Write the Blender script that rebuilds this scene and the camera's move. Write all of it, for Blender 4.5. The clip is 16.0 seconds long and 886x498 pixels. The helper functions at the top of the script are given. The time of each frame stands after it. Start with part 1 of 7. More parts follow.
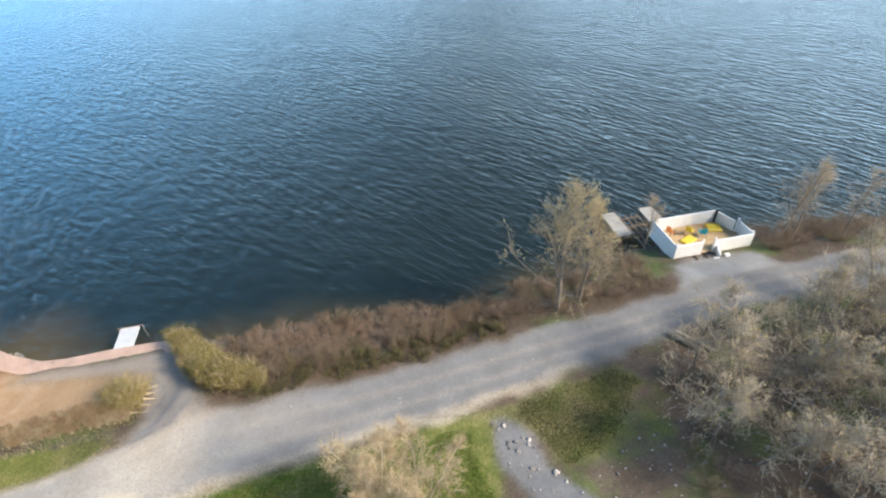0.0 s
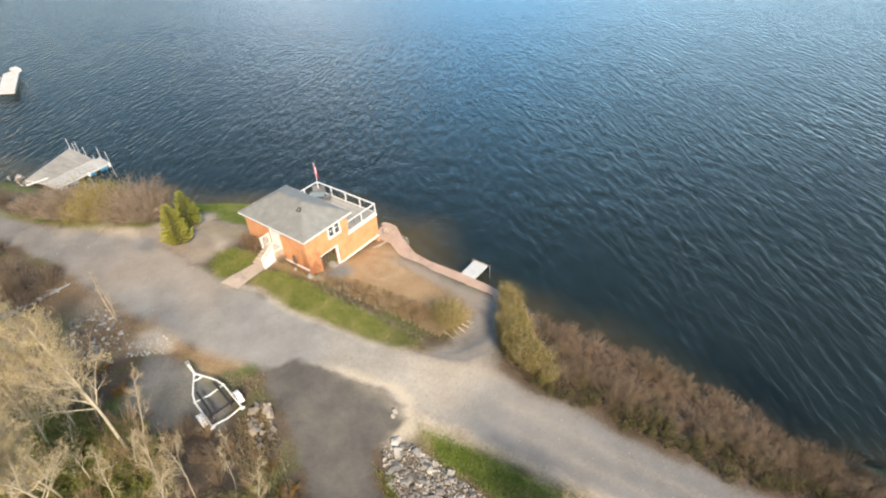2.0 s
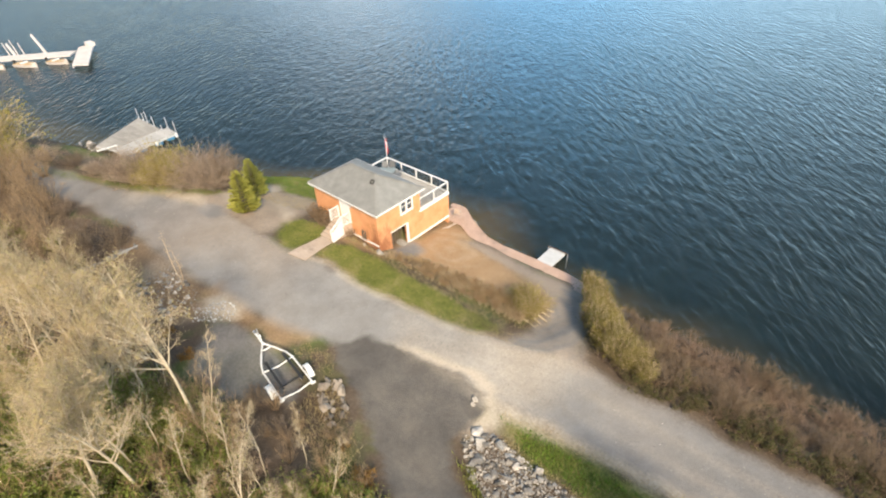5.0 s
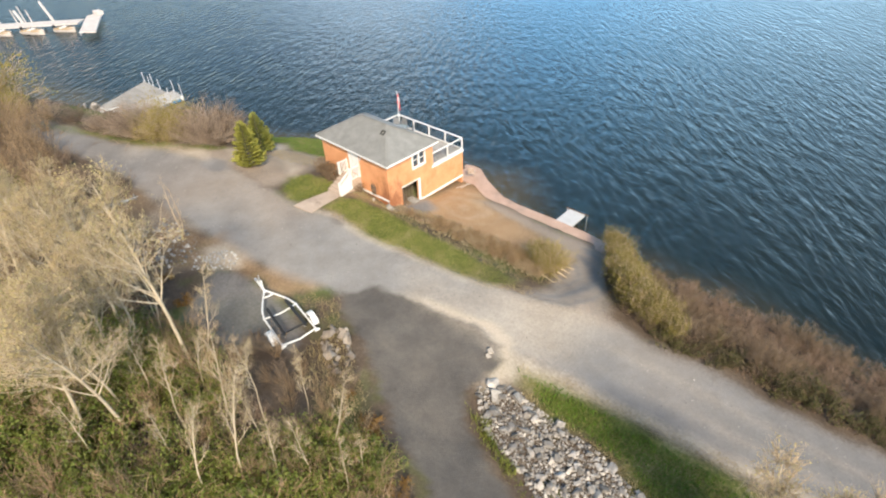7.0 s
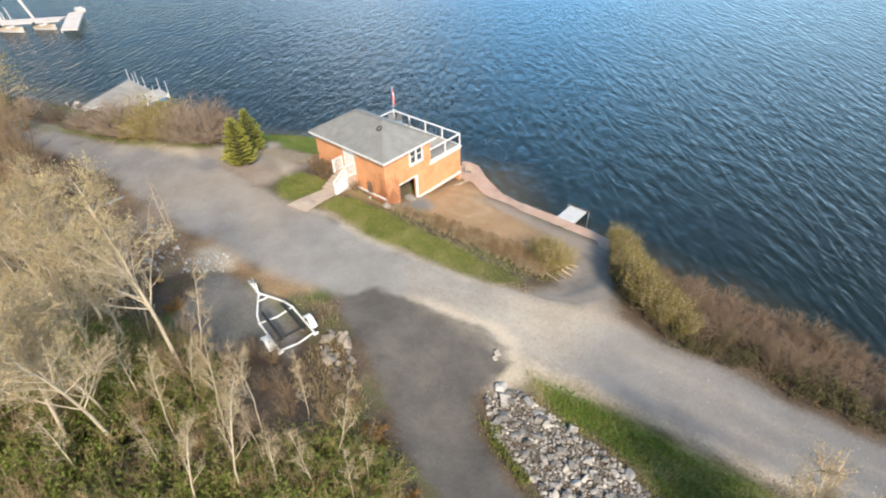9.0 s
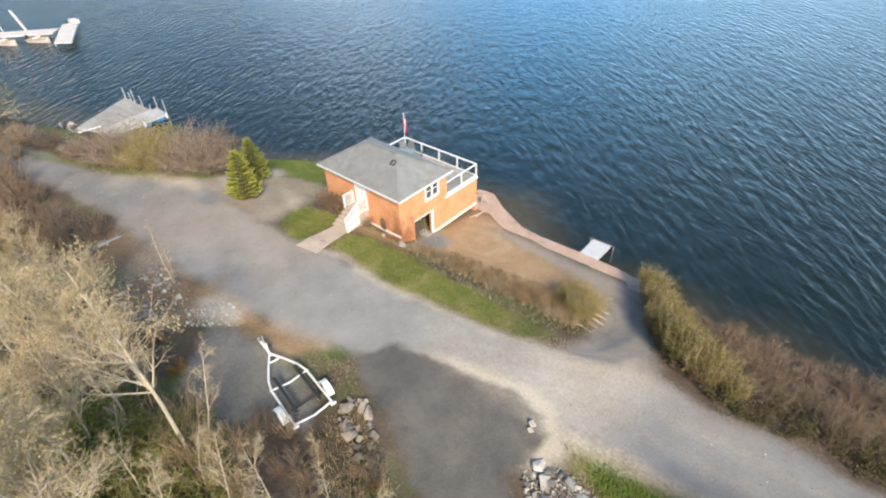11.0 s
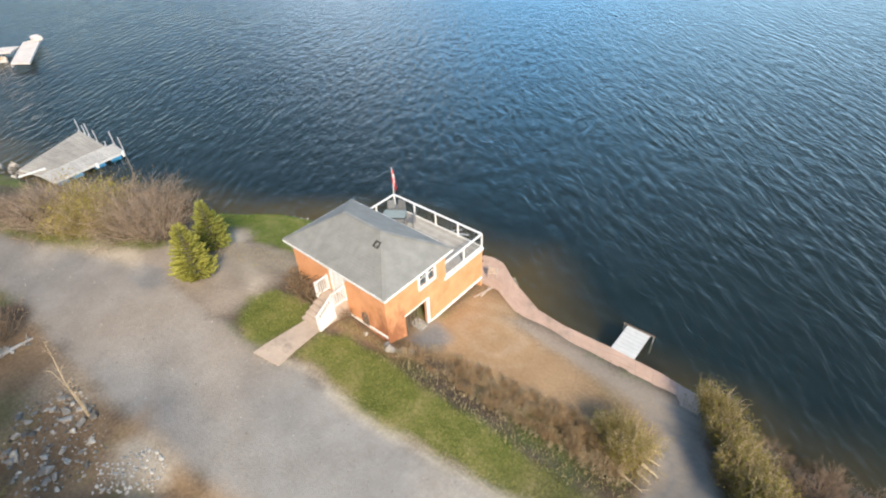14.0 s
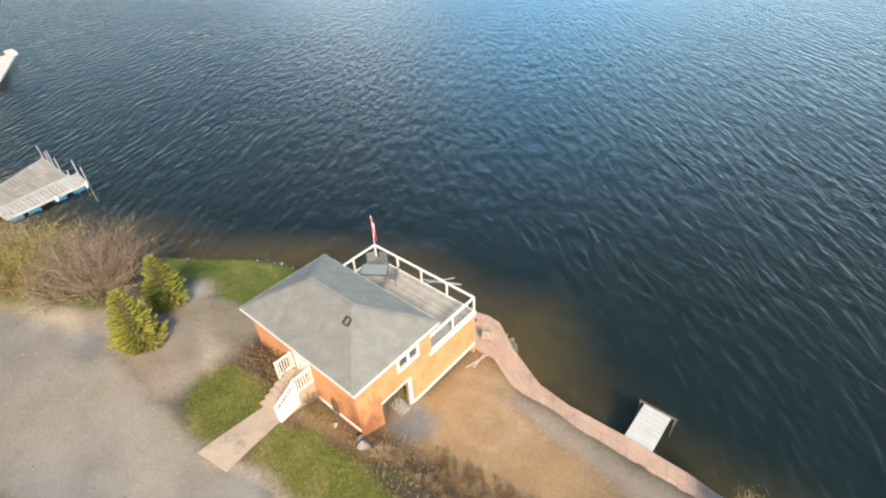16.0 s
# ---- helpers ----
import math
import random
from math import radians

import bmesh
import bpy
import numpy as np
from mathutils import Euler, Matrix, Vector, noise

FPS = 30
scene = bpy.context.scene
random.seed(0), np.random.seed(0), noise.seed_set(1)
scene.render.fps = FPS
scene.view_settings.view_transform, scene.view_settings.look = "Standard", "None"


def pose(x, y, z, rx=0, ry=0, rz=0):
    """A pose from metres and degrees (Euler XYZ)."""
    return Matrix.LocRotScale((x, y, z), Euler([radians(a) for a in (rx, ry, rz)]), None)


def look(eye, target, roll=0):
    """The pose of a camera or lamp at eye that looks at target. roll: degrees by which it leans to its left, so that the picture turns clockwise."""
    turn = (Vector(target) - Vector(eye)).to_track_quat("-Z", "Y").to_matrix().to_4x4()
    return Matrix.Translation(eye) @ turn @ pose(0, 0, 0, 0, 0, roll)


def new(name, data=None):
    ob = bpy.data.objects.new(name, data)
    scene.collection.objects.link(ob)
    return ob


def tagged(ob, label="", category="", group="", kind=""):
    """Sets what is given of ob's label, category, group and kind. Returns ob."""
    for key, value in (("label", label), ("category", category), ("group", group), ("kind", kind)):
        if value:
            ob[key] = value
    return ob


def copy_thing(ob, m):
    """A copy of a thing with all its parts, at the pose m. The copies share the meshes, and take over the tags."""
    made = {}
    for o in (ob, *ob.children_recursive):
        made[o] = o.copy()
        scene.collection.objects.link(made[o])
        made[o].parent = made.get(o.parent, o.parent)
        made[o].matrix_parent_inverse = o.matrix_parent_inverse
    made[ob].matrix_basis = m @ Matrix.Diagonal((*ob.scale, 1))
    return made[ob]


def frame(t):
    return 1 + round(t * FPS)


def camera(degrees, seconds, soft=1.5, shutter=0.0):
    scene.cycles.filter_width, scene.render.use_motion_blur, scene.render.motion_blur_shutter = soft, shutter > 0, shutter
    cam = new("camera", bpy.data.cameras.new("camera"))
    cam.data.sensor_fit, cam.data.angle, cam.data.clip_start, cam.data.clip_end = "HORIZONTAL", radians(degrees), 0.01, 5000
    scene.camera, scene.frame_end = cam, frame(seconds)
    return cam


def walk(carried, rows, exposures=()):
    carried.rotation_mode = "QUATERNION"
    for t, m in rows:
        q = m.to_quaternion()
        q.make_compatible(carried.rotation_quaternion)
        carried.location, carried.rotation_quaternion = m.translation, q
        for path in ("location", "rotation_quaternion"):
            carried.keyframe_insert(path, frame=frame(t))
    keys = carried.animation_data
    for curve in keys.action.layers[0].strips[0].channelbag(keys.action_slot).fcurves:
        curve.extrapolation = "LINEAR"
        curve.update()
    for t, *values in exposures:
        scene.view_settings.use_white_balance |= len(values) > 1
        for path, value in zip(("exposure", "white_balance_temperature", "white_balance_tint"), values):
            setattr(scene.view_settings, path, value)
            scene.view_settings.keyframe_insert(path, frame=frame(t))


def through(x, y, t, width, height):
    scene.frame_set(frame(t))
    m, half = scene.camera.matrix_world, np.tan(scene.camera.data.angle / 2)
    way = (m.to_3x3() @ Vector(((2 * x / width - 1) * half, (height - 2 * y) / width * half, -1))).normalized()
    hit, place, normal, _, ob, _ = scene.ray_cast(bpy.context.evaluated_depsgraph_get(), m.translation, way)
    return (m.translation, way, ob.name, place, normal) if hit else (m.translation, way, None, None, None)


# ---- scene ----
cam = camera(81.5, 16.0, 2.15)
PATH = [
    (0, (28.28, -20.786, 29.288), (28.543, -19.251, 28.033), -3.2),
    (0.2, (28.618, -20.554, 28.834), (28.584, -18.977, 27.606), -3.5),
    (0.4, (28.208, -20.078, 29.283), (27.896, -18.539, 28.044), -3.2),
    (0.5, (28.038, -19.91, 29.285), (27.59, -18.403, 28.049), -3.0),
    (0.7, (27.635, -19.479, 29.121), (26.921, -18.074, 27.89), -2.7),
    (1, (27.802, -19.141, 28.664), (26.885, -17.841, 27.452), -2.9),
    (1.5, (27.707, -18.739, 28.7), (26.762, -17.458, 27.489), -2.7),
    (2, (27.368, -18.49, 28.735), (26.4, -17.227, 27.524), -2.7),
    (2.5, (26.85, -18.483, 28.63), (25.857, -17.234, 27.424), -2.5),
    (3, (26.281, -18.61, 28.592), (25.265, -17.38, 27.387), -2.6),
    (3.5, (25.632, -18.862, 28.29), (24.596, -17.649, 27.084), -2.5),
    (4, (24.855, -19.15, 27.597), (23.8, -17.955, 26.39), -2.6),
    (6.5, (23.98, -19.654, 23.793), (22.887, -18.503, 22.576), -2.0),
    (7, (23.888, -19.794, 22.844), (22.797, -18.652, 21.618), -2.0),
    (7.5, (23.798, -19.877, 22.163), (22.72, -18.722, 20.937), -1.8),
    (8, (23.506, -19.827, 21.882), (22.433, -18.666, 20.657), -1.7),
    (8.5, (23.311, -19.719, 21.99), (22.243, -18.559, 20.76), -1.9),
    (9, (22.837, -19.64, 22.188), (21.776, -18.473, 20.959), -1.8),
    (11.5, (18.729, -17.198, 23.113), (17.676, -16.024, 21.883), -2.0),
    (12, (17.763, -16.198, 23.088), (16.707, -15.027, 21.857), -2.2),
    (12.5, (16.754, -15.191, 23.004), (15.7, -14.018, 21.774), -2.1),
    (13, (15.772, -13.934, 23.022), (14.72, -12.76, 21.79), -2.2),
    (13.5, (14.881, -12.724, 22.986), (13.832, -11.548, 21.754), -2.3),
    (14, (13.87, -11.285, 22.813), (12.822, -10.107, 21.583), -2.4),
    (14.5, (12.864, -9.768, 22.778), (11.819, -8.588, 21.548), -2.5),
    (15, (11.908, -8.338, 22.622), (10.857, -7.144, 21.409), -2.4),
    (15.5, (11.261, -7.277, 22.598), (10.211, -6.086, 21.381), -2.5),
    (16, (11.068, -6.839, 22.617), (10.012, -5.653, 21.401), -2.5),
]
walk(cam, [(t, look(eye, target, roll)) for t, eye, target, roll in PATH], exposures=((0.0, 0.70, 6050, 10), (0.6, 0.66, 6150, 10), (1.3, 0.60, 6600, 10), (2.5, 0.60, 6750, 10), (4.0, 0.62, 6900, 10), (6.5, 0.58, 6550, 10), (9.0, 0.52, 6250, 10), (12.0, 0.51, 6100, 10), (14.0, 0.54, 6350, 10), (16.0, 0.58, 6800, 10)))

# ---------------------------------------------------------------- world, sun
SUN_EL, SUN_AZ = 38.0, -34.0          # degrees; azimuth of the sun from +x, counter-clockwise
world = bpy.data.worlds.new("sky")
scene.world = world
world.use_nodes = True
wn = world.node_tree.nodes
sky = wn.new("ShaderNodeTexSky")
sky.sky_type = "NISHITA"
sky.sun_disc = False
sky.sun_elevation = radians(SUN_EL)
sky.sun_rotation = radians(90.0 - SUN_AZ)
sky.air_density, sky.dust_density, sky.ozone_density = 0.78, 0.35, 3.0
wn["Background"].inputs["Strength"].default_value = 0.108
# thin high cloud over the whole sky; soft patches added low over the far shore, out of view, pale, blue and one dark,
# to set the lake's reflection
wl = world.node_tree.links
way_in = wn.new("ShaderNodeTexCoord").outputs["Generated"]


def sky_maths(op, a, b=None, clamp=False):
    m = wn.new("ShaderNodeMath")
    m.operation, m.use_clamp = op, clamp
    for sock, v in zip(m.inputs, (a, b)):
        if isinstance(v, (int, float)):
            sock.default_value = v
        elif v is not None:
            wl.new(v, sock)
    return m.outputs[0]


def sky_mix(fac, under, over):
    m = wn.new("ShaderNodeMix")
    m.data_type = "RGBA"
    wl.new(fac, m.inputs[0])
    wl.new(under, m.inputs[6])
    m.inputs[7].default_value = (*over, 1)
    return m.outputs[2]


haze = wn.new("ShaderNodeTexNoise")
haze.inputs["Scale"].default_value, haze.inputs["Detail"].default_value = 2.6, 6.0
wl.new(way_in, haze.inputs["Vector"])
split = wn.new("ShaderNodeSeparateXYZ")
wl.new(way_in, split.inputs[0])
thin = sky_maths("POWER", sky_maths("SUBTRACT", 1.0, split.outputs["Z"], True), 1.6)
veil = sky_maths("MULTIPLY", sky_maths("MULTIPLY", sky_maths("SUBTRACT", haze.outputs[0], 0.40, True), 1.2, True), thin)
air = sky_mix(veil, sky.outputs[0], (8.0, 12.0, 16.0))
# azimuth from +x, elevation, breadth (degrees), thickness, colour of each added patch, the dark one first
for az, el, broad, thick, tone in ((184, 16, 34, 0.80, (1.9, 3.1, 4.0)), (120, 16, 23, 0.85, (4.2, 11.5, 20.0)), (140, 14, 9, 0.85, (13.0, 14.4, 15.4)), (96, 8, 19, 0.75, (8.5, 13.5, 17.5)), (46, 12, 27, 0.80, (10.0, 14.0, 17.0))):
    dot = wn.new("ShaderNodeVectorMath")
    dot.operation = "DOT_PRODUCT"
    wl.new(way_in, dot.inputs[0])
    dot.inputs[1].default_value = (math.cos(radians(el)) * math.cos(radians(az)), math.cos(radians(el)) * math.sin(radians(az)), math.sin(radians(el)))
    off = sky_maths("DIVIDE", sky_maths("ARCCOSINE", sky_maths("MINIMUM", dot.outputs["Value"], 0.99999)), radians(broad))
    off = sky_maths("ADD", off, sky_maths("MULTIPLY", sky_maths("SUBTRACT", haze.outputs[0], 0.5), -1.4))
    bank = sky_maths("MULTIPLY", sky_maths("EXPONENT", sky_maths("MULTIPLY", sky_maths("MULTIPLY", off, off), -1.0)), thick, True)
    air = sky_mix(bank, air, tone)
wl.new(air, wn["Background"].inputs["Color"])
sun = new("sun", bpy.data.lights.new("sun", "SUN"))
sun.data.energy, sun.data.angle, sun.data.color = 4.8, radians(14.0), (1.0, 0.87, 0.68)
sun_way = Vector((math.cos(radians(SUN_EL)) * math.cos(radians(SUN_AZ)),
                  math.cos(radians(SUN_EL)) * math.sin(radians(SUN_AZ)), math.sin(radians(SUN_EL))))
sun.matrix_world = look(tuple(sun_way * 100), (0, 0, 0))


# ---------------------------------------------------------------- materials
def nodes_of(name):
    m = bpy.data.materials.new(name)
    m.use_nodes = True
    return m, m.node_tree.nodes, m.node_tree.links, m.node_tree.nodes["Principled BSDF"]


def ramp(nodes, stops):
    r = nodes.new("ShaderNodeValToRGB")
    e = r.color_ramp.elements
    while len(e) < len(stops):
        e.new(0.5)
    for el, (p, c) in zip(e, stops):
        el.position, el.color = p, (*c, 1)
    return r


def noise_tex(nodes, links, scale, detail=4.0, rough=0.6, coord=None, stretch=None, turn=0.0):
    n = nodes.new("ShaderNodeTexNoise")
    n.inputs["Scale"].default_value = scale
    n.inputs["Detail"].default_value = detail
    n.inputs["Roughness"].default_value = rough
    if coord is None:
        coord = nodes.new("ShaderNodeNewGeometry").outputs["Position"]
    if turn:
        vr = nodes.new("ShaderNodeVectorRotate")
        vr.rotation_type = "Z_AXIS"
        vr.inputs["Angle"].default_value = radians(turn)
        links.new(coord, vr.inputs["Vector"])
        coord = vr.outputs[0]
    if stretch:
        mp = nodes.new("ShaderNodeMapping")
        mp.inputs["Scale"].default_value = stretch
        links.new(coord, mp.inputs["Vector"])
        coord = mp.outputs[0]
    links.new(coord, n.inputs["Vector"])
    return n


def mix_rgb(nodes, links, fac, a, b, mode="MIX"):
    m = nodes.new("ShaderNodeMix")
    m.data_type, m.blend_type = "RGBA", mode
    for sock, v in ((m.inputs[0], fac), (m.inputs[6], a), (m.inputs[7], b)):
        if isinstance(v, (int, float)):
            sock.default_value = v
        elif isinstance(v, tuple):
            sock.default_value = (*v, 1)
        else:
            links.new(v, sock)
    return m.outputs[2]


def maths(nodes, links, op, a, b=None, clamp=False):
    m = nodes.new("ShaderNodeMath")
    m.operation, m.use_clamp = op, clamp
    for sock, v in zip(m.inputs, (a, b)):
        if v is None:
            continue
        if isinstance(v, (int, float)):
            sock.default_value = v
        else:
            links.new(v, sock)
    return m.outputs[0]


def surface(name, dark, light, rough=0.8, scale=3.0, fine=40.0, bump=0.3, metal=0.0, stretch=None, spread=0.0, dirt=None):
    """A weathered surface: two noises mix a dark and a light tone; spread varies it from piece to piece."""
    m, n, l, bs = nodes_of(name)
    big = noise_tex(n, l, scale, 5, 0.65, stretch=stretch)
    small = noise_tex(n, l, fine, 3, 0.7, stretch=stretch)
    f = maths(n, l, "ADD", maths(n, l, "MULTIPLY", big.outputs[0], 0.65), maths(n, l, "MULTIPLY", small.outputs[0], 0.35))
    r = ramp(n, [(0.33, dark), (0.67, light)])
    l.new(f, r.inputs[0])
    col = r.outputs[0]
    if dirt:
        spot = noise_tex(n, l, scale * 0.4, 6, 0.75)
        rr = ramp(n, [(0.56, (0, 0, 0)), (0.72, (1, 1, 1))])
        l.new(spot.outputs[0], rr.inputs[0])
        col = mix_rgb(n, l, rr.outputs[0], col, dirt)
    if spread:
        info = n.new("ShaderNodeObjectInfo")
        isl = n.new("ShaderNodeNewGeometry")
        rnd = maths(n, l, "FRACT", maths(n, l, "ADD", info.outputs["Random"], isl.outputs["Random Per Island"]))
        hs = n.new("ShaderNodeHueSaturation")
        l.new(maths(n, l, "ADD", maths(n, l, "MULTIPLY", rnd, spread * 2), 1.0 - spread), hs.inputs["Value"])
        l.new(col, hs.inputs["Color"])
        col = hs.outputs[0]
    l.new(col, bs.inputs["Base Color"])
    bs.inputs["Roughness"].default_value = rough
    bs.inputs["Metallic"].default_value = metal
    if bump:
        b = n.new("ShaderNodeBump")
        b.inputs["Strength"].default_value, b.inputs["Distance"].default_value = bump, 0.02
        l.new(f, b.inputs["Height"])
        l.new(b.outputs[0], bs.inputs["Normal"])
    return m


def lined(name, dark, light, pitch, axis, depth=0.012, rough=0.7, dirt=None, scale=2.5):
    """Boards or courses that lap at a regular pitch along a world axis, over a weathered colour."""
    m = surface(name, dark, light, rough, scale, 30.0, 0.0, dirt=dirt)
    n, l = m.node_tree.nodes, m.node_tree.links
    bs = n["Principled BSDF"]
    xyz = n.new("ShaderNodeSeparateXYZ")
    l.new(n.new("ShaderNodeNewGeometry").outputs["Position"], xyz.inputs[0])
    saw = maths(n, l, "FRACT", maths(n, l, "DIVIDE", xyz.outputs[axis], pitch))
    grain = noise_tex(n, l, 60, 3, 0.6)
    h = maths(n, l, "ADD", maths(n, l, "MULTIPLY", saw, -1.0), maths(n, l, "MULTIPLY", grain.outputs[0], 0.15))
    b = n.new("ShaderNodeBump")
    b.inputs["Strength"].default_value, b.inputs["Distance"].default_value = 0.8, depth
    l.new(h, b.inputs["Height"])
    l.new(b.outputs[0], bs.inputs["Normal"])
    return m


def leafy(name, tones, rough=0.6, through=0.25):
    """Leaves: the tone varies from clump to clump and a little light comes through."""
    m, n, l, bs = nodes_of(name)
    isl = n.new("ShaderNodeNewGeometry")
    r = ramp(n, [(i / (len(tones) - 1), c) for i, c in enumerate(tones)])
    big = noise_tex(n, l, 0.7, 3, 0.6)
    f = maths(n, l, "ADD", maths(n, l, "MULTIPLY", isl.outputs["Random Per Island"], 0.5), maths(n, l, "MULTIPLY", maths(n, l, "SUBTRACT", big.outputs[0], 0.22), 0.9), True)
    l.new(f, r.inputs[0])
    l.new(r.outputs[0], bs.inputs["Base Color"])
    bs.inputs["Roughness"].default_value = rough
    bs.inputs["Specular IOR Level"].default_value = 0.2
    tr = n.new("ShaderNodeBsdfTranslucent")
    l.new(r.outputs[0], tr.inputs["Color"])
    mx = n.new("ShaderNodeMixShader")
    mx.inputs[0].default_value = through
    l.new(bs.outputs[0], mx.inputs[1])
    l.new(tr.outputs[0], mx.inputs[2])
    l.new(mx.outputs[0], n["Material Output"].inputs["Surface"])
    return m


def glass_mat(name, tint=(0.06, 0.08, 0.1)):
    m, n, l, bs = nodes_of(name)
    bs.inputs["Base Color"].default_value = (*tint, 1)
    bs.inputs["Roughness"].default_value = 0.05
    bs.inputs["IOR"].default_value = 1.5
    bs.inputs["Specular IOR Level"].default_value = 0.9
    return m


def clear_glass(name, tint, amount):
    """Thin pane: mostly see-through with a mirror-like sheen."""
    m, n, l, bs = nodes_of(name)
    t = n.new("ShaderNodeBsdfTransparent")
    t.inputs[0].default_value = (*tint, 1)
    g = n.new("ShaderNodeBsdfGlossy")
    g.inputs["Roughness"].default_value = 0.03
    mx = n.new("ShaderNodeMixShader")
    mx.inputs[0].default_value = amount
    l.new(t.outputs[0], mx.inputs[1])
    l.new(g.outputs[0], mx.inputs[2])
    l.new(mx.outputs[0], n["Material Output"].inputs["Surface"])
    return m


def water_mat():
    m, n, l, bs = nodes_of("lake_water")
    pos = n.new("ShaderNodeNewGeometry").outputs["Position"]
    wob = noise_tex(n, l, 0.06, 2, 0.5, pos)
    push = n.new("ShaderNodeVectorMath")
    push.operation = "MULTIPLY_ADD"
    l.new(wob.outputs["Color"], push.inputs[0])
    push.inputs[1].default_value = (3.0, 3.0, 0.0)
    l.new(pos, push.inputs[2])
    bent = push.outputs[0]
    a = noise_tex(n, l, 1.0, 2, 0.45, bent, (0.50, 1.5, 1), 54)
    b = noise_tex(n, l, 1.0, 2, 0.5, bent, (1.7, 2.8, 1), 36)
    c = noise_tex(n, l, 1.0, 2, 0.5, bent, (0.07, 0.24, 1), 50)
    d = noise_tex(n, l, 1.0, 2, 0.5, bent, (0.75, 1.9, 1), 2)
    gust = noise_tex(n, l, 0.04, 4, 0.6, pos)
    h = maths(n, l, "ADD", maths(n, l, "MULTIPLY", a.outputs[0], 1.25), maths(n, l, "MULTIPLY", b.outputs[0], 0.36))
    h = maths(n, l, "ADD", h, maths(n, l, "MULTIPLY", c.outputs[0], 0.5))
    h = maths(n, l, "ADD", h, maths(n, l, "MULTIPLY", d.outputs[0], 0.14))
    amp = maths(n, l, "ADD", maths(n, l, "MULTIPLY", gust.outputs[0], 0.8), 0.5)
    xyz = n.new("ShaderNodeSeparateXYZ")
    l.new(pos, xyz.inputs[0])
    lee = n.new("ShaderNodeMapRange")
    lee.inputs["From Min"].default_value, lee.inputs["From Max"].default_value = 8.0, 24.0
    lee.inputs["To Min"].default_value, lee.inputs["To Max"].default_value = 0.85, 1.0
    l.new(xyz.outputs["Y"], lee.inputs["Value"])
    amp = maths(n, l, "MULTIPLY", amp, lee.outputs[0])
    bump = n.new("ShaderNodeBump")
    bump.inputs["Distance"].default_value = 0.235
    l.new(amp, bump.inputs["Strength"])
    l.new(h, bump.inputs["Height"])
    body = n.new("ShaderNodeBsdfDiffuse")
    body.inputs["Color"].default_value = (0.016, 0.035, 0.045, 1)
    clear = n.new("ShaderNodeBsdfTransparent")
    clear.inputs["Color"].default_value = (0.82, 0.80, 0.70, 1)
    under = n.new("ShaderNodeMixShader")
    under.inputs[0].default_value = 0.82
    l.new(body.outputs[0], under.inputs[1])
    l.new(clear.outputs[0], under.inputs[2])
    gl = n.new("ShaderNodeBsdfGlossy")
    gl.inputs["Roughness"].default_value = 0.08
    l.new(bump.outputs[0], gl.inputs["Normal"])
    fr = n.new("ShaderNodeLayerWeight")
    fr.inputs["Blend"].default_value = 0.5
    l.new(bump.outputs[0], fr.inputs["Normal"])
    sheen = maths(n, l, "ADD", maths(n, l, "MULTIPLY", maths(n, l, "POWER", fr.outputs["Facing"], 5.0), 0.98), 0.02, True)
    mx = n.new("ShaderNodeMixShader")
    l.new(sheen, mx.inputs[0])
    l.new(under.outputs[0], mx.inputs[1])
    l.new(gl.outputs[0], mx.inputs[2])
    l.new(mx.outputs[0], n["Material Output"].inputs["Surface"])
    return m


ZONES = ("gravel", "asphalt", "sand", "lawn", "grit", "pale", "mud", "depth_shade")


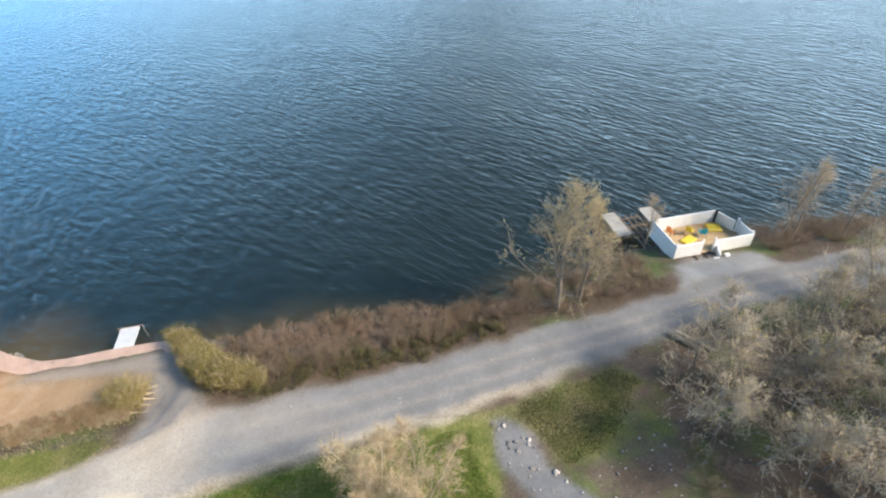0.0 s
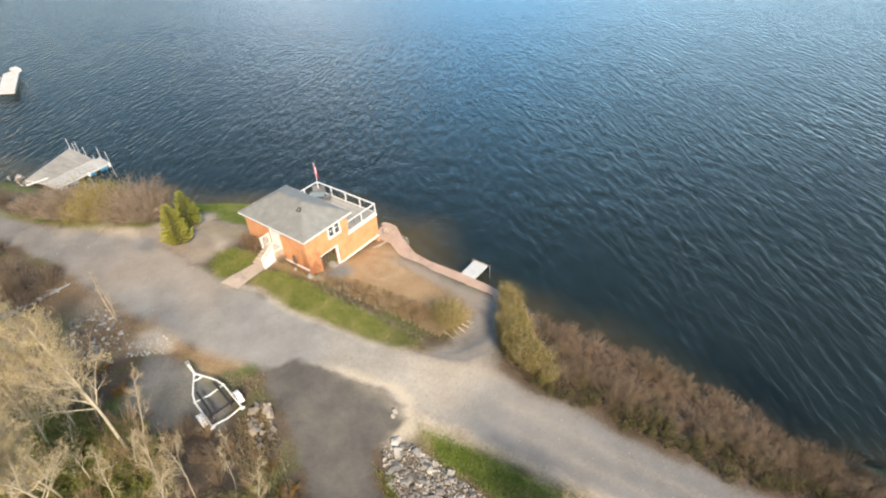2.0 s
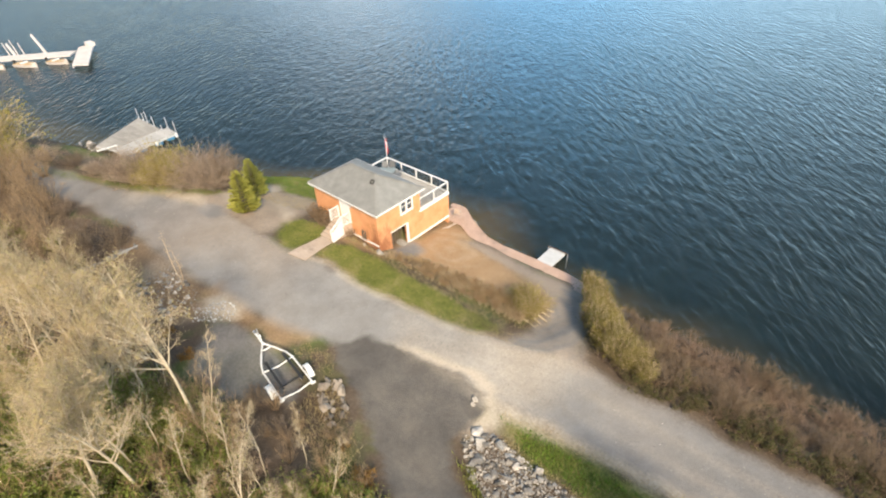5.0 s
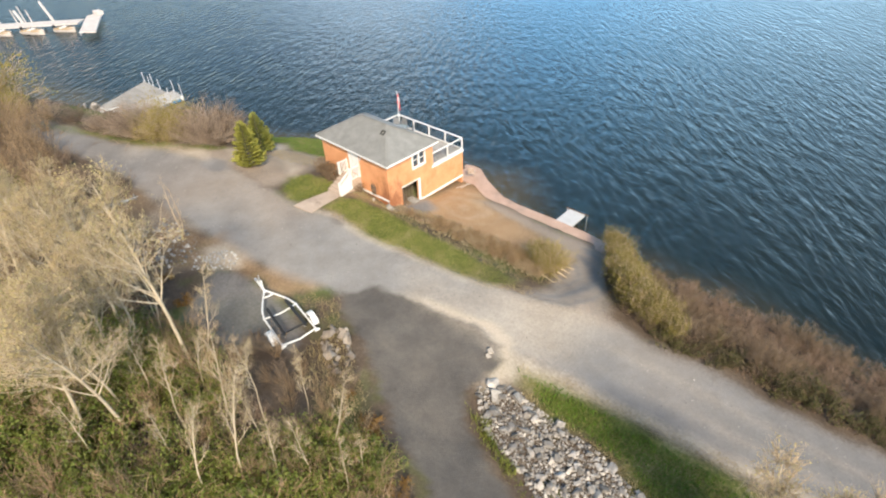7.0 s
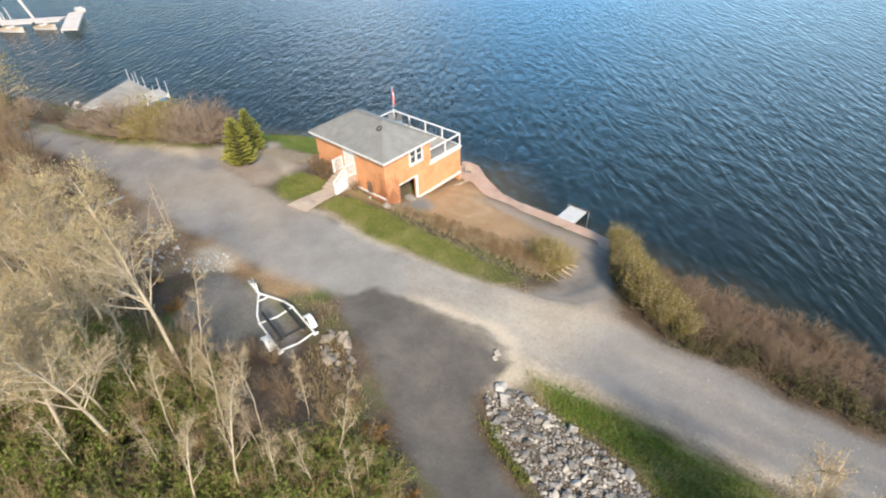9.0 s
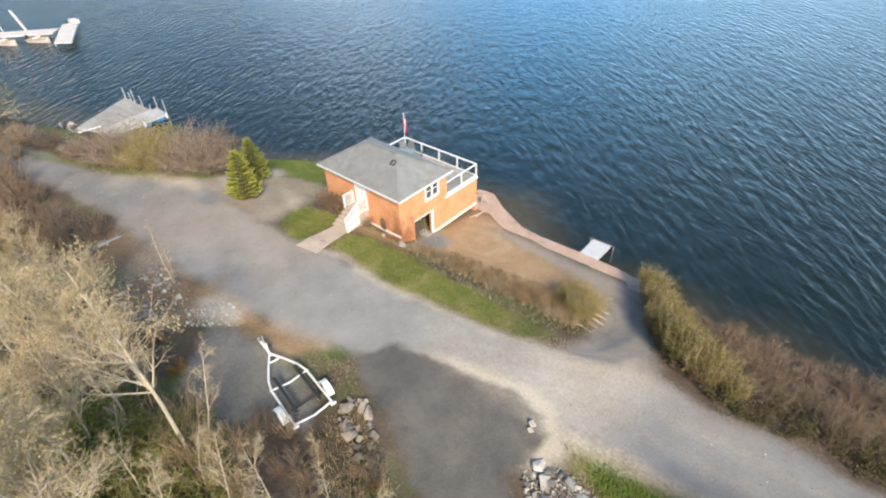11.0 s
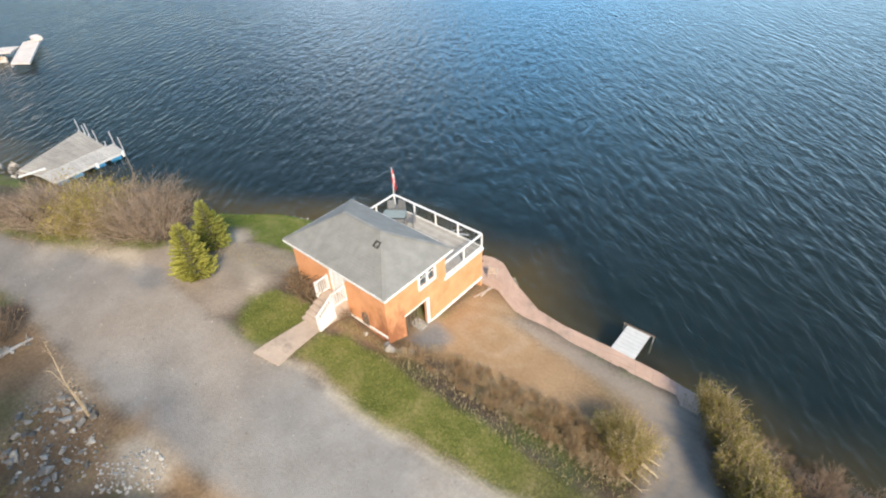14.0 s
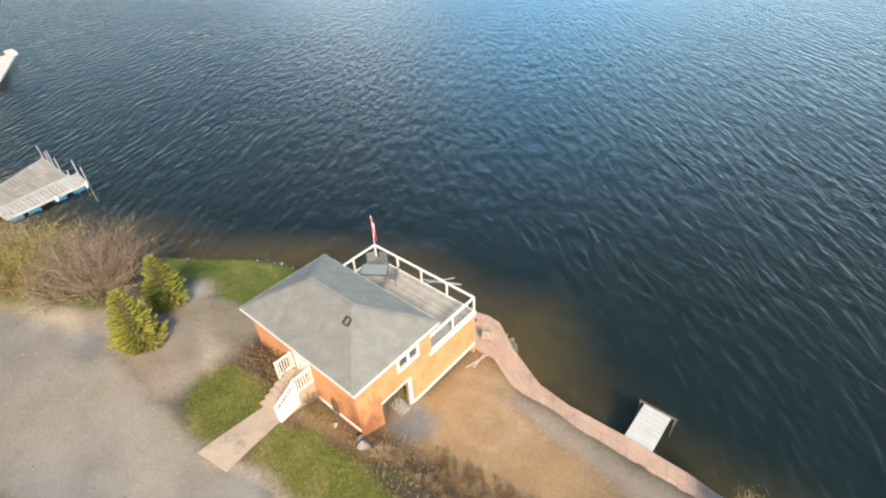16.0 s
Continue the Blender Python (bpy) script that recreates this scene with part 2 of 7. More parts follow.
def ground_mat():
    """Leaf litter and dry grass, into which the zones of the ground blend by their weights."""
    m, n, l, bs = nodes_of("ground_cover")
    pos = n.new("ShaderNodeNewGeometry").outputs["Position"]
    n1, n2, n3 = noise_tex(n, l, 0.5, 6, 0.65, pos), noise_tex(n, l, 7, 5, 0.7, pos), noise_tex(n, l, 45, 3, 0.7, pos)
    patch = noise_tex(n, l, 0.22, 4, 0.6, pos)
    def tone(stops, w=(0.4, 0.35, 0.25)):
        f = maths(n, l, "ADD", maths(n, l, "MULTIPLY", n1.outputs[0], w[0]), maths(n, l, "MULTIPLY", n2.outputs[0], w[1]))
        f = maths(n, l, "ADD", f, maths(n, l, "MULTIPLY", n3.outputs[0], w[2]))
        r = ramp(n, stops)
        l.new(f, r.inputs[0])
        return r.outputs[0]
    litter = tone([(0.32, (0.050, 0.037, 0.028)), (0.5, (0.112, 0.083, 0.060)), (0.68, (0.22, 0.17, 0.122))])
    green = tone([(0.34, (0.055, 0.085, 0.018)), (0.66, (0.15, 0.19, 0.05))])
    pr = ramp(n, [(0.50, (0, 0, 0)), (0.66, (1, 1, 1))])
    l.new(patch.outputs[0], pr.inputs[0])
    col = mix_rgb(n, l, maths(n, l, "MULTIPLY", pr.outputs[0], 0.75), litter, green)
    tones = {
        "gravel": tone([(0.30, (0.20, 0.184, 0.166)), (0.5, (0.285, 0.269, 0.25)), (0.70, (0.385, 0.368, 0.346))], (0.45, 0.2, 0.35)),
        "asphalt": tone([(0.36, (0.082, 0.075, 0.069)), (0.5, (0.128, 0.115, 0.102)), (0.64, (0.19, 0.168, 0.143))], (0.5, 0.1, 0.4)),
        "sand": tone([(0.32, (0.27, 0.165, 0.085)), (0.68, (0.46, 0.31, 0.18))]),
        "lawn": tone([(0.40, (0.07, 0.092, 0.02)), (0.5, (0.15, 0.158, 0.042)), (0.60, (0.30, 0.25, 0.115))]),
        "grit": tone([(0.32, (0.13, 0.125, 0.123)), (0.68, (0.27, 0.26, 0.253))]),
        "pale": tone([(0.32, (0.42, 0.34, 0.25)), (0.68, (0.64, 0.545, 0.43))]),
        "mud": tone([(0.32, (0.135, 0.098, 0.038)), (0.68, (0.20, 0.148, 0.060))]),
        # near-black blue stands in for light absorbed by deep water
        "depth_shade": tone([(0.32, (0.009, 0.020, 0.026)), (0.68, (0.018, 0.034, 0.040))]),
    }
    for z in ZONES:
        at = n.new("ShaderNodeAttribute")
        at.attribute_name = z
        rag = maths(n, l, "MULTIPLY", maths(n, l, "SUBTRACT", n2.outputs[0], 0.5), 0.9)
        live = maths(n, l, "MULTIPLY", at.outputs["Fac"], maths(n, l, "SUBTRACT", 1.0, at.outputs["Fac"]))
        f = at.outputs["Fac"] if z in ("mud", "depth_shade") else maths(n, l, "ADD", at.outputs["Fac"], maths(n, l, "MULTIPLY", rag, maths(n, l, "MULTIPLY", live, 3.0)), True)
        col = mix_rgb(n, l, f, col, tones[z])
    l.new(col, bs.inputs["Base Color"])
    bs.inputs["Roughness"].default_value = 0.95
    bs.inputs["Specular IOR Level"].default_value = 0.15
    b = n.new("ShaderNodeBump")
    b.inputs["Strength"].default_value, b.inputs["Distance"].default_value = 0.7, 0.05
    l.new(maths(n, l, "ADD", n2.outputs[0], maths(n, l, "MULTIPLY", n3.outputs[0], 0.5)), b.inputs["Height"])
    l.new(b.outputs[0], bs.inputs["Normal"])
    return m


M_GROUND = ground_mat()
M_WATER = water_mat()
M_SIDING = lined("cedar_siding", (0.60, 0.265, 0.112), (0.79, 0.385, 0.19), 0.14, 2, 0.012, 0.75, dirt=(0.52, 0.225, 0.085), scale=1.2)
def damp_corner(m, corner, reach, tone):
    """Rust-brown damp stain with a ragged edge, spreading up the boards from the foot of one corner."""
    n, l, bs = m.node_tree.nodes, m.node_tree.links, m.node_tree.nodes["Principled BSDF"]
    pos = n.new("ShaderNodeNewGeometry").outputs["Position"]
    d = n.new("ShaderNodeVectorMath")
    d.operation = "DISTANCE"
    l.new(pos, d.inputs[0])
    d.inputs[1].default_value = corner
    rag = noise_tex(n, l, 2.2, 5, 0.7, pos, (1, 1, 0.5))
    f = maths(n, l, "ADD", maths(n, l, "DIVIDE", d.outputs["Value"], reach), maths(n, l, "MULTIPLY", maths(n, l, "SUBTRACT", rag.outputs[0], 0.5), 1.8))
    r = ramp(n, [(0.25, (1, 1, 1)), (0.95, (0, 0, 0))])
    l.new(f, r.inputs[0])
    old = bs.inputs["Base Color"].links[0].from_socket
    l.new(mix_rgb(n, l, maths(n, l, "MULTIPLY", r.outputs[0], 0.85), old, tone), bs.inputs["Base Color"])


damp_corner(M_SIDING, (-0.38, 0.28, 2.5), 2.4, (0.27, 0.095, 0.04))
M_WHITE = surface("white_paint", (0.70, 0.69, 0.66), (0.84, 0.83, 0.80), 0.5, 2.0, 30, 0.1, dirt=(0.6, 0.58, 0.53))
M_SHINGLE = lined("grey_shingles", (0.185, 0.184, 0.172), (0.275, 0.273, 0.255), 0.085, 2, 0.012, 0.9, scale=1.6)
M_DECK = surface("weathered_deck", (0.27, 0.255, 0.235), (0.43, 0.41, 0.38), 0.85, 1.5, 20, 0.25, spread=0.12, dirt=(0.28, 0.26, 0.24))
M_DOCK = surface("silvered_planks", (0.25, 0.232, 0.208), (0.42, 0.392, 0.352), 0.85, 0.8, 14, 0.25, spread=0.10, dirt=(0.30, 0.28, 0.26))
M_PALEPLANK = surface("bleached_planks", (0.36, 0.345, 0.325), (0.52, 0.50, 0.475), 0.85, 0.8, 14, 0.2, spread=0.08, dirt=(0.38, 0.36, 0.335))
M_PALEDOCK = surface("pale_aluminium_dock", (0.44, 0.44, 0.435), (0.60, 0.60, 0.59), 0.55, 1.2, 25, 0.1, dirt=(0.45, 0.44, 0.42))
M_PAVER = surface("pink_pavers", (0.40, 0.27, 0.205), (0.52, 0.365, 0.285), 0.85, 0.9, 9, 0.2, spread=0.06, dirt=(0.28, 0.22, 0.18))
M_CONC = surface("concrete", (0.39, 0.305, 0.24), (0.54, 0.435, 0.35), 0.9, 1.2, 25, 0.3, dirt=(0.26, 0.21, 0.165))
M_STONE = surface("grey_stone", (0.12, 0.108, 0.094), (0.47, 0.43, 0.38), 0.9, 1.2, 9, 0.7, spread=0.6)
M_PINK = surface("pinkish_twigs", (0.18, 0.125, 0.09), (0.36, 0.255, 0.19), 0.85, 3, 20, 0.0, spread=0.25)
M_GREYTWIG = surface("grey_tan_twigs", (0.27, 0.22, 0.16), (0.54, 0.46, 0.35), 0.85, 3, 20, 0.0, spread=0.2)
M_PIER = surface("pinkish_white_boards", (0.52, 0.46, 0.42), (0.72, 0.66, 0.61), 0.7, 0.8, 10, 0.1, dirt=(0.42, 0.36, 0.32))
M_RUBBLE = surface("pale_rubble", (0.34, 0.32, 0.29), (0.58, 0.56, 0.52), 0.9, 2, 9, 0.5, spread=0.3)
M_OLIVE = leafy("olive_leaves", [(0.05, 0.048, 0.02), (0.095, 0.09, 0.033), (0.16, 0.152, 0.05)], through=0.15)
M_SAPLING = surface("sapling_twigs", (0.27, 0.175, 0.095), (0.46, 0.32, 0.185), 0.85, 2, 20, 0.0, spread=0.25)
M_BLACK = surface("black_rubber", (0.012, 0.012, 0.012), (0.035, 0.035, 0.035), 0.7, 6, 40)
M_STEEL = surface("galvanised_steel", (0.50, 0.50, 0.51), (0.70, 0.70, 0.71), 0.45, 5, 40, 0.05, metal=0.6)
M_BLUE = surface("blue_float", (0.02, 0.13, 0.27), (0.04, 0.20, 0.36), 0.5, 3, 30, 0.05)
M_TEAL = surface("teal_plastic", (0.0, 0.26, 0.36), (0.01, 0.36, 0.46), 0.4, 3, 30, 0.0)
M_YELLOW = surface("yellow_plastic", (0.62, 0.46, 0.03), (0.75, 0.58, 0.07), 0.5, 3, 30, 0.0)
M_ORANGE = surface("orange_cloth", (0.45, 0.14, 0.03), (0.60, 0.22, 0.06), 0.8, 3, 30, 0.0)
M_TAN = surface("tan_wood", (0.34, 0.23, 0.12), (0.50, 0.36, 0.20), 0.8, 2, 20, 0.2, spread=0.1)
M_OLDWOOD = surface("old_wood", (0.10, 0.075, 0.055), (0.22, 0.17, 0.13), 0.9, 3, 25, 0.4, spread=0.15)
M_RED = surface("red_cloth", (0.50, 0.02, 0.02), (0.62, 0.04, 0.035), 0.8, 5, 40, 0.0)
M_GLASS = glass_mat("window_glass")
M_PANE = clear_glass("rail_glass", (0.93, 0.94, 0.95), 0.05)
M_BIRCH = surface("birch_bark", (0.37, 0.295, 0.20), (0.72, 0.605, 0.44), 0.85, 4, 20, 0.3, stretch=(1, 1, 3), spread=0.12)
M_BARK = surface("grey_bark", (0.13, 0.105, 0.08), (0.30, 0.25, 0.195), 0.9, 4, 25, 0.4, spread=0.15)
M_TWIG = surface("pale_twigs", (0.35, 0.255, 0.155), (0.60, 0.465, 0.305), 0.85, 3, 20, 0.0, spread=0.2)
M_TWIGB = surface("brown_twigs", (0.14, 0.10, 0.063), (0.28, 0.205, 0.135), 0.85, 3, 20, 0.0, spread=0.25)
M_TWIGP = surface("reddish_twigs", (0.14, 0.10, 0.072), (0.29, 0.215, 0.15), 0.85, 3, 20, 0.0, spread=0.25)
M_BUD = leafy("yellow_buds", [(0.36, 0.28, 0.12), (0.50, 0.41, 0.19), (0.60, 0.52, 0.27)])
M_LEAF = leafy("spring_leaves", [(0.105, 0.125, 0.03), (0.21, 0.245, 0.055), (0.38, 0.42, 0.11)], through=0.45)
M_WILLOW = leafy("willow_leaves", [(0.11, 0.09, 0.02), (0.22, 0.185, 0.045), (0.34, 0.285, 0.075)])
M_PINKGREY = surface("pinkish_grey_twigs", (0.27, 0.20, 0.145), (0.48, 0.37, 0.275), 0.85, 3, 20, 0.0, spread=0.2)
M_GOLD = leafy("golden_willow_buds", [(0.16, 0.128, 0.03), (0.31, 0.255, 0.06), (0.45, 0.38, 0.10)])
M_BLOCK = surface("tan_block_stone", (0.15, 0.12, 0.092), (0.37, 0.31, 0.245), 0.9, 1.4, 9, 0.7, spread=0.35)
M_STEM = surface("pale_hedge_stems", (0.38, 0.30, 0.19), (0.62, 0.52, 0.36), 0.85, 3, 20, 0.0, spread=0.2)
M_RUST = leafy("rusty_leaves", [(0.14, 0.07, 0.02), (0.30, 0.16, 0.04), (0.42, 0.27, 0.07)], through=0.2)
M_HEDGE = leafy("hedge_buds", [(0.15, 0.105, 0.05), (0.27, 0.20, 0.10), (0.40, 0.31, 0.16)])
M_DRY = leafy("dry_leaves", [(0.12, 0.075, 0.04), (0.21, 0.14, 0.085), (0.31, 0.225, 0.14)], through=0.1)
M_NEEDLE = leafy("spruce_needles", [(0.18, 0.185, 0.04), (0.42, 0.405, 0.09), (0.66, 0.62, 0.17)], through=0.35)
M_NEEDLE_D = leafy("dark_spruce_needles", [(0.14, 0.155, 0.038), (0.33, 0.34, 0.08), (0.56, 0.54, 0.15)], through=0.35)
M_GRASS = leafy("grass_blades", [(0.105, 0.14, 0.022), (0.20, 0.225, 0.045), (0.37, 0.33, 0.125)], through=0.2)
M_LUSH = leafy("lush_blades", [(0.06, 0.12, 0.012), (0.125, 0.21, 0.027), (0.22, 0.28, 0.055)], through=0.25)
M_STRAW = leafy("straw_blades", [(0.24, 0.19, 0.10), (0.36, 0.29, 0.15), (0.45, 0.38, 0.22)], through=0.2)


# ---------------------------------------------------------------- mesh helpers
def np_mesh(name, verts, faces, smooth=False):
    """A mesh from an (n, 3) array and an (m, k) array of faces, all with k corners."""
    me = bpy.data.meshes.new(name)
    verts, faces = np.asarray(verts, np.float32), np.asarray(faces, np.int32)
    k = faces.shape[1]
    me.vertices.add(len(verts))
    me.vertices.foreach_set("co", verts.ravel())
    me.loops.add(faces.size)
    me.loops.foreach_set("vertex_index", faces.ravel())
    me.polygons.add(len(faces))
    me.polygons.foreach_set("loop_start", np.arange(0, faces.size, k, dtype=np.int32))
    me.polygons.foreach_set("use_smooth", np.full(len(faces), smooth))
    me.update(calc_edges=True)
    return me


class Shape:
    """Collects simple solids into one mesh."""

    def __init__(self):
        self.v, self.f = [], []

    def add(self, verts, faces):
        o = len(self.v)
        self.v += [tuple(p) for p in verts]
        self.f += [tuple(i + o for i in f) for f in faces]
        return self

    def box(self, c, s, m=None, edge=0.0):
        """A box of centre c and size s, with chamfered edges, turned by the matrix m."""
        hx, hy, hz = s[0] / 2, s[1] / 2, s[2] / 2
        e = min(edge, hx * 0.45, hy * 0.45, hz * 0.45)
        bm = bmesh.new()
        bmesh.ops.create_cube(bm, size=1.0, matrix=Matrix.Diagonal((s[0], s[1], s[2], 1)))
        if e > 0:
            bmesh.ops.bevel(bm, geom=bm.edges[:], offset=e, segments=1, affect="EDGES")
        t = Matrix.Translation(c) @ (m.to_4x4() if m else Matrix.Identity(4))
        bm.verts.index_update()
        self.add([t @ v.co for v in bm.verts], [[v.index for v in f.verts] for f in bm.faces])
        bm.free()
        return self

    def rod(self, a, b, r0, r1=None, n=8):
        r1 = r0 if r1 is None else r1
        a, b = Vector(a), Vector(b)
        z = (b - a).normalized()
        x = z.orthogonal().normalized()
        y = z.cross(x)
        ring = [(math.cos(2 * math.pi * i / n), math.sin(2 * math.pi * i / n)) for i in range(n)]
        vs = [a + (x * c + y * s) * r0 for c, s in ring] + [b + (x * c + y * s) * r1 for c, s in ring]
        fs = [(i, (i + 1) % n, n + (i + 1) % n, n + i) for i in range(n)] + [tuple(range(n - 1, -1, -1)), tuple(range(n, 2 * n))]
        return self.add(vs, fs)

    def bar(self, a, b, w, h):
        """A square bar between two points, w across and h high."""
        a, b = Vector(a), Vector(b)
        d = b - a
        m = d.to_track_quat("Y", "Z").to_matrix()
        return self.box((a + b) / 2, (w, d.length, h), m, 0.008)

    def prism(self, outline, z0, z1):
        n = len(outline)
        vs = [(x, y, z0) for x, y in outline] + [(x, y, z1) for x, y in outline]
        fs = [(i, (i + 1) % n, n + (i + 1) % n, n + i) for i in range(n)] + [tuple(range(n - 1, -1, -1)), tuple(range(n, 2 * n))]
        return self.add(vs, fs)

    def mesh(self, name):
        me = bpy.data.meshes.new(name)
        me.from_pydata(self.v, [], self.f)
        me.update()
        return me


def part(name, shape, material, parent=None, label=""):
    """One mesh object under a thing or a part."""
    me = shape.mesh(name) if isinstance(shape, Shape) else shape
    if not me.materials:
        me.materials.append(material)
    ob = new(name, me)
    ob.parent = parent
    if label:
        ob["label"] = label
    return ob


def thing(name, label, category, group="", kind="", at=None):
    ob = new(name)
    if at is not None:
        ob.matrix_basis = at
    return tagged(ob, label, category, group, kind)


# ---------------------------------------------------------------- the lie of the land
SHORE = np.array([(-400, -60), (-120, -22), (-70, -12), (-52, -8.6), (-47, -6.6), (-42, -5.3), (-38, -4.2), (-33, -1.5), (-28, 0.2), (-24, 1.6), (-19.6, 4.7), (-17.5, 6.4), (-12, 8.4),
                  (-8, 9.2), (-5.5, 9.3), (-2.3, 10.2), (-0.6, 10.6), (1.0, 9.6), (3.7, 8.4), (5.3, 8.3), (13, 8.3), (15, 8.8), (17.6, 8.0), (20, 8.6), (24, 8.2),
                  (29, 8.0), (34, 7.2), (38, 8.4), (44, 9.3), (50, 10.6), (60, 10.0), (75, 9.0), (120, 10), (400, 20)], float)
NORTH = np.array([(-400, -70), (-120, -32), (-60, -18), (-32, -10.6), (-26, -9.5), (-19, -6.2), (-13, -4.5), (-7, -4.6), (-4, -4.6), (-2, -3.7), (1.5, -3.7), (6, -3.3), (10, -2.6),
                  (12.4, -1.6), (14.5, -0.6), (16.6, -0.1), (20, 0), (28, 0.2), (36, 1.2), (45, 2.0), (50, 2.9), (54, 3.5), (68, 3.5), (120, 4), (400, 10)], float)
SOUTH = np.array([(-400, -76), (-120, -37), (-60, -21), (-30, -13), (-20, -11.0), (-8, -10.8), (-2, -10.4), (2.3, -9.4), (5.5, -8.0), (8.1, -6.4), (11, -6.0), (15, -5.6), (17, -4.9),
                  (25, -3.8), (31, -3.2), (35, -2.6), (38, -2.1), (43, -1.4), (47, -0.7), (52, 0.3), (70, 0.4), (120, 0.6), (400, 5)], float)


def edge_y(table, x):
    return np.interp(x, table[:, 0], table[:, 1])


def wave_noise(x, y, s, seed=0.0):
    """A cheap smooth noise of about -1..1 from a few crossed sines."""
    return (np.sin(x * s + seed + 1.7 * np.sin(y * s * 0.7 + seed)) + np.sin(y * s * 1.13 - seed * 2 + 1.3 * np.sin(x * s * 0.61))
            + np.sin((x + y) * s * 1.9 + seed * 3) * 0.5) / 2.5


def road_z(x):
    return np.interp(x, [-400, -60, -20, 10, 16, 30, 50, 120], [6.0, 3.6, 3.4, 3.35, 2.9, 2.65, 2.3, 2.3])


def smooth(a, b, v):
    t = np.clip((v - a) / (b - a), 0, 1)
    return t * t * (3 - 2 * t)


def height(x, y):
    x, y = np.asarray(x, float), np.asarray(y, float)
    ys, yn, yo, zr = edge_y(SHORE, x), edge_y(NORTH, x), edge_y(SOUTH, x), road_z(x)
    t = np.clip((ys - y) / np.maximum(ys - yn, 0.5), 0, 1)
    bank = 0.15 + (zr - 0.15) * (0.25 * smooth(0, 0.12, t) + 0.75 * smooth(0.02, 1.0, t))
    # the levelled yard below the boathouse, held by the promenade wall
    yard = np.interp(y, [-3.6, -0.9, 0.6, 2.0, 8.0], [3.35, 3.12, 2.45, 1.95, 1.04])
    w = smooth(-2.5, -0.8, x) * smooth(15.6, 13.2, x)
    drive = np.interp(y, [-1.5, 2.0, 7.0], [3.0, 2.1, 1.1])
    yard = yard + (drive - yard) * smooth(11.2, 13.0, x)
    house = np.interp(y, [-3.6, -0.6, 0.6, 8.0, 9.5], [3.35, 3.15, 2.7, 1.7, 1.2])
    w2 = smooth(-12.0, -8.5, x) * (1 - smooth(-2.5, -0.8, x))
    land = bank * (1 - w - w2) + yard * w + house * w2
    behind = zr + 0.02 * np.clip(yo - y, 0, 9) + np.clip(yo - 5.5 - y, 0, 400) * (0.13 + 0.02 * np.clip((y + 60) / 60, -1, 1))
    z = np.where(y > yn, land, np.where(y > yo, zr, behind))
    rough = wave_noise(x, y, 0.9) * 0.06 + wave_noise(x, y, 2.7, 2.0) * 0.025
    off = np.where((y < yn + 0.5) & (y > yo - 0.3), 0.25, 1.0) * np.where((x > -8) & (x < 14) & (y > -4), 0.3, 1.0)
    z = z + rough * off
    d = y - ys
    z = np.where(d > 0, (-0.12 - 0.38 * smooth(-12, -9, x) * smooth(20, 14, x)) - 0.09 * d - 2.2 * smooth(0, 18, d), z)
    return z


def inside(poly, x, y):
    """The signed distance into a polygon: positive within."""
    p = np.array(poly, float)
    q = np.roll(p, -1, 0)
    best, odd = np.full(x.shape, 1e9), np.zeros(x.shape, bool)
    for (ax, ay), (bx, by) in zip(p, q):
        dx, dy = bx - ax, by - ay
        t = np.clip(((x - ax) * dx + (y - ay) * dy) / (dx * dx + dy * dy), 0, 1)
        best = np.minimum(best, np.hypot(x - ax - t * dx, y - ay - t * dy))
        odd ^= ((ay > y) != (by > y)) & (x < dx * (y - ay) / (dy if dy else 1e-9) + ax)
    return np.where(odd, best, -best)


ASPHALT = [(5.4, -8.2), (6.0, -6.9), (7.0, -6.5), (8.2, -6.1), (9.3, -5.75), (10.9, -5.6), (12.4, -5.2), (13.9, -5.1), (14.7, -6.2), (14.2, -8.4), (15.5, -9.7), (17.6, -10.7),
           (19, -11.2), (26, -15), (40, -24), (48, -34), (40, -38), (30, -26), (22, -16.8), (16.6, -13.2), (14.6, -12.6), (11.7, -11.6), (8.4, -9.9), (6.2, -9.2)]
PAD = [(-2.3, -12.0), (-1.2, -11.3), (0.4, -11.0), (2.4, -11.0), (4.4, -11.2), (5.8, -11.6), (6.3, -12.4), (5.0, -13.6), (3.5, -14.8), (0.2, -15.2), (-1.3, -13.8)]
YARD = [(-0.4, 1.2), (3, 1.6), (7, 1.6), (11.8, 2.2), (13.0, 3.4), (13.6, 6.9), (8, 6.9), (3.4, 6.9), (1.8, 8.3), (-0.4, 8.5)]
LANDING = [(50.0, 3.0), (51.4, 6.2), (54.6, 6.9), (58.2, 6.2), (59, 3.2)]
TRACK = [(12.3, -2.2), (17.4, -0.4), (16.4, 0.7), (15.6, 2.2), (14.8, 4.5), (14.2, 7.1), (9, 7.1), (5, 7.1), (3.2, 7.2), (2.6, 6.6), (5.5, 5.9), (9.5, 5.7), (12.2, 4.6), (12.6, 2.4), (13.0, 0.4)]
LAWN = [(-3.0, -3.5), (-3.1, -1.9), (-2.2, -1.1), (0.2, -0.75), (4.3, -0.65), (7.7, -0.65), (10.0, -0.5), (11.6, -0.6), (12.0, -1.4), (10.6, -2.4), (7.5, -2.9), (3.1, -3.6), (0.6, -3.6)]
LAWN_L = [(-7.2, -4.2), (-8.4, -2.6), (-8.2, -1.2), (-6.4, -0.6), (-5.0, -0.9), (-4.6, -2.0), (-4.9, -4.2), (-6.0, -4.6)]
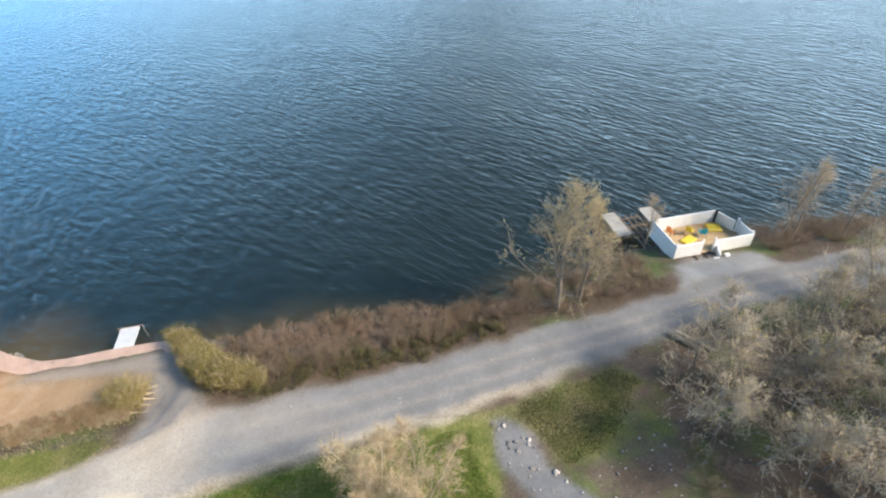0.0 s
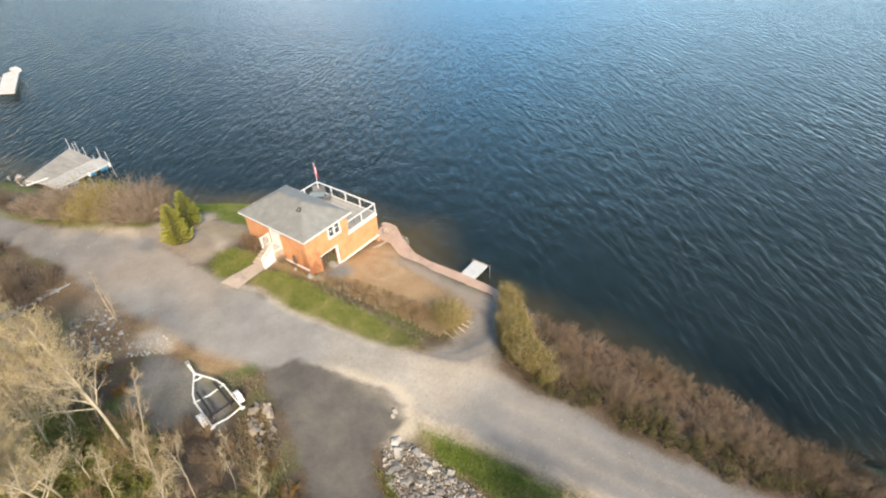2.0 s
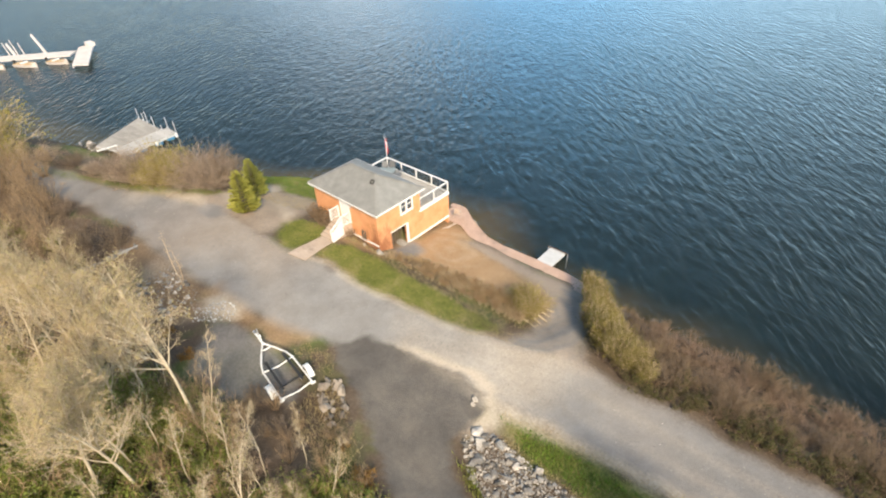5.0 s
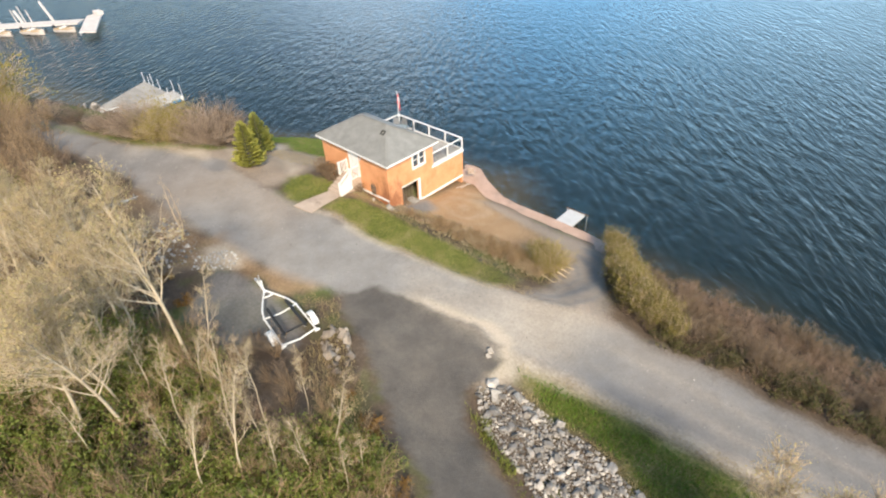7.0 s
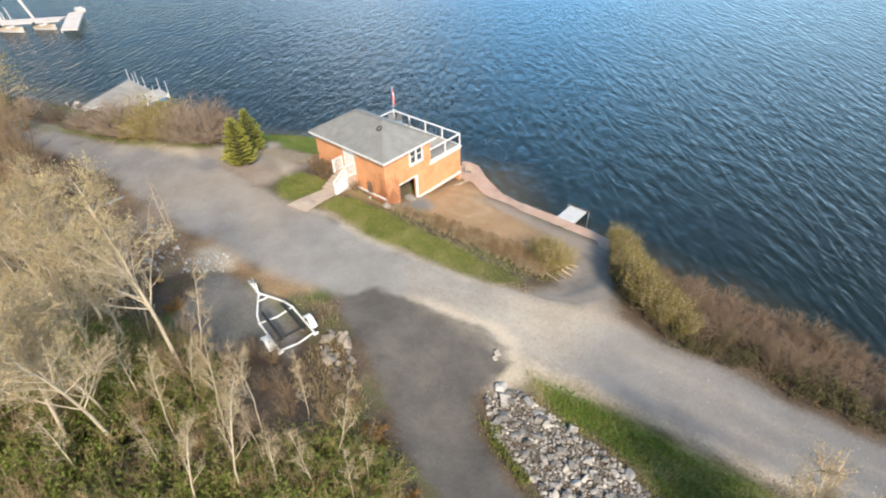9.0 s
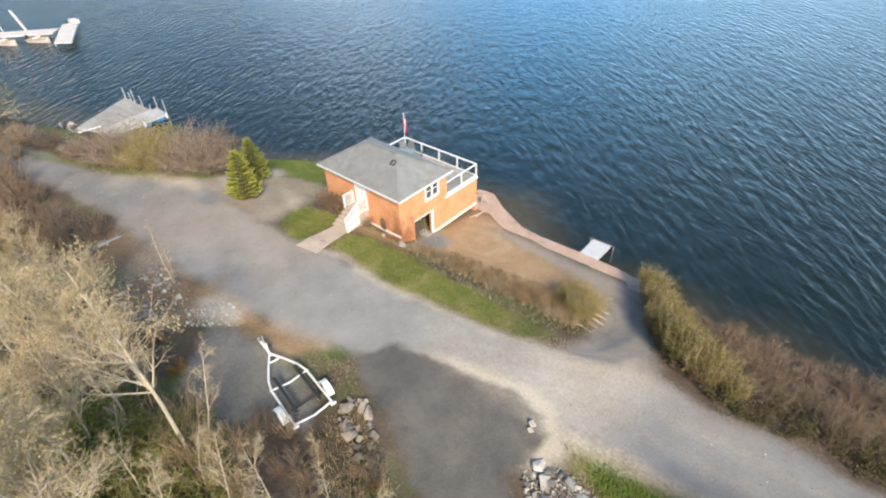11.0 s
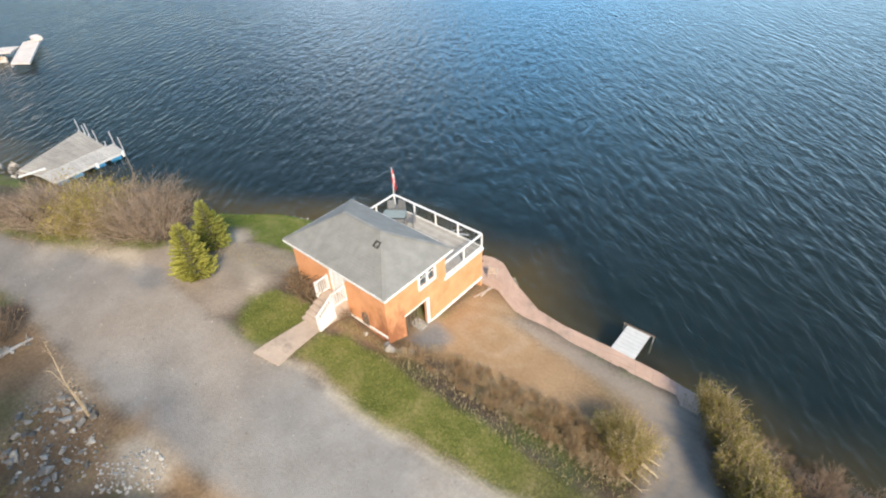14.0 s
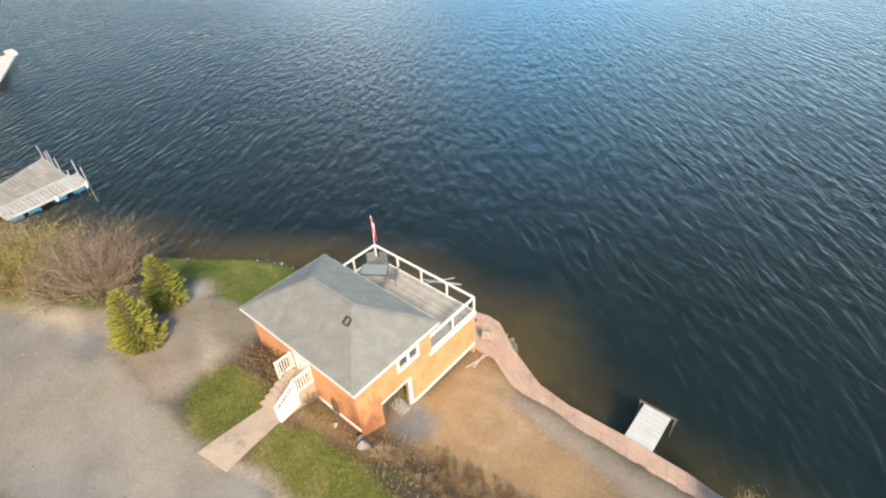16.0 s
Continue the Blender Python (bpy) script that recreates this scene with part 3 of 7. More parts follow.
LAWN_B = [(-22.8, 1.6), (-21.4, 0.6), (-19.0, 0.4), (-17.2, 2.4), (-14.4, 1.2), (-10.5, 2.5), (-8.2, 4.5), (-8.2, 8.6), (-12, 8.2), (-17.5, 6.2)]
LAWN_R = [(-36, -13.4), (-28, -9.9), (-22.7, -7.7), (-19.5, -5.9), (-17.6, -4.4), (-17.0, -2.6), (-18.6, -3.2), (-21, -5.2), (-26, -8.2), (-36, -12)]
STRIP = [(15.2, -5.7), (17.0, -5.2), (19.6, -4.85), (22, -4.7), (26, -4.35), (31, -3.95), (38, -3.1), (42.2, -2.4), (43.2, -3.8), (40.6, -6.6), (38.6, -7.8), (36.6, -8.2), (35.6, -6), (34, -4.8), (33, -6.6), (32.8, -9), (31, -9.6), (28, -9), (24, -8),
         (21, -7.0), (17.4, -6.9)]
PUDDLE = [(33.2, -4.3), (34.0, -4.3), (35.3, -6.0), (35.6, -7.6), (36.4, -9.2), (37.6, -11), (36.4, -12.6), (34.8, -11), (33.9, -8.8), (33.2, -6.6)]
SANDY = [(-5.5, -9.8), (-2.8, -10.0), (1.5, -9.6), (3.5, -8.8), (2.5, -11.0), (0.5, -11.0), (-2, -11.0), (-4.4, -11.8), (-6.5, -11.4)]
FORECOURT = [(0.0, 1.5), (0.0, 3.6), (0.9, 3.5), (1.6, 2.8), (1.5, 1.9), (0.9, 1.4)]
SLOPE = [(-16, -11.2), (-11, -10.8), (-6, -10.8), (-3.5, -12), (-4.6, -15.2), (-9, -16.4), (-14.6, -17)]
WALLFOOT = [(-3.3, -1.2), (-1.6, -1.0), (0.6, -0.7), (1.6, 0.6), (0.6, 1.3), (-0.3, 0.2), (-3.3, 0.3)]
PALE = [(-4.3, -10.3), (-2.4, -10.2), (-1.8, -11.0), (-3.2, -11.8), (-4.8, -11.4)]
APRON = [(-26, -9), (-19, -6.6), (-13, -5), (-8.4, -5), (-8.6, -1.8), (-8.4, 3.6), (-10.5, 2.2), (-14.6, 0.8), (-16, 2.3), (-17, 2.0), (-16, -1), (-18, -3.6), (-24, -7)]


def zone_weights(x, y):
    n = wave_noise(x, y, 1.1, 0.7) * 0.30 + wave_noise(x, y, 3.1, 1.9) * 0.14
    def w(poly, soft, rag=1.0):
        return smooth(-soft, soft, inside(poly, x, y) + n * rag)
    yn, yo, ys = edge_y(NORTH, x), edge_y(SOUTH, x), edge_y(SHORE, x)
    road = smooth(-0.55, 0.55, yn - y + n) * smooth(-0.55, 0.55, y - yo + n)
    out = {"gravel": np.maximum(road, np.maximum.reduce([w(TRACK, 0.6), w(LANDING, 0.6), 0.85 * w(APRON, 0.9)])), "asphalt": np.maximum(w(ASPHALT, 0.14, 1.0), 0.75 * w(PAD, 0.35, 0.9)), "sand": np.maximum.reduce([w(YARD, 0.8) * (0.45 + 0.55 * smooth(5.2, 2.6, np.hypot((x - 2.4) * 0.62, y - 4.6) + 0.8 * n)), 0.75 * w(SANDY, 0.7), 0.42 * w(SLOPE, 0.9), 0.5 * w(WALLFOOT, 0.4), 0.38 * w(APRON, 1.0)]),
           "lawn": np.maximum.reduce([w(LAWN, 0.35, 1.1) * (1 - 0.6 * smooth(7.5, 11.5, x)), w(LAWN_L, 0.3), w(LAWN_B, 0.4), 0.85 * w(LAWN_R, 0.5), w(STRIP, 0.4) * (1 - 0.45 * smooth(32, 35, x))]), "grit": np.maximum.reduce([w(PUDDLE, 0.4), road * 0.85 * smooth(15, 30, x), road * 0.7 * smooth(-9, -20, x), 0.8 * smooth(1.3, 0.5, np.hypot((x + 15.2) * 0.55, (y + 5.4) * 1.1) + n), 0.6 * smooth(1.2, 0.4, np.hypot((x + 18.6) * 0.6, y + 7.6) + n), 0.55 * w(PAD, 0.4, 0.9), w(FORECOURT, 0.5)]), "pale": np.maximum(np.maximum(w(PALE, 0.8), 0.30 * w(SLOPE, 1.0) * smooth(-0.2, 0.8, wave_noise(x, y, 0.9, 3.3))), 0.7 * smooth(0.75, 0.0, np.abs(y - yo + 0.15 + n)) * smooth(12, 15, x) * smooth(44, 34, x))}
    out["sand"] = np.maximum(out["sand"] * (1 - w(TRACK, 0.7) * 0.85) + 0.28 * w(TRACK, 0.7), road * 0.30 * smooth(-0.2, 0.9, wave_noise(x, y, 0.23, 4.0)))
    fringe = np.abs(inside(ASPHALT, x, y) + n + 0.25)
    out["pale"] = np.maximum(out["pale"], (1 - out["asphalt"]) * np.maximum(0.85 * smooth(0.8, 0.1, fringe) * smooth(-8.6, -7.0, y) * smooth(6.5, 9.5, x), 0.45 * w([(8, -5.9), (13.5, -5.5), (16, -5.0), (15.5, -3.8), (11, -4.4), (8.5, -5)], 0.6)))
    # turning circle worn into the yard
    r = np.hypot((x - 2.6) * 0.9, y - 5.0)
    out["pale"] = np.maximum(out["pale"], 0.16 * w(YARD, 0.6) * smooth(3.4, 2.0, r) * smooth(-0.3, 0.9, np.sin(r * 5.5 + 7 * n)))
    # tan wear across the road
    out["pale"] = np.maximum(out["pale"], 0.5 * road * smooth(0.15, 0.9, wave_noise(x, y, 0.31, 2.2)) * smooth(24, 14, x))
    out["pale"] = np.maximum(out["pale"], 0.45 * smooth(0.55, 0.05, np.abs(y - yn + 0.1 + 0.8 * n)) * smooth(-5, -3, x) * smooth(13, 11, x))
    out["pale"] = np.maximum(out["pale"], 0.5 * w(APRON, 0.8) * smooth(0.0, 0.8, wave_noise(x * 0.6 + y * 0.5, y * 1.3, 0.9, 1.1)))
    # wheel tracks along the road
    f = (y - yo) / np.maximum(yn - yo, 0.5) + 0.05 * n
    track = np.exp(-((f - 0.32) / 0.07) ** 2) + np.exp(-((f - 0.66) / 0.07) ** 2)
    out["pale"] = np.maximum(out["pale"], 0.16 * road * track * smooth(8, 18, x))
    out["grit"] = np.maximum(out["grit"], 0.42 * road * smooth(0.4, 1.0, wave_noise(x * 0.5 + y, y * 1.2 - x * 0.3, 0.42, 6.1)))
    turn = np.hypot(x - 11.2, y - 2.2) + 0.25 * n
    out["grit"] = np.maximum(out["grit"], 0.6 * np.maximum(road, w(TRACK, 0.5)) * smooth(1.6, 2.4, turn) * smooth(6.2, 4.6, turn) * smooth(-0.1, 0.9, np.sin(turn * 6.0)) * smooth(11.0, 12.5, x))
    out["asphalt"] = np.maximum(out["asphalt"], 0.5 * road * smooth(20, 34, x))
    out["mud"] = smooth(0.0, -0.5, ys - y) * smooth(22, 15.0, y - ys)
    # darkening painted onto the lake bottom away from shore, in place of water absorption
    out["depth_shade"] = smooth(1.5, 10.0, y - ys + 5.0 * smooth(1.0, 9.0, x) + 1.5 * wave_noise(x, y, 0.21, 3.0))
    return out


def sheet(xs, ys_):
    X, Y = np.meshgrid(xs, ys_, indexing="ij")
    n, m = X.shape
    idx = np.arange(n * m).reshape(n, m)
    F = np.stack([idx[:-1, :-1], idx[1:, :-1], idx[1:, 1:], idx[:-1, 1:]], -1).reshape(-1, 4)
    x, y = X.ravel(), Y.ravel()
    return np.stack([x, y, height(x, y)], -1), F, zone_weights(x, y)


def ground_piece(name, V, F, W, label, category):
    used, inv = np.unique(F, return_inverse=True)
    me = np_mesh(name, V[used], inv.reshape(F.shape), True)
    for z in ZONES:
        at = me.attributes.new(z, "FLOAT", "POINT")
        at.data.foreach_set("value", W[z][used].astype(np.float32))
    me.materials.append(M_GROUND)
    return tagged(new(name, me), label, category, kind="structure")


def build_ground():
    fine_x, fine_y = np.arange(-62, 78.01, 0.28), np.arange(-36, 26.01, 0.28)
    V, F, W = sheet(fine_x, fine_y)
    mid = {k: v[F].mean(1) for k, v in W.items()}
    zone = np.zeros(len(F), int)
    order = [("gravel", 1), ("sand", 2), ("lawn", 3), ("asphalt", 4), ("grit", 5)]
    for k, i in order:
        zone[mid[k] > (0.9 if k == "grit" else 0.5)] = i
    tags = {0: ("ground", "brown leaf litter and dry grass on uneven ground", "ground"), 1: ("road", "pale grey compacted gravel road beside the lake", "road"),
            2: ("yard", "orange-brown sandy yard beside the boathouse", "yard"), 3: ("lawn", "patchy spring green mown lawn", "lawn"),
            4: ("driveway", "dark grey asphalt driveway with ragged edges", "driveway"), 5: ("gravel_path", "grey crushed stone path across the grass", "path")}
    for i, (name, label, cat) in tags.items():
        if (zone == i).any():
            ground_piece(name, V, F[zone == i], W, label, cat)
    # the land goes on around the near sheet out to the horizon
    far_x = np.unique(np.concatenate([np.linspace(-2500, -62, 30), np.arange(-62, 78.01, 5.6), np.linspace(78, 2500, 30), [77.84]]))
    far_y = np.unique(np.concatenate([np.linspace(-2500, -36, 30), np.arange(-36, 26.01, 5.6), np.linspace(26, 2500, 24), [25.88]]))
    V, F, W = sheet(far_x, far_y)
    c = V[F].mean(1)
    keep = ~((c[:, 0] > -57) & (c[:, 0] < 73) & (c[:, 1] > -31) & (c[:, 1] < 21))
    V[:, 2] -= 0.25
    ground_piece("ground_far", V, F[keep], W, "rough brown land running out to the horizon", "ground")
    s = 2500.0
    me = np_mesh("water", [(-s, -s, 0), (s, -s, 0), (s, s, 0), (-s, s, 0)], [(0, 1, 2, 3)])
    me.materials.append(M_WATER)
    tagged(new("water", me), "dark blue lake water with small wind ripples", "water", kind="structure")


build_ground()


def gz(x, y):
    return float(height(np.array([x]), np.array([y]))[0])


# ---------------------------------------------------------------- boathouse
def wall_with_holes(u0, u1, z0, z1, holes, place, thick):
    """A wall slab in its own plane (u along it), cut right through by rectangular holes (u0, u1, z0, z1)."""
    us = sorted({u0, u1, *[h[0] for h in holes], *[h[1] for h in holes]})
    zs = sorted({z0, z1, *[h[2] for h in holes], *[h[3] for h in holes]})
    nu, nz = len(us), len(zs)
    vs = [place(u, o, z) for o in (0, thick) for u in us for z in zs]
    at = lambda i, j, o: o * nu * nz + i * nz + j
    solid = lambda i, j: 0 <= i < nu - 1 and 0 <= j < nz - 1 and not any(
        h[0] < (us[i] + us[i + 1]) / 2 < h[1] and h[2] < (zs[j] + zs[j + 1]) / 2 < h[3] for h in holes)
    fs = []
    for i in range(nu - 1):
        for j in range(nz - 1):
            if not solid(i, j):
                continue
            q = [(i, j), (i + 1, j), (i + 1, j + 1), (i, j + 1)]
            fs.append(tuple(at(*c, 0) for c in q))
            fs.append(tuple(at(*c, 1) for c in q[::-1]))
            for (a, b), (di, dj) in zip(zip(q, q[1:] + q[:1]), ((0, -1), (1, 0), (0, 1), (-1, 0))):
                if not solid(i + di, j + dj):
                    fs.append((at(*b, 0), at(*a, 0), at(*a, 1), at(*b, 1)))
    return Shape().add(vs, fs)


HX0, HX1, HY0, HY1, HYL = -7.66, -0.38, 0.28, 4.86, 8.26   # outer faces: house and, towards the lake, the room under the deck
DECK_Z, EAVE_Z, RIDGE_Z = 4.02, 6.06, 7.52


def build_boathouse():
    h = thing("boathouse", "orange-brown wood-sided boathouse with grey hip roof above the lake", "boathouse")
    front = lambda u, o, z: (u, HY0 + o, z)
    back = lambda u, o, z: (u, HY1 - o, z)
    lake = lambda u, o, z: (u, HYL - o, z)
    right = lambda u, o, z: (HX1 - o, u, z)
    left = lambda u, o, z: (HX0 + o, u, z)
    door = (-4.42, -3.52, DECK_Z + 0.02, 5.86)
    win = (2.78, 3.92, 4.72, 5.72)
    gar = (1.55, 3.16, 1.80, 3.56)
    # lower storey
    part("wall", wall_with_holes(HX0, HX1, 2.2, 5.95, [door], front, 0.14), M_SIDING, h)
    part("wall", wall_with_holes(HY0 + 0.14, HYL - 0.14, 1.55, 3.86, [gar], right, 0.14), M_SIDING, h)
    part("wall", wall_with_holes(HY0 + 0.14, HY1, 3.86, 5.95, [win], right, 0.14), M_SIDING, h)
    part("wall", wall_with_holes(HY0 + 0.14, HYL - 0.14, 1.2, 3.86, [], left, 0.14), M_SIDING, h)
    part("wall", wall_with_holes(HY0 + 0.14, HY1, 3.86, 5.95, [], left, 0.14), M_SIDING, h)
    part("wall", wall_with_holes(HX0, HX1, 1.0, 3.86, [], lake, 0.14), M_SIDING, h)
    part("wall", wall_with_holes(HX0 + 0.14, HX1 - 0.14, 3.86, 5.95, [(-5.6, -3.9, DECK_Z + 0.05, 5.8)], back, 0.14), M_SIDING, h)
    f = Shape()
    f.box(((HX0 + HX1) / 2, 2.6, 3.7), (7.0, 4.5, 0.2))
    part("floor_slab", f, M_TAN, h)
    part("ground_slab", Shape().box(((HX0 + HX1) / 2, 4.2, 1.55), (7.0, 7.7, 0.2)), M_CONC, h)
    # white base trim along the foot of the wall
    s = Shape()
    s.box((HX1 + 0.035, 5.75, 1.74), (0.07, 4.9, 0.16), None, 0.01)
    part("base_trim", s, M_WHITE, h, "white board along the wall foot")
    part("base_trim", Shape().box(((HX0 + HX1) / 2, HY0 - 0.03, 2.93), (7.2, 0.06, 0.14), Matrix.Rotation(radians(-1.5), 3, "Y"), 0.01), M_WHITE, h)
    part("corner_board", Shape().box((HX1 + 0.012, HY0 - 0.012, 4.2), (0.05, 0.05, 3.5), None, 0.005), M_SIDING, h)
    # roof: four slopes over a soffit, with shingle courses and ridge caps
    ex0, ex1, ey0, ey1 = -8.0, 0.0, 0.0, 5.12
    half = (ey1 - ey0) / 2
    cy = (ey0 + ey1) / 2
    ra, rb = (ex0 + half, cy), (ex1 - half, cy)
    t = 0.09
    v = [(ex0, ey0, EAVE_Z), (ex1, ey0, EAVE_Z), (ex1, ey1, EAVE_Z), (ex0, ey1, EAVE_Z), (*ra, RIDGE_Z), (*rb, RIDGE_Z)]
    v += [(x, y, z - t) for x, y, z in v]
    roof = Shape().add(v, [(0, 1, 5, 4), (1, 2, 5), (2, 3, 4, 5), (3, 0, 4), (6, 10, 11, 7), (7, 11, 8), (8, 11, 10, 9), (9, 10, 6),
                           (0, 6, 7, 1), (1, 7, 8, 2), (2, 8, 9, 3), (3, 9, 6, 0)])
    roof_ob = part("roof", roof, M_SHINGLE, h, "grey asphalt shingle hip roof")
    for a, b in ((v[0], v[4]), (v[1], v[5]), (v[2], v[5]), (v[3], v[4]), (v[4], v[5])):
        a2, b2 = Vector(a) + Vector((0, 0, 0.012)), Vector(b) + Vector((0, 0, 0.012))
        part("ridge_cap", Shape().bar(a2, b2, 0.20, 0.016), M_SHINGLE, roof_ob)
    for a, b in (((ex0, ey0), (ex1, ey0)), ((ex1, ey0), (ex1, ey1)), ((ex1, ey1), (ex0, ey1)), ((ex0, ey1), (ex0, ey0))):
        part("fascia", Shape().bar((*a, EAVE_Z - 0.075), (*b, EAVE_Z - 0.075), 0.045, 0.15), M_WHITE, h, "white eave fascia")
    part("soffit", Shape().box(((ex0 + ex1) / 2, cy, EAVE_Z - 0.135), (ex1 - ex0 - 0.1, ey1 - ey0 - 0.1, 0.02)), M_WHITE, h)
    vz = RIDGE_Z - (cy - 1.85) * (RIDGE_Z - EAVE_Z) / half
    vent = Shape()
    vm = Matrix.Rotation(math.atan2(RIDGE_Z - EAVE_Z, half), 3, "X")
    for c, sz in (((0.15, 0, 0.05), (0.05, 0.36, 0.12)), ((-0.15, 0, 0.05), (0.05, 0.36, 0.12)), ((0, 0.155, 0.05), (0.27, 0.05, 0.12)), ((0, -0.155, 0.05), (0.27, 0.05, 0.12)), ):
        vent.box(Vector((-2.3, 1.95, vz + 0.03)) + vm @ Vector(c), sz, vm, 0.008)
    part("roof_vent", vent, M_BLACK, roof_ob, "dark square roof vent")
    # window on the end wall: two sashes in a white frame
    w = part("window", Shape().bar((HX1 + 0.02, 2.66, 5.79), (HX1 + 0.02, 4.04, 5.79), 0.07, 0.14).bar((HX1 + 0.02, 2.66, 4.64), (HX1 + 0.02, 4.04, 4.64), 0.09, 0.17)
             .box((HX1 + 0.02, 2.72, 5.2), (0.07, 0.14, 1.06), None, 0.006).box((HX1 + 0.02, 3.98, 5.2), (0.07, 0.14, 1.06), None, 0.006)
             .box((HX1 + 0.02, 3.35, 5.2), (0.07, 0.16, 1.06), None, 0.006), M_WHITE, h, "white double window frame")
    for y0, y1 in ((2.78, 3.28), (3.42, 3.92)):
        p = part("pane", Shape().box((HX1 - 0.06, (y0 + y1) / 2, 5.22), (0.012, y1 - y0, 1.0)), M_GLASS, w)
        part("meeting_rail", Shape().box((HX1 - 0.04, (y0 + y1) / 2, 5.2), (0.03, y1 - y0, 0.045)), M_WHITE, w)
    part("blind", Shape().box((HX1 - 0.075, 3.67, 5.0), (0.01, 0.46, 0.5)), M_WHITE, h)
    # garage-style opening below with a white post, dark inside, a few leaning poles
    g = part("boat_door", Shape().box((HX1 + 0.02, 3.27, 2.70), (0.10, 0.22, 1.86), None, 0.01).bar((HX1 + 0.02, 1.5, 3.61), (HX1 + 0.02, 3.38, 3.61), 0.05, 0.08), M_WHITE, h, "white jamb of the open boat door")
    part("door_leaf", Shape().box((HX1 - 0.5, 1.68, 2.66), (1.0, 0.05, 1.7), None, 0.01), M_OLDWOOD, g)
    part("threshold", Shape().box((HX1 - 0.25, 2.35, 1.85), (0.9, 1.5, 0.12), None, 0.02), M_STONE, h, "grey concrete threshold slab")
    part("interior_wall", Shape().box((-3.4, 4.2, 2.6), (0.1, 7.6, 2.1)), M_OLDWOOD, h)
    for k in range(3):
        part("pole", Shape().rod((HX1 - 0.35, 2.2 + k * 0.3, 1.66), (HX1 - 0.42, 2.3 + k * 0.3, 3.3), 0.02), M_OLDWOOD, h)
    # entrance door
    d = part("door", Shape().box((-3.97, HY0 + 0.05, 4.95), (0.84, 0.06, 1.8), None, 0.01), M_WHITE, h, "white entrance door")
    for x in (-4.16, -3.78):
        for z, hh in ((4.5, 0.5), (5.3, 0.7)):
            part("door_panel", Shape().box((x, HY0 + 0.015, z), (0.28, 0.02, hh), None, 0.008), M_WHITE, d)
    part("door_knob", Shape().rod((-3.64, HY0 + 0.03, 4.95), (-3.64, HY0 - 0.05, 4.95), 0.03), M_STEEL, d)
    part("door_frame", Shape().box((-4.47, HY0 - 0.012, 4.95), (0.12, 0.06, 1.95), None, 0.006).box((-3.47, HY0 - 0.012, 4.95), (0.12, 0.06, 1.95), None, 0.006)
         .box((-3.97, HY0 - 0.012, 5.9), (0.88, 0.06, 0.1), None, 0.006), M_WHITE, h)
    part("wall_lamp", Shape().box((-3.2, HY0 - 0.05, 5.5), (0.12, 0.12, 0.24), None, 0.03), M_STEEL, h)
    # roof deck
    part("deck_frame", Shape().box(((HX0 + HX1) / 2, (HY1 + HYL) / 2 + 0.0, 3.92), (HX1 - HX0 - 0.06, HYL - HY1 - 0.02, 0.12)), M_OLDWOOD, h)
    y = HY1 + 0.08
    while y < HYL - 0.02:
        part("deck_board", board_mesh(HX1 - HX0 - 0.02, 0.135, 0.03), M_DECK, h).location = ((HX0 + HX1) / 2, y, DECK_Z - 0.015)
        y += 0.143
    for a, b in (((HX1 + 0.03, 4.72), (HX1 + 0.03, HYL + 0.06)), ((HX0 - 0.03, HYL + 0.03), (HX1 + 0.0, HYL + 0.03)), ((HX0 - 0.03, HY1), (HX0 - 0.03, HYL))):
        part("deck_fascia", Shape().bar((*a, DECK_Z - 0.07), (*b, DECK_Z - 0.07), 0.06, 0.20), M_WHITE, h, "white board round the deck edge")
    return h


_boards = {}


def board_mesh(length, width, thick):
    key = (round(length, 3), round(width, 3), round(thick, 3))
    if key not in _boards:
        _boards[key] = Shape().box((0, 0, 0), (length, width, thick), None, 0.006).mesh("board")
    return _boards[key]


def build_deck_rail():
    r = thing("deck_railing", "white wooden railing with glass panels round the roof deck", "railing")
    top, low = 5.0, DECK_Z + 0.14
    x0, x1, y0, y1 = HX0 + 0.06, HX1 - 0.05, 4.95, HYL - 0.02
    pts = [(x0, y0), (x0, y1), (x1, y1), (x1, y0 - 0.12)]
    for (ax, ay), (bx, by) in zip(pts, pts[1:]):
        a, b = Vector((ax, ay, 0)), Vector((bx, by, 0))
        n = max(2, round((b - a).length / 1.8))
        for i in range(n + 1):
            if i == n and (bx, by) != pts[-1]:
                continue
            p = a.lerp(b, i / n)
            part("post", Shape().box((p.x, p.y, (DECK_Z + top) / 2), (0.09, 0.09, top - DECK_Z), None, 0.01), M_WHITE, r)
        part("top_rail", Shape().bar((ax, ay, top), (bx, by, top), 0.13, 0.06), M_WHITE, r)
        part("bottom_rail", Shape().bar((ax, ay, low - 0.06), (bx, by, low - 0.06), 0.06, 0.07), M_WHITE, r)
        for i in range(n):
            p, q = a.lerp(b, (i + 0.05) / n), a.lerp(b, (i + 0.95) / n)
            pane = part("glass_panel", Shape().bar((p.x, p.y, (top + low) / 2), (q.x, q.y, (top + low) / 2), 0.008, top - low - 0.08), M_PANE, r)
            pane.visible_shadow = False


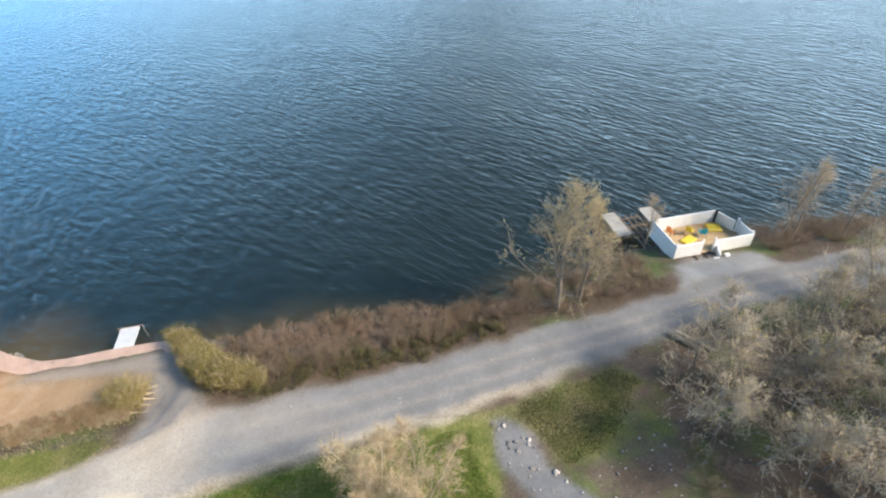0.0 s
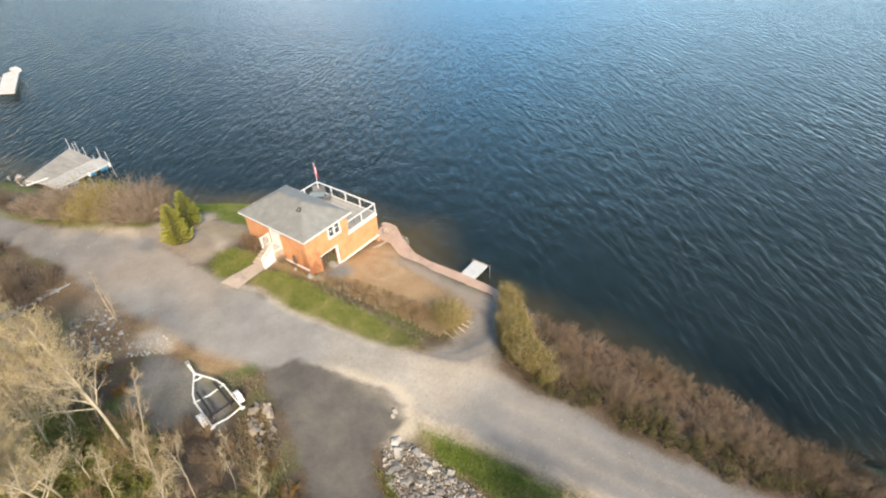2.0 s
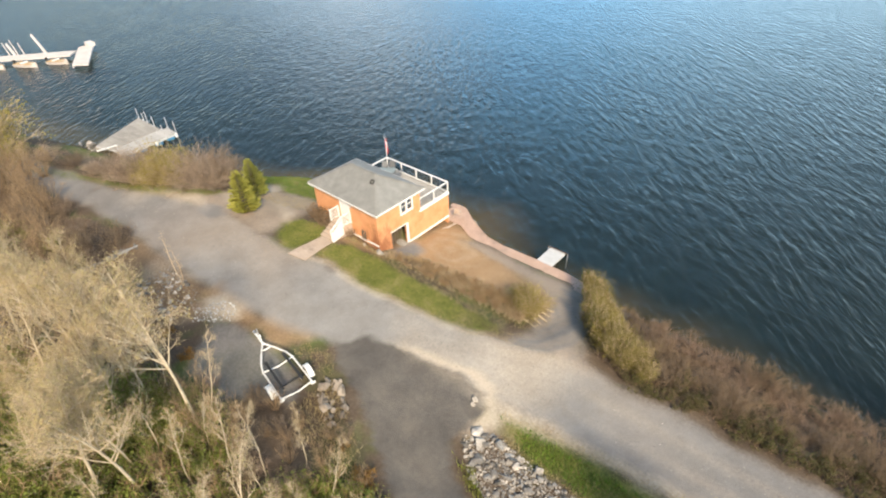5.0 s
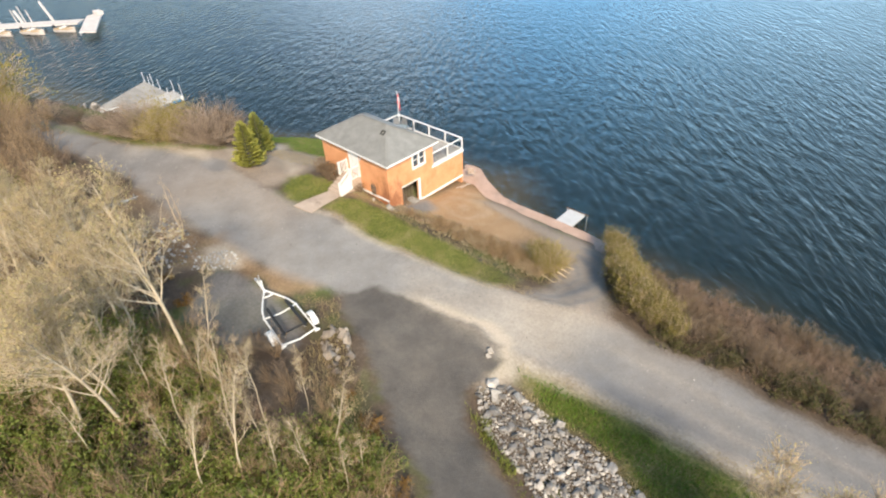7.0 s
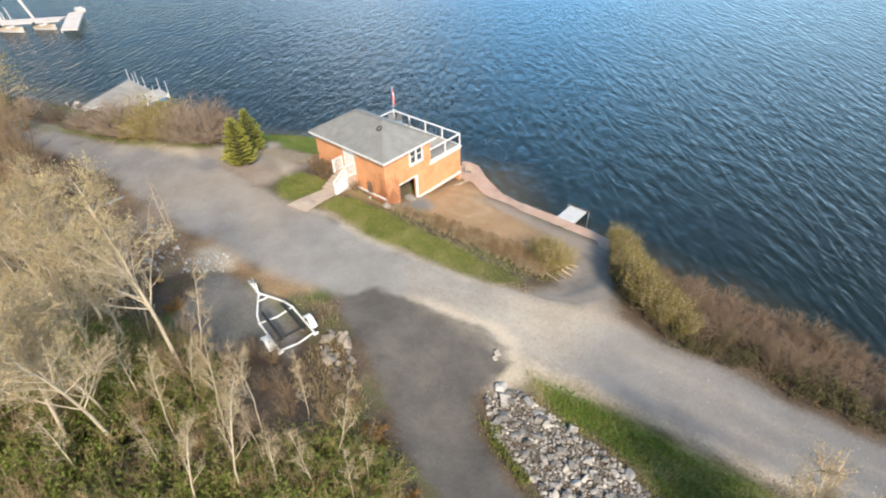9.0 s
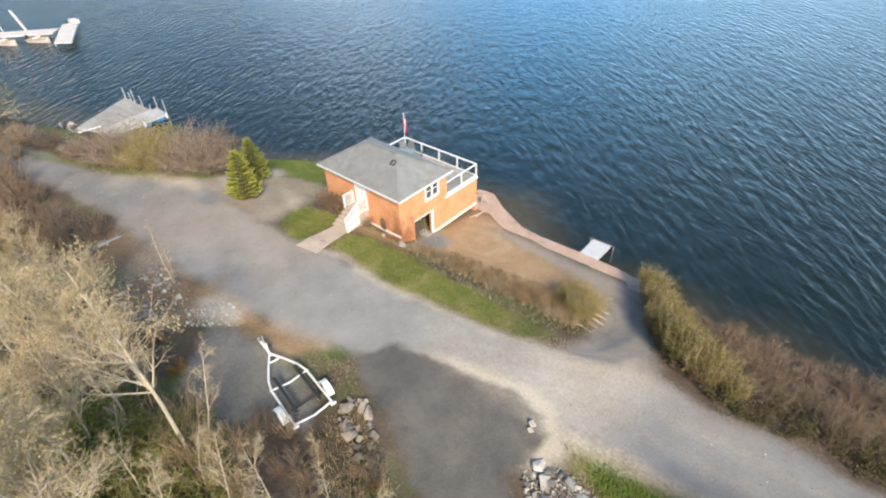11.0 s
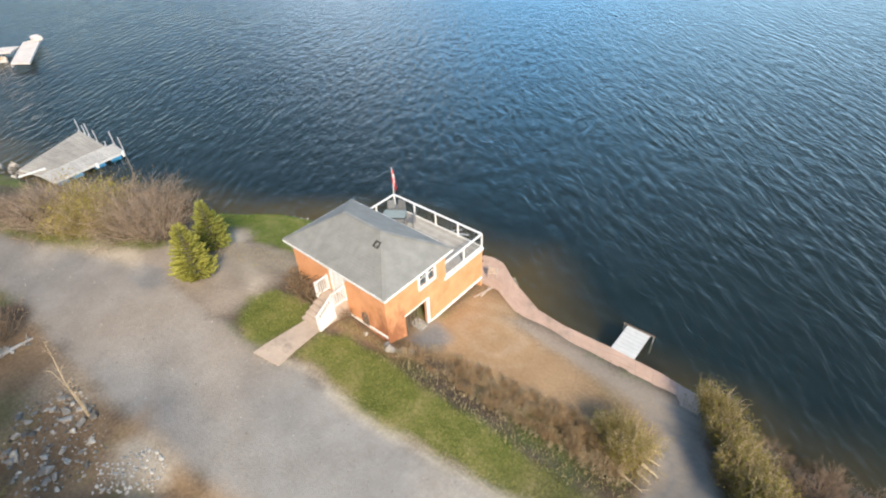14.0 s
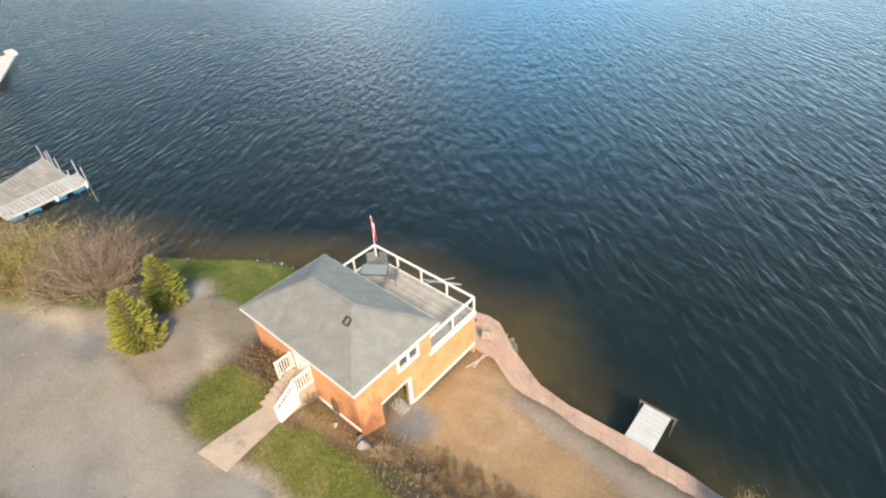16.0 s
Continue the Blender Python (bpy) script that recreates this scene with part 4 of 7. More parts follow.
def build_stairs():
    s = thing("front_stairs", "concrete entrance stairs with white balustrades", "stairs")
    x0, x1 = -4.86, -3.36
    land_y, zt, zb = -0.62, DECK_Z - 0.02, gz(-4, -1.9) - 0.02
    part("landing", Shape().box(((x0 + x1) / 2, (HY0 - 0.02 + land_y) / 2, (zt + 2.6) / 2), (x1 - x0, HY0 - 0.02 - land_y, zt - 2.6), None, 0.02), M_CONC, s)
    n = 4
    rise, run = (zt - zb) / (n + 1), 0.29
    for i in range(n):
        z = zt - rise * (i + 1)
        part("step", Shape().box(((x0 + x1) / 2, land_y - run * (i + 0.5), (z + 2.6) / 2), (x1 - x0, run, z - 2.6), None, 0.012), M_CONC, s)
    foot = land_y - run * n
    def balustrade(name, x, pts):
        b = part(name, Shape().bar((x, pts[0][0], pts[0][1] + 0.95), (x, pts[1][0], pts[1][1] + 0.95), 0.10, 0.07), M_WHITE, s, "white slatted stair railing")
        part("bottom_rail", Shape().bar((x, pts[0][0], pts[0][1] + 0.10), (x, pts[1][0], pts[1][1] + 0.10), 0.06, 0.08), M_WHITE, b)
        ln = abs(pts[1][0] - pts[0][0])
        k = max(3, int(ln / 0.125))
        for i in range(k + 1):
            f = i / k
            y, z = pts[0][0] + (pts[1][0] - pts[0][0]) * f, pts[0][1] + (pts[1][1] - pts[0][1]) * f
            big = i in (0, k)
            part("newel" if big else "baluster", Shape().box((x, y, z + 0.5), (0.10 if big else 0.045, 0.10 if big else 0.05, 1.02 if big else 0.86), None, 0.006), M_WHITE, b)
    balustrade("balustrade", x0 + 0.05, ((HY0 - 0.06, zt), (land_y + 0.05, zt)))
    balustrade("balustrade", x1 - 0.05, ((HY0 - 0.06, zt), (land_y, zt)))
    balustrade("stair_rail", x1 - 0.05, ((land_y - 0.06, zt - 0.05), (foot + 0.05, zb + 0.05)))
    cheek = Shape()
    y0, y1, z0, z1 = land_y - 0.02, foot + 0.02, zt + 0.72, zb + 0.72
    xs = (x1 + 0.005, x1 + 0.035)
    cheek.add([(x, y, z) for x in xs for y, z in ((y0, zt - 0.6), (y1, zb - 0.05), (y1, z1), (y0, z0))], [(0, 1, 2, 3), (7, 6, 5, 4), (0, 4, 5, 1), (1, 5, 6, 2), (2, 6, 7, 3), (3, 7, 4, 0)])
    part("side_panel", cheek, M_WHITE, s, "white boarded stair side")


def build_path():
    p = thing("front_path", "tan concrete slab path from road to stairs", "path", kind="structure")
    a0, a1, b0, b1 = Vector((-4.62, -1.62)), Vector((-3.42, -1.72)), Vector((-4.72, -4.85)), Vector((-3.05, -4.55))
    n = 4
    for i in range(n):
        q = [a0.lerp(b0, (i + 0.002) / n), a1.lerp(b1, (i + 0.002) / n), a1.lerp(b1, (i + 0.998) / n), a0.lerp(b0, (i + 0.998) / n)]
        s = Shape()
        z = [gz(v.x, v.y) + 0.05 for v in q]
        top = [(v.x, v.y, h) for v, h in zip(q, z)]
        bot = [(v.x, v.y, h - 0.2) for v, h in zip(q, z)]
        s.add(bot + top, [(3, 2, 1, 0), (4, 5, 6, 7), (0, 1, 5, 4), (1, 2, 6, 5), (2, 3, 7, 6), (3, 0, 4, 7)])
        part("slab", s, M_CONC, p)


PROM_OUT = [(-2.0, 10.7), (-1.3, 10.85), (-0.5, 10.8), (1.2, 9.65), (3.6, 8.5), (5.3, 8.32), (8.2, 8.45), (11.0, 8.45), (13.3, 8.2)]
PROM_IN = [(-2.0, 8.3), (-1.3, 8.3), (0.7, 8.45), (2.4, 7.6), (3.6, 7.15), (5.9, 7.15), (8.9, 7.1), (11.5, 7.1), (13.3, 7.1)]


def build_promenade():
    z = 1.12
    pr = thing("promenade", "pinkish paver walkway on a lakeside retaining wall", "walkway", kind="structure")
    s = Shape()
    n = len(PROM_OUT)
    for i in range(n - 1):
        o0, o1, i1, i0 = PROM_OUT[i], PROM_OUT[i + 1], PROM_IN[i + 1], PROM_IN[i]
        q = [o0, o1, i1, i0]
        s.add([(x, y, -1.2) for x, y in q] + [(x, y, z - 0.03) for x, y in q], [(0, 1, 2, 3), (7, 6, 5, 4), (4, 5, 1, 0), (5, 6, 2, 1), (6, 7, 3, 2), (7, 4, 0, 3)])
    part("retaining_wall", s, M_PAVER, pr)
    # pavers in courses across the walk
    random.seed(4)
    for i in range(n - 1):
        o0, o1, i0, i1 = (Vector(v) for v in (PROM_OUT[i], PROM_OUT[i + 1], PROM_IN[i], PROM_IN[i + 1]))
        length = ((o1 - o0).length + (i1 - i0).length) / 2
        across = ((o0 - i0).length + (o1 - i1).length) / 2
        cols, rows = max(1, round(length / 0.42)), max(2, round(across / 0.42))
        for c in range(cols):
            for r in range(rows):
                def pt(u, w):
                    return o0.lerp(o1, u).lerp(i0.lerp(i1, u), w)
                g = 0.007
                cs = [pt((c + a) / cols + (g / length if not a else -g / length), (r + b) / rows + (g / across if not b else -g / across)) for a, b in ((0, 0), (1, 0), (1, 1), (0, 1))]
                h = z + random.uniform(-0.006, 0.006)
                PAVERS.append(([(v.x, v.y) for v in cs], h))
    return pr


PAVERS = []
build_boathouse()
build_deck_rail()
build_stairs()
build_path()
promenade = build_promenade()
for outline, h in PAVERS:
    s = Shape().prism(outline[::-1], 1.06, h)
    part("paver", s, M_PAVER, promenade)


# ---------------------------------------------------------------- docks
def build_small_dock():
    d = thing("small_dock", "short pale aluminium dock off the promenade", "dock")
    x0, x1, y0, y1, z = 8.05, 9.4, 8.55, 11.2, 0.45
    n = 9
    for i in range(n):
        w = (y1 - y0) / n
        part("plank", board_mesh(x1 - x0, w - 0.012, 0.05), M_PALEDOCK, d).location = ((x0 + x1) / 2, y0 + w * (i + 0.5), z)
    for x in (x0 + 0.05, x1 - 0.05):
        part("side_beam", Shape().bar((x, y0, z - 0.10), (x, y1, z - 0.10), 0.06, 0.16), M_PALEDOCK, d)
    part("end_beam", Shape().bar((x0 - 0.28, y1 + 0.04, z + 0.03), (x1 + 0.28, y1 + 0.04, z + 0.03), 0.10, 0.07), M_OLDWOOD, d)
    for x in (x0 - 0.2, x1 + 0.2):
        part("post", Shape().rod((x, y1 + 0.04, -1.5), (x, y1 + 0.04, z + 0.06), 0.03), M_STEEL, d)


def build_float_dock():
    d = thing("floating_dock", "weathered grey plank floating dock with steel poles", "dock")
    z = 0.45
    # shore left, shore right, lake right, lake left of each section; two long ones and a paler one that reaches further out
    main = [Vector(v) for v in ((-44.4, -4.9), (-41.45, -4.05), (-42.65, 2.15), (-48.9, 2.05))]
    strip = [Vector(v) for v in ((-41.3, -4.05), (-38.9, -3.75), (-39.85, 2.85), (-42.55, 2.95))]
    mid0, mid1 = main[0].lerp(main[1], 0.5), main[3].lerp(main[2], 0.5)
    sections = [([main[0], mid0, mid1, main[3]], M_DOCK, z), ([mid0, main[1], main[2], mid1], M_DOCK, z + 0.015), (strip, M_PALEPLANK, z + 0.03)]
    for (p0, p1, q1, q0), mat, top in sections:
        n = 20
        for i in range(n):
            f0, f1 = i / n + 0.003, (i + 1) / n - 0.003
            cs = [p0.lerp(q0, f0).lerp(p1.lerp(q1, f0), 0.01), p0.lerp(q0, f0).lerp(p1.lerp(q1, f0), 0.99), p0.lerp(q0, f1).lerp(p1.lerp(q1, f1), 0.99), p0.lerp(q0, f1).lerp(p1.lerp(q1, f1), 0.01)]
            part("plank", Shape().prism([(v.x, v.y) for v in cs], top - 0.05, top), mat, d)
        for p, q in ((p0, p1), (p1, q1), (q1, q0), (q0, p0)):
            part("edge_beam", Shape().bar((p.x, p.y, top - 0.14), (q.x, q.y, top - 0.14), 0.09, 0.17), M_PALEDOCK, d)
    for f in (0.10, 0.30, 0.62, 0.86):
        p = strip[1].lerp(strip[2], f)
        part("float", Shape().box((p.x - 0.12, p.y, 0.08), (0.5, 1.0, 0.34), None, 0.06), M_BLUE, d, "blue plastic float drum")
    for f in (0.58, 0.97):
        p = strip[1].lerp(strip[2], f)
        part("fender_post", Shape().box((p.x + 0.12, p.y, z - 0.16), (0.16, 0.22, 0.5), None, 0.04), M_WHITE, d)
    for x, y, up in ((-48.8, 2.1, 1.25), (-47.6, 2.2, 0.9), (-46.6, 2.25, 1.35), (-44.5, 2.2, 1.2), (-42.75, 2.35, 0.45), (-42.45, 3.0, 1.3), (-40.0, 2.9, 1.45)):
        part("pole", Shape().rod((x, y, -2), (x - 0.05, y, z + up), 0.05), M_STEEL, d)
        part("pole_bracket", Shape().box((x, y - 0.08, z - 0.02), (0.2, 0.14, 0.2), None, 0.02), M_STEEL, d)
    part("ramp_board", Shape().bar((-42.35, -5.5, z + 0.12), (-42.25, -3.3, z + 0.08), 0.34, 0.06), M_WHITE, d, "white-painted ramp plank")
    s = thing("dock_stones", "dark stones at the shore end of the dock", "stones", kind="stuff")
    random.seed(3)
    for k in range(14):
        r = random.uniform(0.3, 0.8)
        stone = part("stone", rock_mesh(k % 6), M_STONE, s)
        stone.matrix_basis = pose(-45.4 + random.uniform(-2, 2), -5.3 + random.uniform(-0.6, 0.6), 0.05, *[random.uniform(0, 360) for _ in range(3)]) @ Matrix.Diagonal((r, r * 1.2, r * 0.7, 1))


_rocks = {}


def rock_mesh(k, mat=None):
    """An angular broken stone about one metre across: the hull of a few scattered corners."""
    key = (k, mat.name if mat else "")
    if key not in _rocks:
        bm = bmesh.new()
        rr = random.Random(50 + k)
        for i in range(13):
            v = Vector((rr.uniform(-1, 1), rr.uniform(-1, 1), rr.uniform(-1, 1)))
            v = v / max(abs(v.x), abs(v.y), abs(v.z)) * rr.uniform(0.75, 1.0)
            bm.verts.new((v.x * 0.52, v.y * 0.46, v.z * 0.34))
        hull = bmesh.ops.convex_hull(bm, input=bm.verts[:])
        bmesh.ops.delete(bm, geom=list({v for v in hull["geom_interior"] + hull["geom_unused"] if isinstance(v, bmesh.types.BMVert)}), context="VERTS")
        bmesh.ops.triangulate(bm, faces=bm.faces[:])
        me = bpy.data.meshes.new("rock")
        bm.to_mesh(me)
        bm.free()
        me.materials.append(mat or M_STONE)
        _rocks[key] = me
    return _rocks[key]


def build_pier():
    p = thing("pier", "white-topped T-shaped pier far along the shore", "pier")
    z = 0.85
    def slab(name, pts, mat, zz=z, th=0.22):
        part(name, Shape().prism(pts, zz - th, zz), mat, p)
    base, tip = Vector((-99.0, -5.5)), Vector((-88.2, 7.6))
    along = (tip - base).normalized()
    side = Vector((along.y, -along.x))
    n = 8
    for i in range(n):
        a, b = base.lerp(tip, (i + 0.01) / n), base.lerp(tip, (i + 0.99) / n)
        slab("walkway_panel", [tuple(a + side * 1.5), tuple(b + side * 1.5), tuple(b - side * 1.5), tuple(a - side * 1.5)], M_PIER)
    slab("head_platform", [(-91.4, 9.6), (-80.6, 4.9), (-78.4, 6.6), (-91.8, 12.4)], M_PIER, z + 0.02)
    part("head_skirt", Shape().bar((-91.4, 9.55, 0.5), (-80.6, 4.85, 0.5), 0.1, 0.6), M_PIER, p)
    part("mooring_rail", Shape().box((-90.6, 11.4, z + 0.35), (2.0, 1.2, 0.6), None, 0.05), M_PIER, p)
    for f, lean, up in ((0.08, -0.4, 1.8), (0.20, -0.5, 2.4), (0.36, -0.5, 2.2), (0.44, -0.5, 2.6), (0.50, -0.4, 2.0)):
        q = base.lerp(tip, f) - side * 1.4
        part("mast", Shape().rod((q.x, q.y, -1), (q.x + lean, q.y + lean * 0.8, z + up), 0.10, 0.07), M_PIER, p)
    for f, dx, dy, up in ((0.40, -0.6, -0.4, 2.0), (0.70, -1.0, -0.7, 3.2)):
        q = base.lerp(tip, f) - side * 1.3
        part("ramp_arm", Shape().bar((q.x, q.y, z), (q.x + dx, q.y + dy, z + up), 0.4, 0.2), M_PIER, p, "white raised ramp arm")
    for f in (0.15, 0.5, 0.85):
        for s_ in (-1, 1):
            q = base.lerp(tip, f) + side * s_
            part("pile", Shape().rod((q.x, q.y, -3), (q.x, q.y, z - 0.1), 0.14), M_OLDWOOD, p)


def build_boat(x, y, turn, length, name, label):
    b = thing(name, label, "boat", at=pose(x, y, 0.0, 0, 0, turn))
    n, vs, fs = 9, [], []
    for i in range(n):
        t = i / (n - 1)
        w = 0.9 * (1 - 0.85 * max(0, t - 0.45) ** 1.6 / 0.55 ** 1.6) * length / 4.5
        zt = 0.55 + 0.25 * t * t
        xx = (t - 0.5) * length
        vs += [(xx, -w, zt), (xx, -w * 0.75, 0.05), (xx, 0, -0.15), (xx, w * 0.75, 0.05), (xx, w, zt)]
    for i in range(n - 1):
        for j in range(4):
            fs.append((i * 5 + j, i * 5 + j + 1, i * 5 + j + 6, i * 5 + j + 5))
    fs.append((0, 1, 2, 3, 4))
    hull = Shape().add(vs, fs)
    part("hull", hull, M_PIER, b)
    part("cover", Shape().prism([(-length * 0.45, -0.75), (length * 0.2, -0.75), (length * 0.42, -0.25), (length * 0.42, 0.25), (length * 0.2, 0.75), (-length * 0.45, 0.75)], 0.5, 0.64), M_TAN, b)
    part("seat", Shape().box((-0.3, 0, 0.72), (0.5, 1.3, 0.2), None, 0.05), M_WHITE, b)
    part("outboard", Shape().box((-length / 2 - 0.2, 0, 0.7), (0.35, 0.4, 0.8), None, 0.08), M_BLACK, b)


build_small_dock()
build_float_dock()
build_pier()
build_boat(-86.6, 4.4, 35, 3.6, "motor_boat", "white open motor boat moored at the pier")
build_boat(-89.6, 0.4, 30, 4.2, "motor_boat", "white covered boat moored near the shore end")
build_boat(-93.0, -3.4, 25, 4.2, "rowing_boat", "white small boat by the pier root")


# ---------------------------------------------------------------- plants
def tube_mesh(name, segs, sides):
    """Tapered tubes from rows of start, end, start radius, end radius."""
    s = np.array(segs, float)
    a, b, r0, r1 = s[:, :3], s[:, 3:6], s[:, 6], s[:, 7]
    d = b - a
    d /= np.maximum(np.linalg.norm(d, axis=1, keepdims=True), 1e-6)
    ref = np.where(np.abs(d[:, 2:3]) < 0.9, [[0, 0, 1.0]], [[1.0, 0, 0]])
    u = np.cross(d, ref)
    u /= np.linalg.norm(u, axis=1, keepdims=True)
    w = np.cross(d, u)
    ang = np.arange(sides) * 2 * np.pi / sides
    ring = u[:, None] * np.cos(ang)[None, :, None] + w[:, None] * np.sin(ang)[None, :, None]
    lower, upper = a[:, None] + ring * r0[:, None, None], b[:, None] + ring * r1[:, None, None]
    # a segment that goes on from the one before shares its ring
    joined = np.zeros(len(s), bool)
    joined[1:] = np.abs(a[1:] - b[:-1]).max(1) < 1e-6
    count = np.where(joined, 1, 2) * sides
    start = np.concatenate([[0], np.cumsum(count)[:-1]])
    V = np.concatenate([np.concatenate([upper[k]] if joined[k] else [lower[k], upper[k]]) for k in range(len(s))])
    i = np.arange(sides)
    top = (start + count - sides)[:, None]
    bot = (top - sides)
    F = np.stack([bot + i, bot + (i + 1) % sides, top + (i + 1) % sides, top + i], -1).reshape(-1, 4)
    return np_mesh(name, V, F, True)


def leaf_mesh(name, pts, size, seed, long=1.0, up=0.0):
    """Small leaves, each a bent quad, at the given points."""
    rng = np.random.default_rng(seed)
    p = np.asarray(pts, float)
    n = len(p)
    a = rng.normal(size=(n, 3)) + [0, 0, up]
    a /= np.linalg.norm(a, axis=1, keepdims=True)
    b = np.cross(a, rng.normal(size=(n, 3)))
    b /= np.maximum(np.linalg.norm(b, axis=1, keepdims=True), 1e-6)
    sz = (size * rng.uniform(0.6, 1.4, n))[:, None]
    c = np.cross(a, b) * sz * 0.2
    V = np.stack([p, p + (a * long * 0.5 + b * 0.5) * sz + c, p + a * long * sz, p + (a * long * 0.5 - b * 0.5) * sz + c], 1).reshape(-1, 3)
    F = np.arange(4 * n).reshape(-1, 4)
    return np_mesh(name, V, F)


def bough(rng, start, way, length, r, steps, droop, wander):
    """A bending row of segments."""
    segs, p, d = [], np.array(start, float), np.array(way, float)
    for i in range(steps):
        d = d + rng.normal(size=3) * wander + [0, 0, droop]
        d /= np.linalg.norm(d)
        q = p + d * length / steps
        segs.append((*p, *q, r * (1 - i / steps * 0.8), r * (1 - (i + 1) / steps * 0.8)))
        p = q
    return segs


def along(segs, f):
    k = min(int(f * len(segs)), len(segs) - 1)
    s = segs[k]
    t = f * len(segs) - k
    a, b = np.array(s[:3]), np.array(s[3:6])
    return a + (b - a) * t, (b - a) / max(np.linalg.norm(b - a), 1e-6), s[6] + (s[7] - s[6]) * t


def turned(rng, d, angle):
    """A way that leaves d by an angle, to a random side."""
    x = np.cross(d, rng.normal(size=3))
    x /= max(np.linalg.norm(x), 1e-6)
    return d * math.cos(angle) + x * math.sin(angle)


def grow(seed, height, limbs, first, limb_len, sub, twigs, stems=1, lean=0.05, girth=0.0088, flare=0.75, twig_len=0.5, wander=0.13, thick=0.45, twig_r=0.0065):
    rng = np.random.default_rng(seed)
    trunk, mid, fine, tips = [], [], [], []
    for s in range(stems):
        w = np.array([rng.normal() * lean, rng.normal() * lean, 1.0])
        if stems > 1:
            w += [math.cos(s * 6.283 / stems) * 0.22, math.sin(s * 6.283 / stems) * 0.22, 0]
        t = bough(rng, (rng.normal() * 0.08 * (stems > 1), rng.normal() * 0.08 * (stems > 1), -0.25), w / np.linalg.norm(w), height * rng.uniform(0.85, 1.02), height * girth, 9, 0.01, 0.05)
        trunk += t
        for k in range(limbs):
            f = first + (1 - first) * (k + rng.uniform(0, 1)) / limbs
            p, d, r = along(t, min(f, 0.985))
            L = limb_len * height * (1.15 - f) * rng.uniform(0.7, 1.2)
            lim = bough(rng, p, turned(rng, d, rng.uniform(0.55, 0.95) * flare), L, max(r * thick, 0.013), 4, 0.09, wander)
            mid += lim
            for j in range(sub):
                p2, d2, r2 = along(lim, rng.uniform(0.25, 1.0))
                sb = bough(rng, p2, turned(rng, d2, rng.uniform(0.4, 1.0)), L * rng.uniform(0.28, 0.55), max(r2 * 0.6, 0.009), 3, 0.06, wander * 1.4)
                mid += sb
                for q in range(twigs):
                    p3, d3, r3 = along(sb, rng.uniform(0.15, 1.0))
                    tw = bough(rng, p3, turned(rng, d3, rng.uniform(0.3, 0.9)), twig_len * rng.uniform(0.5, 1.2), twig_r, 2, 0.05, 0.2)
                    fine += tw
                    tips += [np.array(x[3:6]) for x in tw]
    return trunk, mid, fine, tips


def build_tree(name, label, category, group, bark, twig, leaf, seed, leaves=1.0, leaf_size=0.06, **shape):
    trunk, mid, fine, tips = grow(seed, **shape)
    t = thing(name, label, category, group)
    part("trunk", tube_mesh("trunk", trunk, 7), bark, t)
    part("branchwork", tube_mesh("branchwork", mid, 4), bark, t)
    part("crown", tube_mesh("crown", fine, 3), twig, t)
    if leaf:
        rng = np.random.default_rng(seed + 5)
        tips = np.array(tips)
        k = int(len(tips) * leaves)
        pts = tips[rng.integers(0, len(tips), k)] + rng.normal(size=(k, 3)) * 0.05
        part("foliage", leaf_mesh("foliage", pts, leaf_size, seed + 9, 1.4), leaf, t)
    return t


def build_shrub(name, label, group, twig, leaf, seed, height=2.0, stems=34, spread=0.6, side=5, leaves=400, leaf_size=0.07, upright=1.0, wander=0.10):
    rng = np.random.default_rng(seed)
    thick, fine, pts = [], [], []
    for k in range(stems):
        a, rr = rng.uniform(0, 6.283), rng.uniform(0, 1) ** 0.6
        base = (math.cos(a) * rr * spread * 0.35, math.sin(a) * rr * spread * 0.35, -0.1)
        w = np.array([math.cos(a) * rr * spread, math.sin(a) * rr * spread, upright])
        L = height * rng.uniform(0.7, 1.1) * (1.05 - 0.25 * rr)
        st = bough(rng, base, w / np.linalg.norm(w), L, 0.018, 4, 0.0, wander)
        thick += st
        for j in range(side):
            p, d, r = along(st, rng.uniform(0.3, 1.0))
            tw = bough(rng, p, turned(rng, d, rng.uniform(0.3, 0.9)), height * rng.uniform(0.12, 0.3), 0.009, 2, 0.03, 0.2)
            fine += tw
            pts += [np.array(tw[0][3:6]), np.array(tw[1][3:6])]
    t = thing(name, label, "shrub", group)
    tagged(part("stem_clump", tube_mesh("stem_clump", thick, 3), twig, t), kind="stuff")
    part("crown", tube_mesh("crown", fine, 3), twig, t)
    if leaf and leaves:
        pts = np.array(pts)
        q = pts[rng.integers(0, len(pts), leaves)] + rng.normal(size=(leaves, 3)) * 0.06 * height
        q[:, 2] = np.maximum(q[:, 2], 0.05)
        part("foliage", leaf_mesh("foliage", q, leaf_size, seed + 3, 1.5), leaf, t)
    return t


